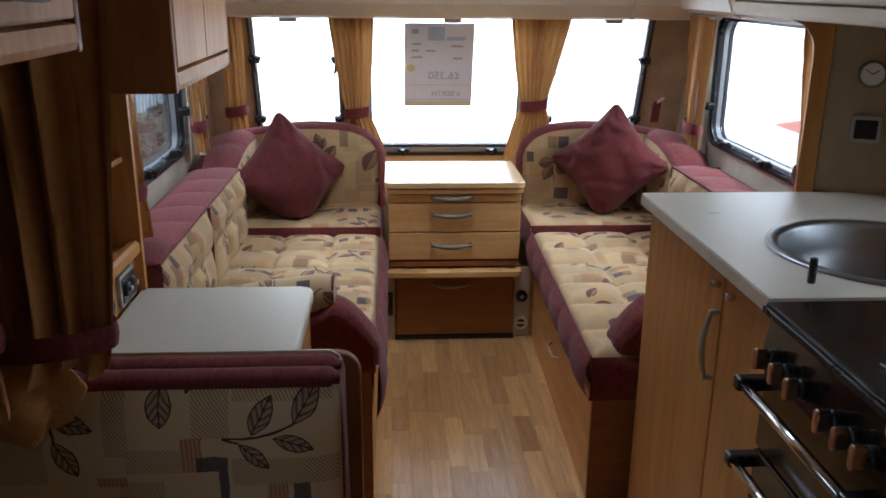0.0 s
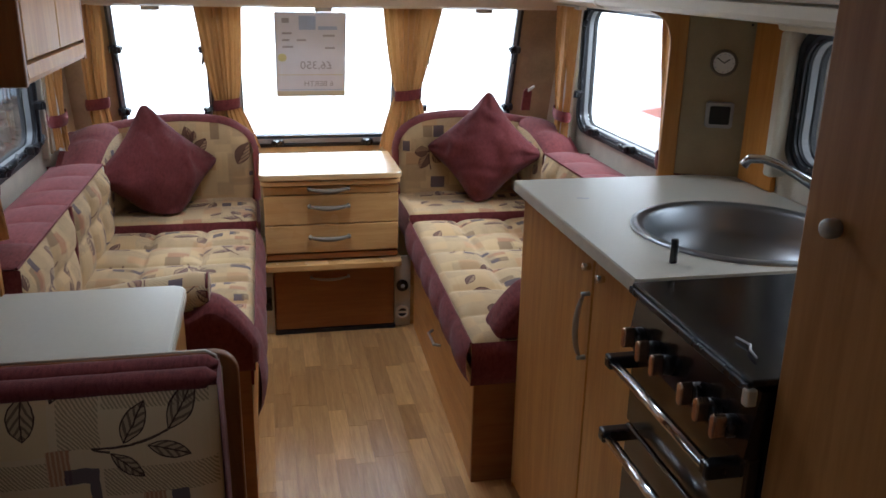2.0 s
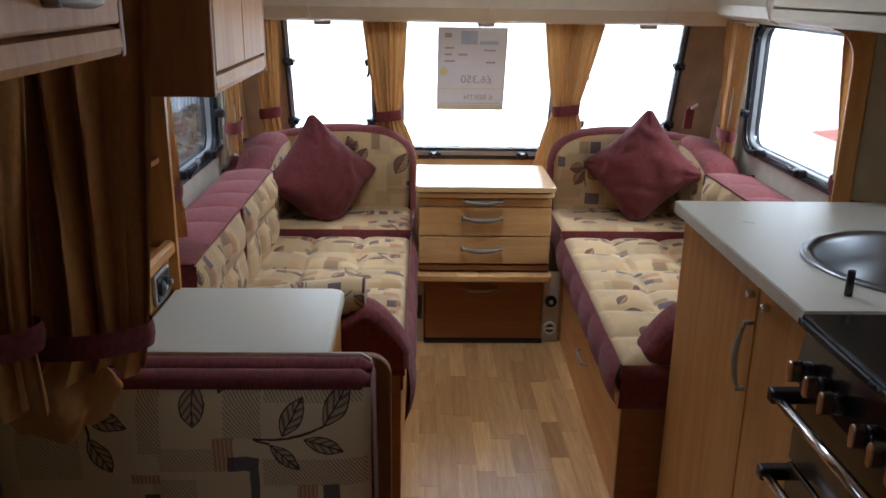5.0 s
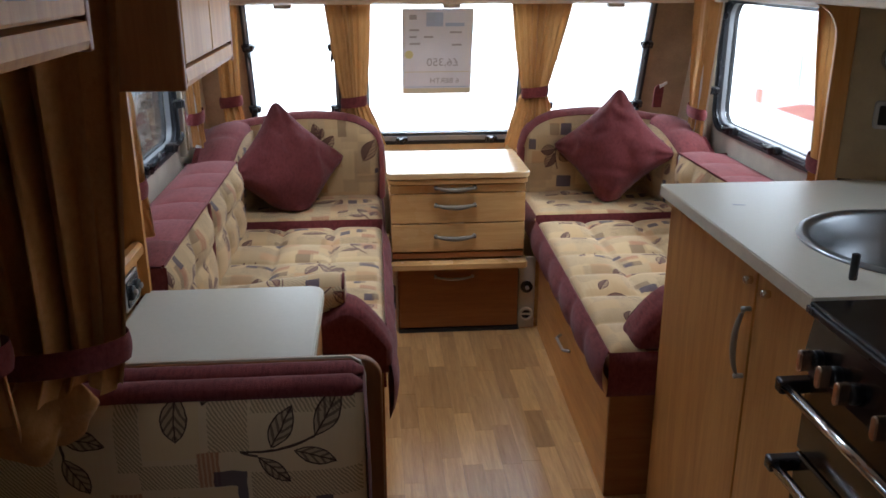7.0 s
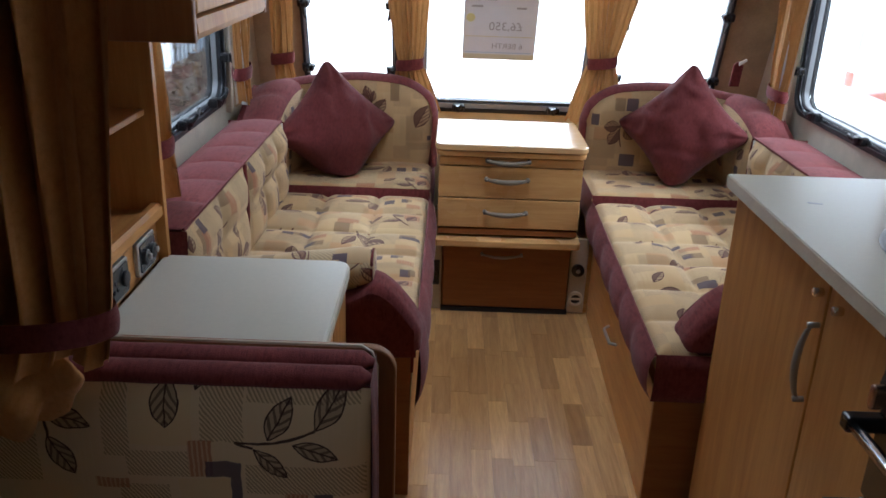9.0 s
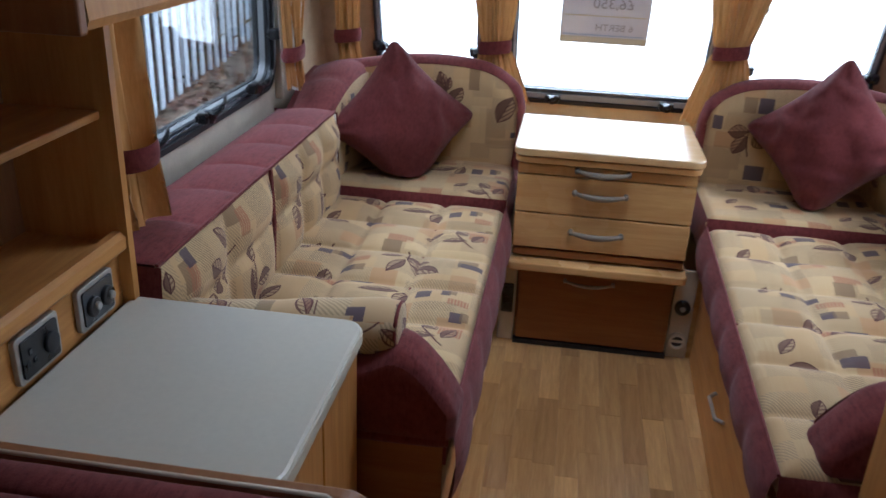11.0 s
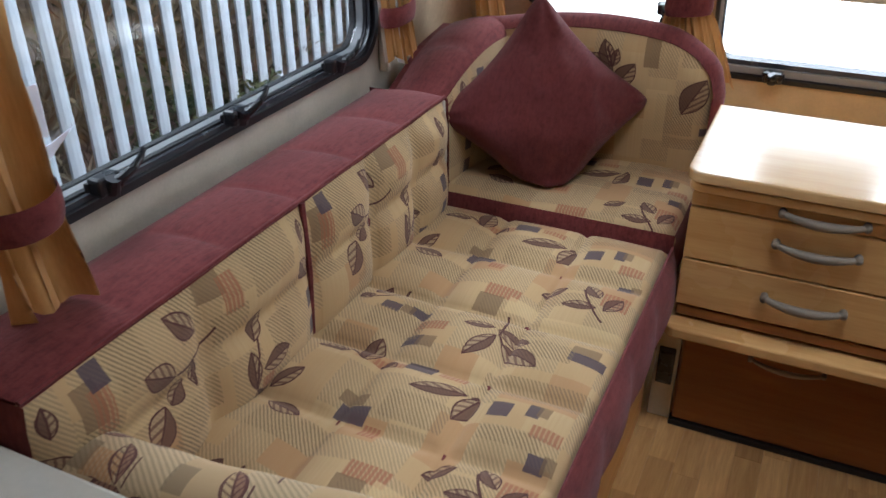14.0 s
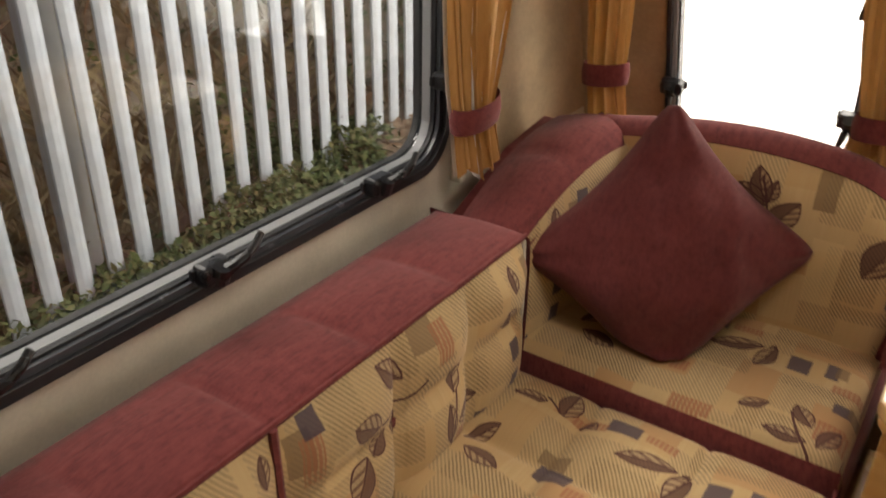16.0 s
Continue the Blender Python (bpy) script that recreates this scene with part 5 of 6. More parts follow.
part("vent_flap", disc((0.258, 3.647, 0.062), "y", 0.0185, 0.004, 24), GREY_FRAME, e)
part("vent_bar", boxm(0.24, 0.276, 3.642, 3.646, 0.058, 0.066), CREAM, e)
e = thing("floor_socket", (-0.276, 3.655, 0), "black socket on a beige panel beside the chest", "socket")
part("plate", boxm(-0.304, -0.253, 3.652, 3.664, 0.0, 0.30, 0.003), WALL, e)
part("surround", boxm(-0.297, -0.260, 3.645, 3.652, 0.10, 0.20, 0.003), GREY_FRAME, e)
part("socket_face", boxm(-0.293, -0.264, 3.641, 3.646, 0.11, 0.19, 0.002), BLACK_PLASTIC, e)


# ---------------------------------------------------------------- side cabinet with shelf unit
e = thing("side_cabinet", (-0.66, 2.25, 0), "low beech side cabinet beside the sofa end", "cabinet")
part("body", boxm(-WX + 0.002, -0.482, 2.06, 2.475, 0.0, 0.622), WOOD, e)
for y0, y1 in ((2.065, 2.265), (2.27, 2.47)):
    part("door", boxm(-0.482, -0.466, y0, y1, 0.03, 0.618, 0.003), WOOD, e)
e = thing("cabinet_worktop", (-0.66, 2.27, 0.624), "grey speckled laminate top on the side cabinet", "worktop")
part("edge_band", prism(rounded(-0.876, -0.4545, 2.0485, 2.4935, 0.036, 6, (0, 1, 1, 0)), "z", 0.626, 0.645), WALL, e, "pale beige edge band")
part("laminate_top", prism(rounded(-0.876, -0.456, 2.05, 2.492, 0.035, 6, (0, 1, 1, 0)), "z", 0.624, 0.652, 0.006), LAMINATE, e)

e = thing("shelf_unit", (-0.97, 2.25, 0.652), "open beech shelf unit with sockets in its base", "shelf")
part("far_side", prism(rounded(-1.058, -0.862, 0.645, 1.185, 0.01, 2), "y", 2.472, 2.489), WOOD, e)
part("near_side", boxm(-1.058, -0.872, 2.05, 2.066, 0.645, 1.185, 0.002), WOOD, e)
part("back_panel", boxm(-1.058, -1.05, 2.066, 2.472, 0.66, 1.185), BROWN, e)
part("upper_shelf", boxm(-1.05, -0.885, 2.066, 2.472, 0.972, 0.986, 0.003), WOOD_Y, e)
part("lower_shelf", boxm(-1.05, -0.885, 2.066, 2.472, 0.748, 0.762), WOOD_Y, e)
part("shelf_lip", prism([(-0.90, 0.745), (-0.872, 0.745), (-0.866, 0.752), (-0.866, 0.772), (-0.874, 0.78), (-0.888, 0.78), (-0.90, 0.766)], "y", 2.066, 2.472), WOOD_Y, e)
part("socket_fascia", boxm(-0.90, -0.884, 2.066, 2.472, 0.645, 0.745), WOOD_Y, e)


def socket_plate(y, double_round, label):
    s_ = thing("socket", (-0.884, y, 0.7), label, "socket", "sockets")
    part("plate", prism(rounded(y - 0.052, y + 0.052, 0.660, 0.735, 0.008, 4), "x", -0.884, -0.874, 0.002), SILVER, s_, "silver plate")
    part("face", prism(rounded(y - 0.043, y + 0.043, 0.668, 0.727, 0.004, 3), "x", -0.8745, -0.871), BLACK_PLASTIC if not double_round else GREY_FRAME, s_)
    if double_round:
        for yy in (y - 0.021, y + 0.021):
            part("round_inlet", disc((-0.869, yy, 0.697), "x", 0.017, 0.012, 20, 0.003), BLACK_PLASTIC, s_, "", True)
            part("inlet_boss", disc((-0.860, yy, 0.699), "x", 0.007, 0.008, 12, 0.002), SILVER, s_, "", True)
    else:
        part("round_inlet", disc((-0.869, y + 0.022, 0.697), "x", 0.016, 0.008, 20, 0.002), BLACK, s_, "", True)
        for dy, dz in ((-0.026, 0.706), (-0.034, 0.69), (-0.018, 0.69)):
            part("pin_slot", boxm(-0.871, -0.869, y + dy - 0.003, y + dy + 0.003, dz - 0.004, dz + 0.004), GREY_FRAME, s_)


socket_plate(2.222, False, "black mains socket in a silver plate")
socket_plate(2.380, True, "silver plate with two round black outlets")


# ---------------------------------------------------------------- overhead lockers
def overhead_locker(name, s, xf, y0, y1, zb, doors, label, handle=True, end=BROWN):
    e = thing(name, (s * (xf + WX) / 2, (y0 + y1) / 2, zb), label, "overhead locker", "overhead lockers")
    o = s * (WX - 0.003)
    f = s * (xf + 0.02)
    part("body", boxm(min(o, f), max(o, f), y0, y1, zb + 0.006, TOP - 0.02, 0.002), end, e)
    prof = [(s * (xf + 0.02), zb), (s * (xf + 0.004), zb + 0.004), (s * xf, zb + 0.014), (s * (xf + 0.002), zb + 0.036), (s * (xf + 0.02), zb + 0.04), (s * (xf + 0.06), zb + 0.003)]
    part("bottom_rail", prism(prof, "y", y0 + 0.014, y1 - 0.014), CREAM if s > 0 else WOOD, e)
    for q in (y0 - 0.002, y1 - 0.0135):
        part("end_panel", boxm(min(o, s * (xf + 0.001)), max(o, s * (xf + 0.001)), q, q + 0.0155, zb, TOP - 0.02, 0.003), end, e)
    n = len(doors) - 1
    for a, b in zip(doors, doors[1:]):
        d = part("door", boxm(min(s * xf, f), max(s * xf, f), max(a, y0 + 0.0145) + 0.0015, min(b, y1 - 0.0145) - 0.0015, zb + 0.043, zb + 0.36, 0.004), WOOD if s < 0 else CREAM, e)
        if handle:
            bow_handle("handle", d, (s * xf, (a + b) / 2 - 0.06, zb + 0.075), (s * xf, (a + b) / 2 + 0.06, zb + 0.075), (-s, 0, 0), 0.008)
    return e


overhead_locker("overhead_locker", -1, 0.640, 2.052, 2.57, 1.180, (2.054, 2.32, 2.568), "beech overhead locker above the shelf unit", False)
overhead_locker("overhead_locker", -1, 0.660, 0.80, 1.66, 1.284, (0.802, 1.30, 1.658), "beech overhead locker with silver handle near the curtain")
overhead_locker("overhead_locker", 1, 0.70, 1.372, 2.90, 1.297, (1.374, 2.13, 2.895), "cream overhead locker above the kitchen", False, CREAM)

e = thing("side_pelmet", (0.97, 3.4, 1.26), "cream moulded pelmet above the side window", "pelmet")
part("panel", prism([(1.055, 1.312), (0.935, 1.275), (0.905, 1.29), (0.89, 1.33), (0.89, 1.60), (1.055, 1.60)], "y", 2.905, 3.93), CREAM, e)
part("joint_cover", prism([(0.935, 1.270), (0.900, 1.286), (0.884, 1.33), (0.884, 1.58), (0.892, 1.58), (0.892, 1.33), (0.94, 1.279)], "y", 3.40, 3.412), CREAM, e)

# ---------------------------------------------------------------- kitchen
e = thing("kitchen_cabinet", (0.7, 2.1, 0), "beech kitchen base cabinet with two doors", "cabinet")
part("body", boxm(0.398, WX - 0.002, 1.757, 2.465, 0.0, 0.75), WOOD, e)
part("front_rail", boxm(0.398, 0.415, 1.757, 2.465, 0.75, 0.855), WOOD, e)
part("end_panel", boxm(0.384, WX - 0.004, 2.465, 2.477, 0.0, 0.855, 0.002), WOOD, e)
for y0, y1, hy in ((1.994, 2.47, 2.015), (1.762, 1.989, 1.94)):
    d = part("door", boxm(0.382, 0.398, y0, y1, 0.02, 0.852, 0.003), WOOD, e)
    part("knob", disc((0.374, hy, 0.818), "x", 0.008, 0.018, 14, 0.003), CHROME, d, "small chrome catch", True)
    if y1 > 2.2:
        bow_handle("handle", d, (0.382, 2.006, 0.620), (0.382, 2.006, 0.762), (-1, 0, 0), 0.006)

# worktop with a hole for the sink
SINK = (0.700, 1.995)
bm = bmesh.new()
RIM = 0.214


def ray_to_box(a):
    """The worktop's edge seen from the sink's middle."""
    c, s_ = math.cos(a), math.sin(a)
    ts = []
    if abs(c) > 1e-6:
        ts.append(((KX - 0.002 if c > 0 else 0.360) - SINK[0]) / c)
    if abs(s_) > 1e-6:
        ts.append(((2.488 if s_ > 0 else 1.755) - SINK[1]) / s_)
    t = min(t for t in ts if t > 0)
    return (SINK[0] + c * t, SINK[1] + s_ * t)


angs = sorted([2 * math.pi * i / 72 for i in range(72)] + [math.atan2(y - SINK[1], x - SINK[0]) % (2 * math.pi) for x in (0.36, KX - 0.002) for y in (1.755, 2.488)])
lv = []
for a in angs:
    ex, ey = ray_to_box(a)
    ix, iy = SINK[0] + RIM * math.cos(a), SINK[1] + RIM * math.sin(a)
    lv.append([bm.verts.new(p) for p in ((ix, iy, 0.886), (ex, ey, 0.886), (ex, ey, 0.857), (ix, iy, 0.857))])
for A, B in zip(lv, lv[1:] + lv[:1]):
    for k in range(4):
        bm.faces.new((A[k], B[k], B[(k + 1) % 4], A[(k + 1) % 4]))
bmesh.ops.recalc_face_normals(bm, faces=bm.faces)
e = thing("kitchen_worktop", (0.7, 2.1, 0.857), "grey speckled laminate kitchen worktop round the sink", "worktop")
part("laminate_top", bm, LAMINATE, e)
part("scuff", prism([(0.452, 2.292), (0.478, 2.286), (0.481, 2.290), (0.455, 2.298)], "z", 0.8862, 0.8866), INK, e, "dark scuff mark")
part("front_edge_band", boxm(0.3575, 0.3598, 1.757, 2.486, 0.859, 0.884), WALL, e, "pale beige edge band")
part("end_edge_band", boxm(0.362, KX - 0.003, 2.4882, 2.4905, 0.859, 0.884), WALL, e, "pale beige edge band")

e = thing("sink", (SINK[0], SINK[1], 0.78), "round stainless steel sink set in the worktop", "sink")


def lathe(profile, c, n=56):
    bm = bmesh.new()
    loops = [[bm.verts.new((c[0] + r * math.cos(2 * math.pi * k / n), c[1] + r * math.sin(2 * math.pi * k / n), z)) for k in range(n)] for r, z in profile]
    for A, B in zip(loops, loops[1:]):
        for k in range(n):
            bm.faces.new((A[k], A[(k + 1) % n], B[(k + 1) % n], B[k]))
    bmesh.ops.recalc_face_normals(bm, faces=bm.faces)
    return bm


part("rim", lathe([(0.226, 0.8865), (0.225, 0.890), (0.218, 0.892), (0.205, 0.891), (0.200, 0.886)], SINK), STEEL, e, "", True)
part("bowl", lathe([(0.200, 0.886), (0.195, 0.880), (0.187, 0.84), (0.165, 0.79), (0.11, 0.770), (0.02, 0.766), (0.0005, 0.766)], SINK), STEEL, e, "", True)
part("drain", disc((SINK[0], SINK[1], 0.770), "z", 0.03, 0.008, 24, 0.002), CHROME, e, "", True)

e = thing("tap", (0.905, 2.025, 0.886), "chrome mixer tap with a long raised spout", "tap")
part("base", disc((0.905, 2.025, 0.904), "z", 0.021, 0.036, 24, 0.004), CHROME, e, "", True)
part("spout", tube([(0.905, 2.025, 0.918), (0.903, 2.028, 0.935), (0.890, 2.039, 0.960), (0.864, 2.076, 0.980), (0.836, 2.099, 0.997), (0.809, 2.118, 1.007), (0.787, 2.137, 1.005), (0.778, 2.146, 0.989)],
                   [0.013, 0.0125, 0.0115, 0.010, 0.0095, 0.0095, 0.011, 0.0115], 14), CHROME, e, "", True)
part("lever", tube([(0.905, 2.025, 0.930), (0.915, 1.995, 0.950), (0.918, 1.965, 0.962)], [0.008, 0.006, 0.007], 10), CHROME, e, "", True)
lone("black_peg", disc((0.463, 1.826, 0.909), "z", 0.007, 0.046, 14, 0.002), BLACK_PLASTIC, "small black plastic peg standing on the worktop", "peg", smooth=True)

# cooker with grill, oven and glass-lidded hob
KY0, KY1 = 1.372, 1.752
e = thing("cooker", (0.7, 1.54, 0), "black enamel cooker with chrome bars and copper-faced knobs", "cooker")
part("body", boxm(0.385, WX - 0.004, KY0, KY1, 0.0, 0.868, 0.003), ENAMEL, e)
part("control_panel", prism([(0.352, 0.770), (0.385, 0.770), (0.385, 0.868), (0.366, 0.868)], "y", KY0, KY1), ENAMEL, e)
part("hob_glass", boxm(0.350, WX - 0.01, KY0 + 0.003, KY1 - 0.003, 0.872, 0.884, 0.004), ENAMEL, e, "glossy black hob cover")
part("hob_trim", boxm(0.345, 0.352, KY0 + 0.003, KY1 - 0.003, 0.866, 0.878, 0.002), BLACK_PLASTIC, e, "thin black edge")
for i, y in enumerate((1.708, 1.652, 1.600, 1.505, 1.457, 1.410)):
    k = part("knob", disc((0.352, y, 0.800), "x", 0.0165, 0.018, 20, 0.004), BLACK_PLASTIC, e, "black knob", True)
    part("knob_cap", prism(rounded(y - 0.0075, y + 0.0075, 0.783, 0.819, 0.007, 5), "x", 0.322, 0.343, 0.003), COPPER, k, "copper-coloured grip")
for name, z0, z1, zb in (("grill_door", 0.622, 0.765, 0.742), ("oven_door", 0.20, 0.615, 0.598)):
    d = part(name, boxm(0.362, 0.384, KY0 + 0.004, KY1 - 0.004, z0, z1, 0.004), OVEN_GLASS, e, "dark glass door")
    part("chrome_bar", tube([(0.322, KY0 + 0.02, zb), (0.322, KY1 - 0.02, zb)], 0.009, 14), CHROME, d, "polished chrome bar", True)
    for y in (KY0 + 0.028, KY1 - 0.012):
        part("bar_bracket", boxm(0.312, 0.372, y - 0.012, y + 0.012, zb - 0.012, zb + 0.012, 0.004), BLACK_PLASTIC, d, "black bracket")
part("pan_hook", tube([(0.40, 1.50, 0.888), (0.405, 1.47, 0.889), (0.395, 1.455, 0.889), (0.39, 1.43, 0.889)], 0.0018, 8), STEEL, e, "bent chrome wire", True)
part("lid_clip", boxm(0.342, 0.358, KY0 - 0.004, KY0 + 0.010, 0.850, 0.874, 0.003), CREAM, e, "cream plastic clip")

e = thing("tall_cupboard", (0.72, 0.6, 0), "tall beech cupboard beside the cooker", "cupboard")
part("body", boxm(0.40, WX - 0.004, -0.4, KY0 - 0.006, 0.0, TOP - 0.002), WOOD_SHADED, e)
d = part("door", boxm(0.380, 0.399, 0.76, KY0 - 0.008, 0.04, 1.86, 0.004), WOOD_SHADED, e)
part("knob", disc((0.370, 1.300, 1.112), "x", 0.0115, 0.02, 20, 0.005), SILVER, d, "round silver knob", True)
part("door", boxm(0.380, 0.399, -0.38, 0.755, 0.04, 1.86, 0.004), WOOD_SHADED, e)

# angled end panel between lounge and kitchen, with clock and switch
PANEL = Matrix.Translation((0.800, 2.501, 0)) @ Matrix.Rotation(math.atan2(-0.066, 0.157), 4, "Z")
PANEL_W = 0.170


def on_panel(bm):
    """From the panel's own frame (x along it, y away from the room) into the room's."""
    bmesh.ops.transform(bm, matrix=PANEL, verts=bm.verts)
    return bm


setting("wall_panel_1", on_panel(boxm(0.0, PANEL_W, 0.0, 0.014, 0.888, 1.297, 0.001)), WALL_OLIVE, "beige wall panel with clock and switch", "wall panel")
setting("wall_panel_2", boxm(KX - 0.016, KX - 0.001, 2.279, 2.426, 0.888, 1.297, 0.002), WOOD_ORANGE, "orange-toned beech wall panel", "wall panel")
prof = [(-0.043, 0.45), (-0.001, 0.45), (-0.001, 1.297), (-0.098, 1.297), (-0.082, 1.291), (-0.066, 1.280), (-0.054, 1.264), (-0.046, 1.243), (-0.043, 1.215)]
setting("partition_1", on_panel(prism(prof, "y", -0.006, 0.020, 0.003)), WOOD, "slim beech partition edge with a curved top", "partition")
bm = bmesh.new()
for px, pz in ((0.020, 1.272), (0.150, 1.272)):
    disc((px, -0.001, pz), "y", 0.0032, 0.004, 10, 0.001, bm)
lone("panel_screws", on_panel(bm), GREY_FRAME, "two small screw heads at the panel's top", "screws", smooth=True)

CX, CZ = 0.092, 1.178


def round_edge(r, n=32):
    return [(CX + r * math.cos(2 * math.pi * k / n), CZ + r * math.sin(2 * math.pi * k / n)) for k in range(n)]


e = thing("wall_clock", PANEL @ Vector((CX, 0, CZ)), "small round wall clock with silver rim", "clock")
part("rim", on_panel(ring(round_edge(0.033), round_edge(0.0265), "y", -0.012, 0.0)), PEWTER, e, "dark silver rim", True)
part("dial", on_panel(disc((CX, -0.004, CZ), "y", 0.027, 0.008, 32)), DIAL, e, "pale dial")
for dx, dz, wd in ((0.013, 0.009, 0.0014), (-0.017, 0.012, 0.0010)):
    d = Vector((dx, dz)).normalized()
    n = Vector((-d.y, d.x)) * wd
    part("hand", on_panel(prism([(CX + n.x, CZ + n.y), (CX - n.x, CZ - n.y), (CX + dx - n.x, CZ + dz - n.y), (CX + dx + n.x, CZ + dz + n.y)], "y", -0.0098, -0.009)), BLACK, e, "black clock hand")
for a in range(12):
    part("hour_mark", on_panel(disc((CX + 0.022 * math.cos(a * math.pi / 6), -0.0086, CZ + 0.022 * math.sin(a * math.pi / 6)), "y", 0.0014, 0.0012, 6)), INK, e)

e = thing("control_switch", PANEL @ Vector((0.095, 0, 1.048)), "black control display in a silver frame", "switch")
part("frame", on_panel(prism(rounded(0.061, 0.129, 1.015, 1.081, 0.009, 5), "y", -0.016, 0.0, 0.003)), SILVER, e)
part("face", on_panel(prism(rounded(0.070, 0.120, 1.025, 1.071, 0.004, 4), "y", -0.0185, -0.0155, 0.001)), MATT_BLACK, e, "black face")


# ---------------------------------------------------------------- dinette backrest in the foreground
e = thing("dinette_seat", (-0.68, 1.95, 0), "dinette bench back in leaf print with burgundy rolls on top", "seat")
part("base", boxm(-WX + 0.003, -0.375, 1.84, 2.02, 0.0, 0.16), WOOD_X, e)


def dface(u, v):
    x = -1.05 + 0.695 * u
    z = 0.165 + 0.513 * v
    q = min(1, min(u, 1 - u) * 14) * min(1, (1 - v) * 9)
    q2 = puff(u, [0, 0.33, 0.66, 1.0], 1.0) * puff(v, [0, 0.62, 1.0], 1.0)
    return (x, 1.892 - 0.020 * math.sqrt(max(0, q)) - 0.010 * q2, z)


bm = surf(dface, 56, 30)
bmesh.ops.recalc_face_normals(bm, faces=bm.faces)
lay = bm.loops.layers.uv.verify()
for f in bm.faces:
    for l in f.loops:
        l[lay].uv = (l.vert.co.x, l.vert.co.z)
part("printed_face", bm, PRINT_BACK, e, "cream leaf-print cloth", True)
part("filling", boxm(-1.05, -0.357, 1.892, 1.985, 0.162, 0.680), BURGUNDY, e)
for y0, y1, z in ((1.884, 1.938, 0.684), (1.936, 1.992, 0.684)):
    def rollf(u, v, y0=y0, y1=y1, z=z):
        a = 2 * math.pi * v
        x = -1.05 + 0.695 * u
        t = min(1.0, min(u, 1 - u) * 22 + 0.35)
        w = 1 + 0.03 * math.sin(x * 60) * (0.5 + 0.5 * noise.noise((x * 9, v, z)))
        return (x, (y0 + y1) / 2 + (y1 - y0) / 2 * math.cos(a) * t * w, z + 0.018 * math.sin(a) * t * w)
    bm = surf(lambda u, v, g=rollf: g(v, u), 18, 70, True)
    bmesh.ops.recalc_face_normals(bm, faces=bm.faces)
    part("burgundy_roll", cloth_uv(bm), BURGUNDY, e, "burgundy quilted top roll", True)
part("side_border", bulged_strip((-0.355, 1.888), (-0.355, 1.99), 0.165, 0.69, (1, 0), [0, 0.05, 0.10], 0.008, 12), BURGUNDY, e, "burgundy side border", True)
bm = bmesh.new()
tube([(-1.05, 1.994, 0.699), (-0.38, 1.994, 0.699), (-0.362, 1.99, 0.69), (-0.354, 1.99, 0.665), (-0.354, 1.99, 0.17)], 0.0028, 6, bm)
part("cord_piping", bm, CREAM, e, "pale cord piping", True)
for x in (-0.747, -0.558):
    part("button", disc((x, 1.872, 0.569), "y", 0.009, 0.01, 12, 0.003), BURGUNDY, e, "burgundy button", True)
part("end_board", prism(rounded(-1.055, -0.322, 0.0, 0.690, 0.045, 8, (0, 0, 1, 0)), "y", 2.003, 2.024, 0.004), BROWN, e, "brown end board with rounded corner")


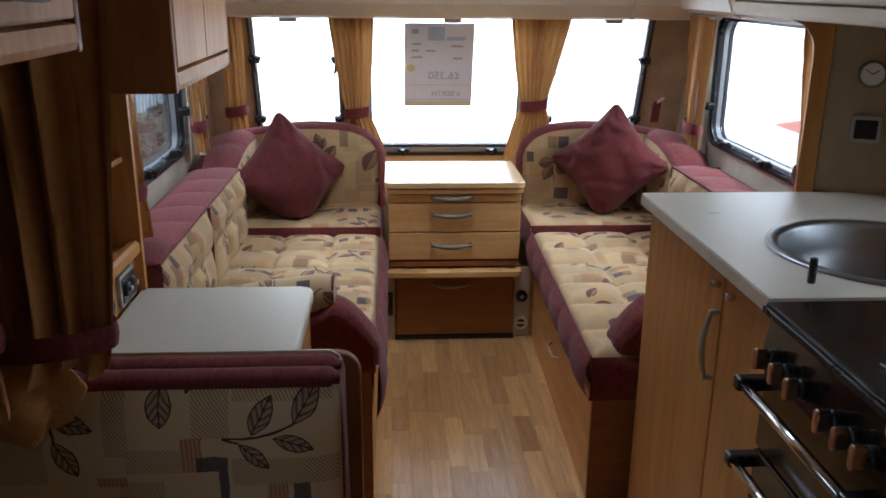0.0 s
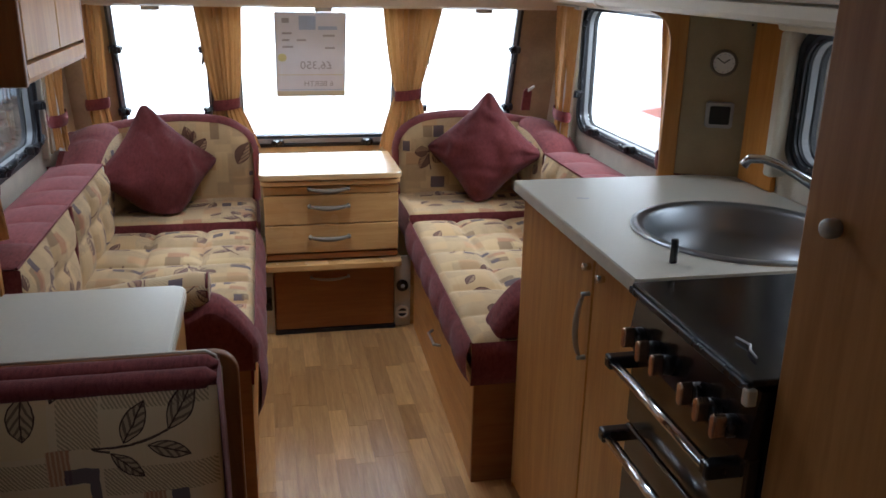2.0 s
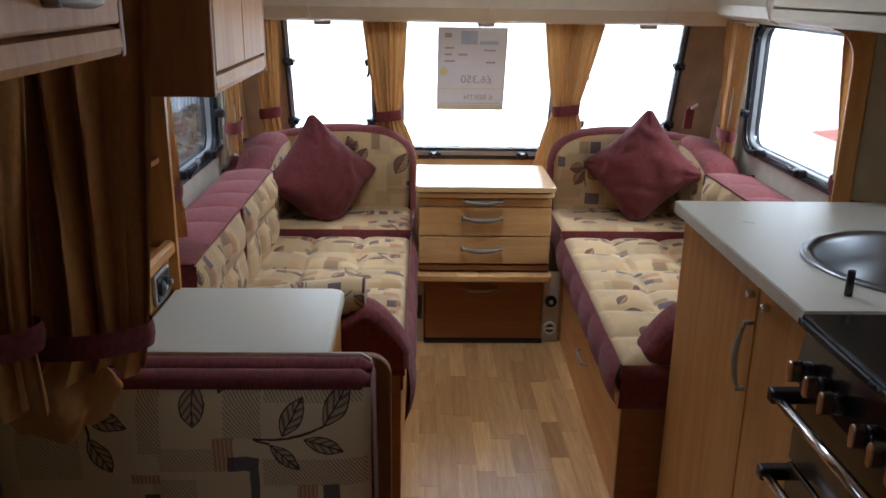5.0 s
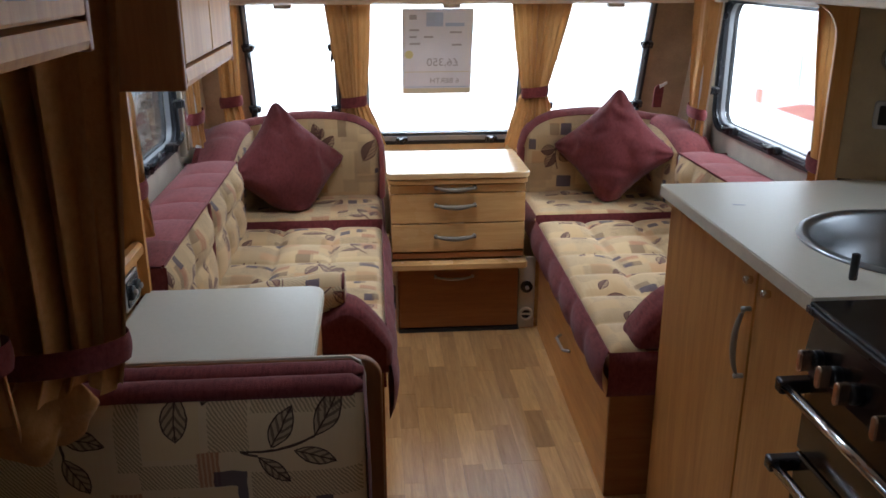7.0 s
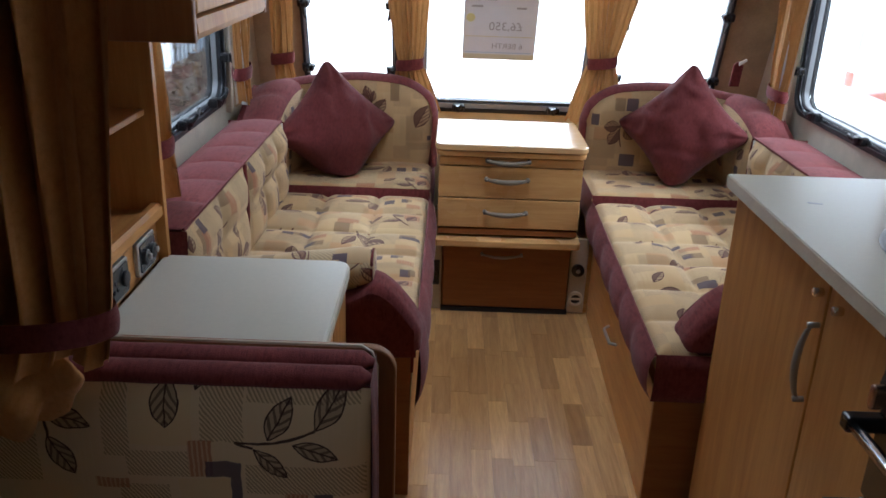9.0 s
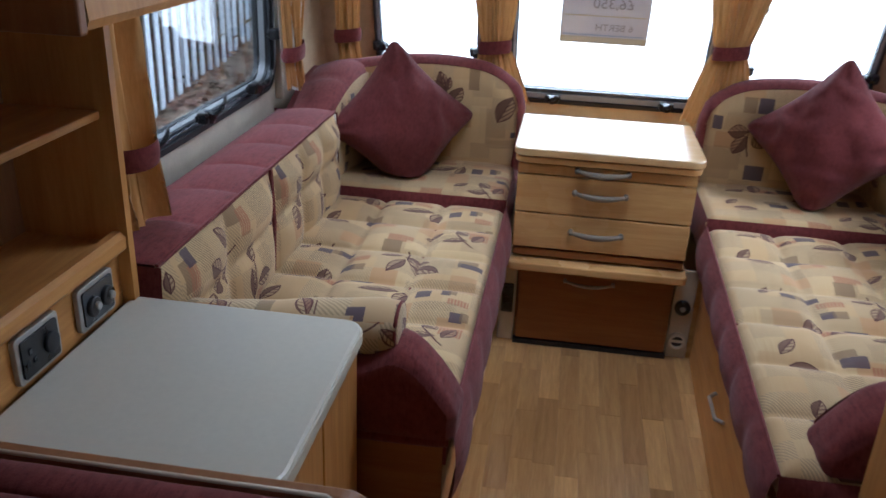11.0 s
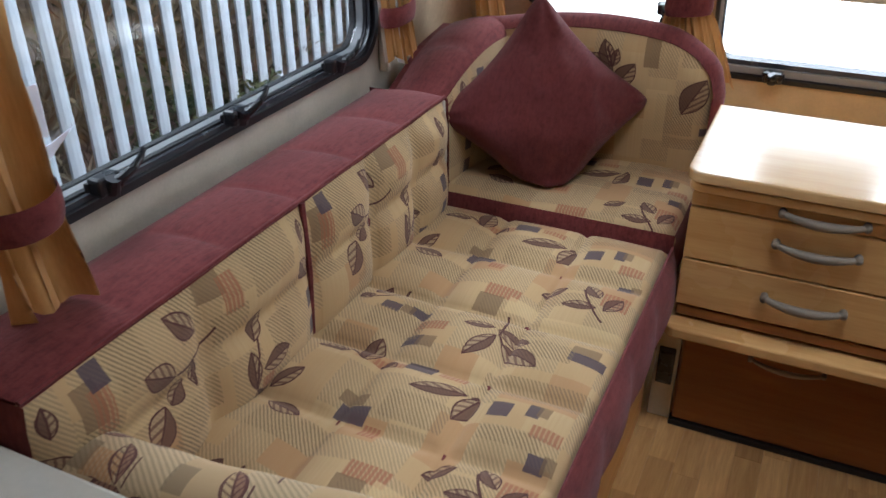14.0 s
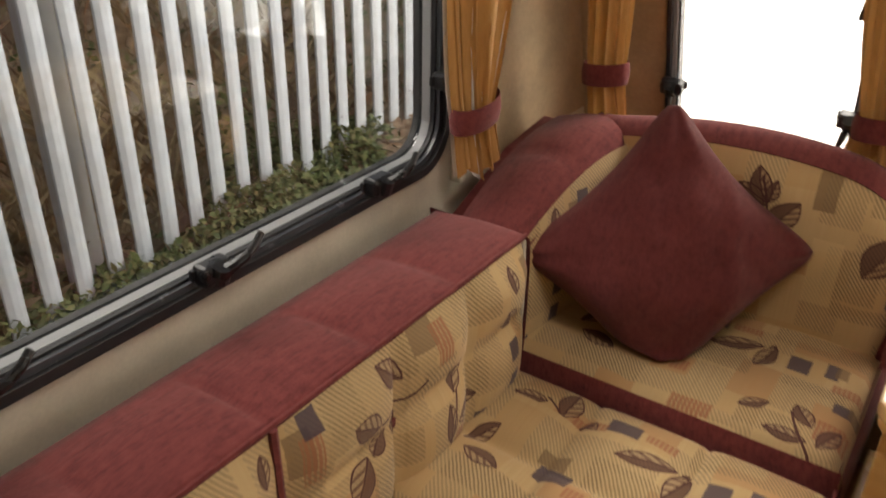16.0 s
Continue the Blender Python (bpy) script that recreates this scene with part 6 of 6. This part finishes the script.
# ---------------------------------------------------------------- curtains
def curtain(base, axis, out, top, tie, bot, z_top, z_tie, z_bot, label, folds=7, depth=0.022, lean=0.0, lining=False, seed=0.0, cloth=None):
    """A gathered curtain with a tieback. top, tie, bot: (middle, width) along axis at the three heights; base: the fixed coordinate."""
    def place(p, o, z):
        b = base + lean * (z_top - z)
        return (p, b + out * o, z) if axis == "x" else (b + out * o, p, z)

    def blend(z):
        if z >= z_tie:
            t = (z - z_tie) / (z_top - z_tie)
            k = t ** 0.75
            return tie[0] + (top[0] - tie[0]) * t, tie[1] + (top[1] - tie[1]) * k
        t = (z_tie - z) / max(1e-6, z_tie - z_bot)
        k = t ** 0.7
        return tie[0] + (bot[0] - tie[0]) * t, tie[1] + (bot[1] - tie[1]) * k

    def f(u, v, side=0.0):
        z = z_bot + (z_top - z_bot) * v
        c, w = blend(z)
        pinch = w / max(top[1], 0.01)
        ph = u * folds * 2 * math.pi + 0.9 * math.sin(3.1 * v + u * 5 + seed)
        d = depth * (0.65 + 0.5 * math.sin(u * 11 + seed)) * (math.sin(ph) + 0.35 * math.sin(2.3 * ph + 4 * v))
        bulge = 0.018 * math.sin(math.pi * u)
        sag = 0.012 * math.sin(ph * 0.5) * (1 if z < z_tie else 0.0) * (z_tie - z) / max(0.01, z_tie - z_bot)
        return place(c + (u - 0.5) * w + 0.004 * math.sin(2 * ph), d + bulge + depth * 1.2 + side, z + sag)
    kind = "curtain"
    cen = place(tie[0], 0.0, z_bot)
    e = thing(kind, cen, label, "curtain", "gold curtains")
    bm = surf(f, folds * 12, 36)
    bmesh.ops.recalc_face_normals(bm, faces=bm.faces)
    part("cloth", bm, cloth or CURTAIN, e, "", True)
    if lining:
        bm = surf(lambda u, v: f(u, v, -0.008), folds * 6, 20)
        part("lining", bm, LINING, e, "white lining", True)
    # tieback band
    c, w = tie

    def band(u, v):
        a = 2 * math.pi * u
        r = 0.5 * w + 0.010
        zz = z_tie - 0.022 + 0.044 * v + 0.006 * math.cos(a)
        bul = 0.003 * math.sin(math.pi * v)
        return place(c + (r + bul) * math.cos(a), depth * 1.2 + 0.006 + (depth * 1.5 + 0.012 + bul) * math.sin(a), zz)
    bm = surf(band, 32, 6, True)
    bmesh.ops.recalc_face_normals(bm, faces=bm.faces)
    part("tieback", bm, BURGUNDY, e, "burgundy cloth tieback", True)
    part("heading_tape", boxm(*(lambda p, q: (min(p[0], q[0]), max(p[0], q[0]), min(p[1], q[1]), max(p[1], q[1]), z_top - 0.008, z_top + 0.004))(
        place(top[0] - top[1] / 2, 0.0, z_top), place(top[0] + top[1] / 2, 0.03, z_top))), CREAM, e, "cream heading rail")
    return e


FB = 4.085  # plane of the front curtains at the top
curtain(FB - 0.035, "x", -1, (-0.905, 0.10), (-0.905, 0.070), (-0.893, 0.085), 1.262, 0.862, 0.755, "gold curtain at the front corner, tied back", 4, 0.012, 0.09, seed=1.0)
curtain(FB, "x", -1, (-0.418, 0.19), (-0.408, 0.086), (-0.385, 0.21), 1.262, 0.850, 0.66, "gold curtain between front windows, tied back", 7, 0.014, 0.09, seed=2.0)
curtain(FB, "x", -1, (0.372, 0.26), (0.352, 0.092), (0.335, 0.22), 1.262, 0.882, 0.64, "gold curtain between front windows, tied back", 8, 0.015, 0.09, seed=3.0)
curtain(-1.005, "y", 1, (3.745, 0.24), (3.725, 0.095), (3.755, 0.12), 1.262, 0.862, 0.752, "gold curtain at the side window's front end", 5, 0.013, 0.0, True, 4.0)
curtain(1.0, "y", -1, (3.87, 0.27), (3.885, 0.12), (3.895, 0.135), 1.262, 0.825, 0.735, "gold curtain at the side window's front end", 5, 0.013, 0.0, True, 5.0)
curtain(-0.99, "y", 1, (2.610, 0.20), (2.650, 0.088), (2.672, 0.115), 1.262, 0.862, 0.712, "gold curtain hanging beside the shelf unit", 3, 0.030, 0.0, False, 6.0)
curtain(1.035, "y", -1, (2.985, 0.20), (2.935, 0.11), (2.935, 0.13), 1.272, 0.82, 0.70, "gold curtain beside the slim partition", 5, 0.018, 0.0, False, 7.0)
curtain(1.885, "x", -1, (-0.862, 0.40), (-0.850, 0.235), (-0.875, 0.26), 1.62, 0.803, 0.735, "dark gold divider curtain gathered against the wall", 6, 0.034, 0.0, False, 8.0, HEAVY_CURTAIN)
e = bpy.data.objects["curtain.007"]
curtain(1.72, "x", -1, (-0.880, 0.12), (-0.893, 0.085), (-0.895, 0.105), 1.28, 0.858, 0.742, "dark gold dinette curtain tied back under the locker", 3, 0.020, 0.0, False, 9.0, HEAVY_CURTAIN)


def bunch(u, v):
    # crumpled hem pushed together over the bench back
    a = 2 * math.pi * u
    r = (0.030 + 0.062 * math.sin(math.pi * (0.12 + 0.80 * v))) * (1 + 0.20 * math.sin(5 * a + 5 * v) + 0.16 * noise.noise((2.2 * math.cos(a), 2.2 * math.sin(a), 5 * v)))
    return (-0.925 + 0.03 * v + r * 1.1 * math.cos(a), 1.862 - 0.008 * v + 0.5 * r * math.sin(a), 0.605 + 0.165 * v + 0.012 * math.sin(3 * a + 2))


bm = surf(bunch, 48, 26, True)
bmesh.ops.recalc_face_normals(bm, faces=bm.faces)
part("crumpled_hem", bm, HEAVY_CURTAIN, e, "crumpled hem", True)

# loose tieback strap on the right front corner
e = thing("tieback_strap", (0.90, 4.16, 0.86), "loose burgundy tieback strap with white tip", "strap")
part("strap", prism([(0.878, 0.80), (0.918, 0.80), (0.925, 0.885), (0.900, 0.90), (0.885, 0.885)], "y", 4.14, 4.152, 0.003), BURGUNDY, e)
part("tip", prism([(0.904, 0.884), (0.935, 0.904), (0.930, 0.912), (0.902, 0.896)], "y", 4.132, 4.139), LINING, e, "white tip")


# ---------------------------------------------------------------- outside
def ground_material():
    g = Nodes("yard_earth")
    v = g.coords("Object")
    a, b = g.noise(v, 1.4, 5), g.noise(v, 26, 5, 0.65)
    col = g.ramp(g.m("ADD", g.m("MULTIPLY", a, 0.55), g.m("MULTIPLY", b, 0.45)), (0.3, (0.10, 0.085, 0.06)), (0.5, (0.24, 0.19, 0.15)), (0.72, (0.36, 0.31, 0.27)))
    g.bump(b, 0.6, 0.02)
    return g.done(col, 0.95)


YARD = -0.48
bm = bmesh.new()
R = 400
for p in ((-R, -R), (R, -R), (R, R), (-R, R)):
    bm.verts.new((*p, YARD))
bm.faces.new(bm.verts)
setting("ground", bm, ground_material(), "bare stony yard ground around the caravan", "ground")

# emissive boards stand for the white view, front and right-hand side; they light the room
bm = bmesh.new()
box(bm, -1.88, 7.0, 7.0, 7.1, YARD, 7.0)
setting("backdrop_front", bm, BACKDROP_GLOW, "glowing white backdrop board seen through the front windows", "backdrop")
setting("backdrop_right", boxm(7.0, 7.1, -3.0, 7.1, YARD, 7.0), BACKDROP_GLOW, "glowing white backdrop board seen through the side window", "backdrop")

# a parked white caravan with a red stripe, far off to the right
WHITE_BODY = plain("white_caravan_body", (0.80, 0.80, 0.79), 0.4, var=0.03)
RED = plain("faded_red_stripe", (0.55, 0.16, 0.10), 0.5, var=0.1)
e = thing("parked_caravan", (3.4, 6.2, YARD), "white parked caravan with a faded red stripe", "caravan")
part("body", boxm(2.6, 4.2, 5.5, 6.95, YARD + 0.30, 1.45, 0.10, 4), WHITE_BODY, e)
part("stripe", boxm(2.593, 2.61, 5.65, 6.85, 0.395, 0.495, 0.003), RED, e, "faded red stripe")
part("grey_window", boxm(2.589, 2.61, 6.2, 6.75, 0.57, 0.80, 0.006), ZINC, e, "grey window")
for y in (5.9, 6.5):
    part("wheel", disc((2.82, y, YARD + 0.28), "x", 0.28, 0.18, 28, 0.03), BLACK, e, "", True)

# palisade fence
FX, PITCH = -2.72, 0.127
e = thing("palisade_fence", (FX, 5, YARD), "pale galvanised palisade fence with many upright bars", "fence")
bar = prism([(0.0, -0.031), (0.012, -0.031), (0.020, -0.011), (0.020, 0.011), (0.012, 0.031), (0.0, 0.031), (0.008, 0.010), (0.008, -0.010)], "z", YARD + 0.05, 1.75)
bar_mesh = bpy.data.meshes.new("bar")
bar.to_mesh(bar_mesh)
bar.free()
bar_mesh.materials.append(ZINC)
rng = random.Random(4)
for i in range(120):
    ob = new("bar", bar_mesh)
    ob.parent = e
    ob.matrix_parent_inverse = Matrix.Translation(e.location).inverted()
    ob.location = (FX + rng.uniform(-0.004, 0.004), -1.0 + 0.02 + i * PITCH, rng.uniform(-0.03, 0.03))
    ob.rotation_euler = (radians(rng.uniform(-0.5, 0.5)), 0, radians(rng.uniform(-3, 3)))
for z in (-0.36, 1.35):
    part("rail", boxm(FX - 0.05, FX - 0.004, -1.2, 14.4, z - 0.025, z + 0.025, 0.004), ZINC_DARK, e, "fence rail")
for y in (-1.4, 1.32, 4.04, 6.76, 9.48, 12.2):
    part("post", boxm(FX - 0.11, FX - 0.055, y - 0.06, y + 0.06, YARD, 1.7, 0.004), ZINC_DARK, e, "dark steel post")


def stuff(name, faces, material, label, category):
    """Many small blades or leaves in one object."""
    vs, fs = [], []
    for quad in faces:
        k = len(vs)
        vs += quad
        fs.append(tuple(range(k, k + len(quad))))
    me = bpy.data.meshes.new(name)
    me.from_pydata(vs, [], fs)
    me.materials.append(material)
    return tagged(new(name, me), label, category, kind="stuff")


def leaf_material(name, *colours):
    g = Nodes(name)
    geo = g.t.nodes.new("ShaderNodeNewGeometry")
    n = len(colours)
    col = g.ramp(geo.outputs["Random Per Island"], *[(i / max(1, n - 1), c) for i, c in enumerate(colours)])
    n2 = g.noise(g.coords("Object"), 60, 2)
    col = g.mix(g.m("MULTIPLY", n2, 0.4), col, (0.04, 0.04, 0.02))
    return g.done(col, 0.75)


GREENERY = leaf_material("weed_leaves", (0.035, 0.06, 0.018), (0.07, 0.11, 0.03), (0.11, 0.14, 0.05), (0.16, 0.16, 0.06))
DRY = leaf_material("dry_grass", (0.30, 0.23, 0.13), (0.22, 0.16, 0.10), (0.40, 0.34, 0.22), (0.15, 0.11, 0.07), (0.28, 0.15, 0.08))
LITTER = leaf_material("fallen_leaves", (0.20, 0.115, 0.07), (0.34, 0.22, 0.15), (0.46, 0.36, 0.27), (0.26, 0.15, 0.11), (0.14, 0.09, 0.06))


def bank_z(x, y):
    """The overgrown bank: a low verge before the fence, rising behind it."""
    t = max(0.0, min(1.0, (-1.75 - x) / 0.9))
    back = max(0.0, (FX - 0.1 - x))
    return YARD + 0.02 + t * (0.10 + max(0.0, min(0.5, (y - 4.2) * 0.14))) + back * 0.55 + 0.06 * noise.noise((x * 2.1, y * 2.1, 0.3)) + 0.03 * noise.noise((x * 7, y * 7, 2))


bm = surf(lambda u, v: (-1.7 - 6.0 * u, -2 + 17 * v, bank_z(-1.7 - 6.0 * u, -2 + 17 * v) - (0.08 if u == 0 else 0)), 60, 140)
bmesh.ops.recalc_face_normals(bm, faces=bm.faces)
g = Nodes("bank_earth")
gn = g.noise(g.coords("Object"), 14, 6, 0.7)
gcol = g.ramp(gn, (0.3, (0.09, 0.07, 0.05)), (0.5, (0.20, 0.15, 0.105)), (0.7, (0.32, 0.26, 0.20)))
g.bump(gn, 0.8, 0.03)
setting("bank", bm, g.done(gcol, 0.95), "overgrown earth bank behind the fence", "ground", True)

rng = random.Random(11)
green, dry = [], []
for i in range(34000):
    y = rng.uniform(0.5, 12.0)
    x = -1.8 - abs(rng.gauss(0.0, 1.0)) * 1.5
    if y > 4.6 and x > -2.75:
        continue
    if x < -6.5:
        continue
    z = bank_z(x, y)
    clump = noise.noise((x * 1.7, y * 1.7, 7.0))
    if clump + rng.uniform(-0.3, 0.3) > 0.02:
        r = rng.uniform(0.012, 0.035)
        c = Vector((x, y, z + rng.uniform(0.0, 0.17) * (0.5 + max(0, clump) * 1.8)))
        d = Vector((rng.uniform(-1, 1), rng.uniform(-1, 1), rng.uniform(-0.2, 0.9))).normalized()
        sd = d.cross(Vector((rng.uniform(-1, 1), rng.uniform(-1, 1), 1))).normalized()
        green.append([tuple(c - d * r), tuple(c + sd * r * 0.5), tuple(c + d * r), tuple(c - sd * r * 0.5)])
    elif x < FX - 0.1 or rng.random() < 0.05:
        h = rng.uniform(0.04, 0.22)
        a = rng.uniform(0, 6.283)
        lean_ = rng.uniform(0.2, 1.4)
        c = Vector((x, y, z - 0.01))
        w = Vector((math.sin(a), -math.cos(a), 0)) * rng.uniform(0.001, 0.0035)
        tip = c + Vector((math.cos(a) * h * lean_, math.sin(a) * h * lean_, h))
        mid = c.lerp(tip, 0.5) + Vector((0, 0, h * 0.18))
        dry.append([tuple(c - w), tuple(c + w), tuple(mid + w * 0.8), tuple(tip), tuple(mid - w * 0.8)])
for i in range(26000):
    # low bushes at the foot of the fence
    y = 3.4 + 2.2 * rng.random()
    x = rng.uniform(-2.9, -2.05 - 0.12 * max(0.0, y - 5.0))
    lump = noise.noise((x * 2.6, y * 1.6, 3.0)) + 0.5 * noise.noise((x * 6, y * 5, 9.0))
    top = 0.10 + 0.22 * max(0.0, lump + 0.25) - 0.25 * max(0.0, x + 2.4)
    if lump < -0.32:
        continue
    c = Vector((x, y, bank_z(x, y) + top * rng.random() ** 0.6))
    r = rng.uniform(0.008, 0.026)
    d = Vector((rng.uniform(-1, 1), rng.uniform(-1, 1), rng.uniform(-0.2, 0.9))).normalized()
    sd = d.cross(Vector((rng.uniform(-1, 1), rng.uniform(-1, 1), 1))).normalized()
    green.append([tuple(c - d * r), tuple(c + sd * r * 0.5), tuple(c + d * r), tuple(c - sd * r * 0.5)])
stuff("weeds", green, GREENERY, "low green bushes, weeds and ivy along the fence", "weeds")
litter = []
for i in range(15000):
    y = rng.uniform(3.6, 12.0)
    x = rng.uniform(-2.75, -1.25)
    if noise.noise((x * 2.2, y * 1.3, 5.0)) + rng.uniform(-0.5, 0.5) < -0.25 or (y < 4.6 and x < -2.2):
        continue
    c = Vector((x, y, (bank_z(x, y) if x < -1.75 else max(bank_z(-1.75, y), YARD)) + rng.uniform(0.0, 0.035)))
    r = rng.uniform(0.015, 0.042)
    d = Vector((rng.uniform(-1, 1), rng.uniform(-1, 1), rng.uniform(-0.3, 0.3))).normalized()
    sd = d.cross(Vector((rng.uniform(-0.4, 0.4), rng.uniform(-0.4, 0.4), 1))).normalized()
    litter.append([tuple(c - d * r), tuple(c + sd * r * 0.6 + d * r * 0.2), tuple(c + d * r), tuple(c - sd * r * 0.6)])
stuff("leaf_litter", litter, LITTER, "fallen brown leaves scattered on the verge", "leaves")
stuff("dry_grass", dry, DRY, "dry straw-coloured grass stalks on the bank", "grass")

# ---------------------------------------------------------------- floor strips, last
floor_ob = bpy.data.objects["floor"]
rng = random.Random(21)
strip_meshes = []
for L in (0.22, 0.30, 0.38):
    bm = boxm(-0.0289, 0.0289, 0, L - 0.0003, -0.0035, 0.0, 0.0003, 1)
    me = bpy.data.meshes.new("floor_strip")
    bm.to_mesh(me)
    bm.free()
    me.materials.append(PLANK)
    strip_meshes.append((L, me))
for c in range(14):
    x = -0.385 + c * 0.0580 + 0.03
    y = 0.2 - rng.uniform(0, 0.3)
    while y < 3.70:
        L, me = rng.choice(strip_meshes)
        ob = new("floor_strip", me)
        ob.parent = floor_ob
        ob.location = (x, y, rng.uniform(0.0, 0.0004))
        y += L
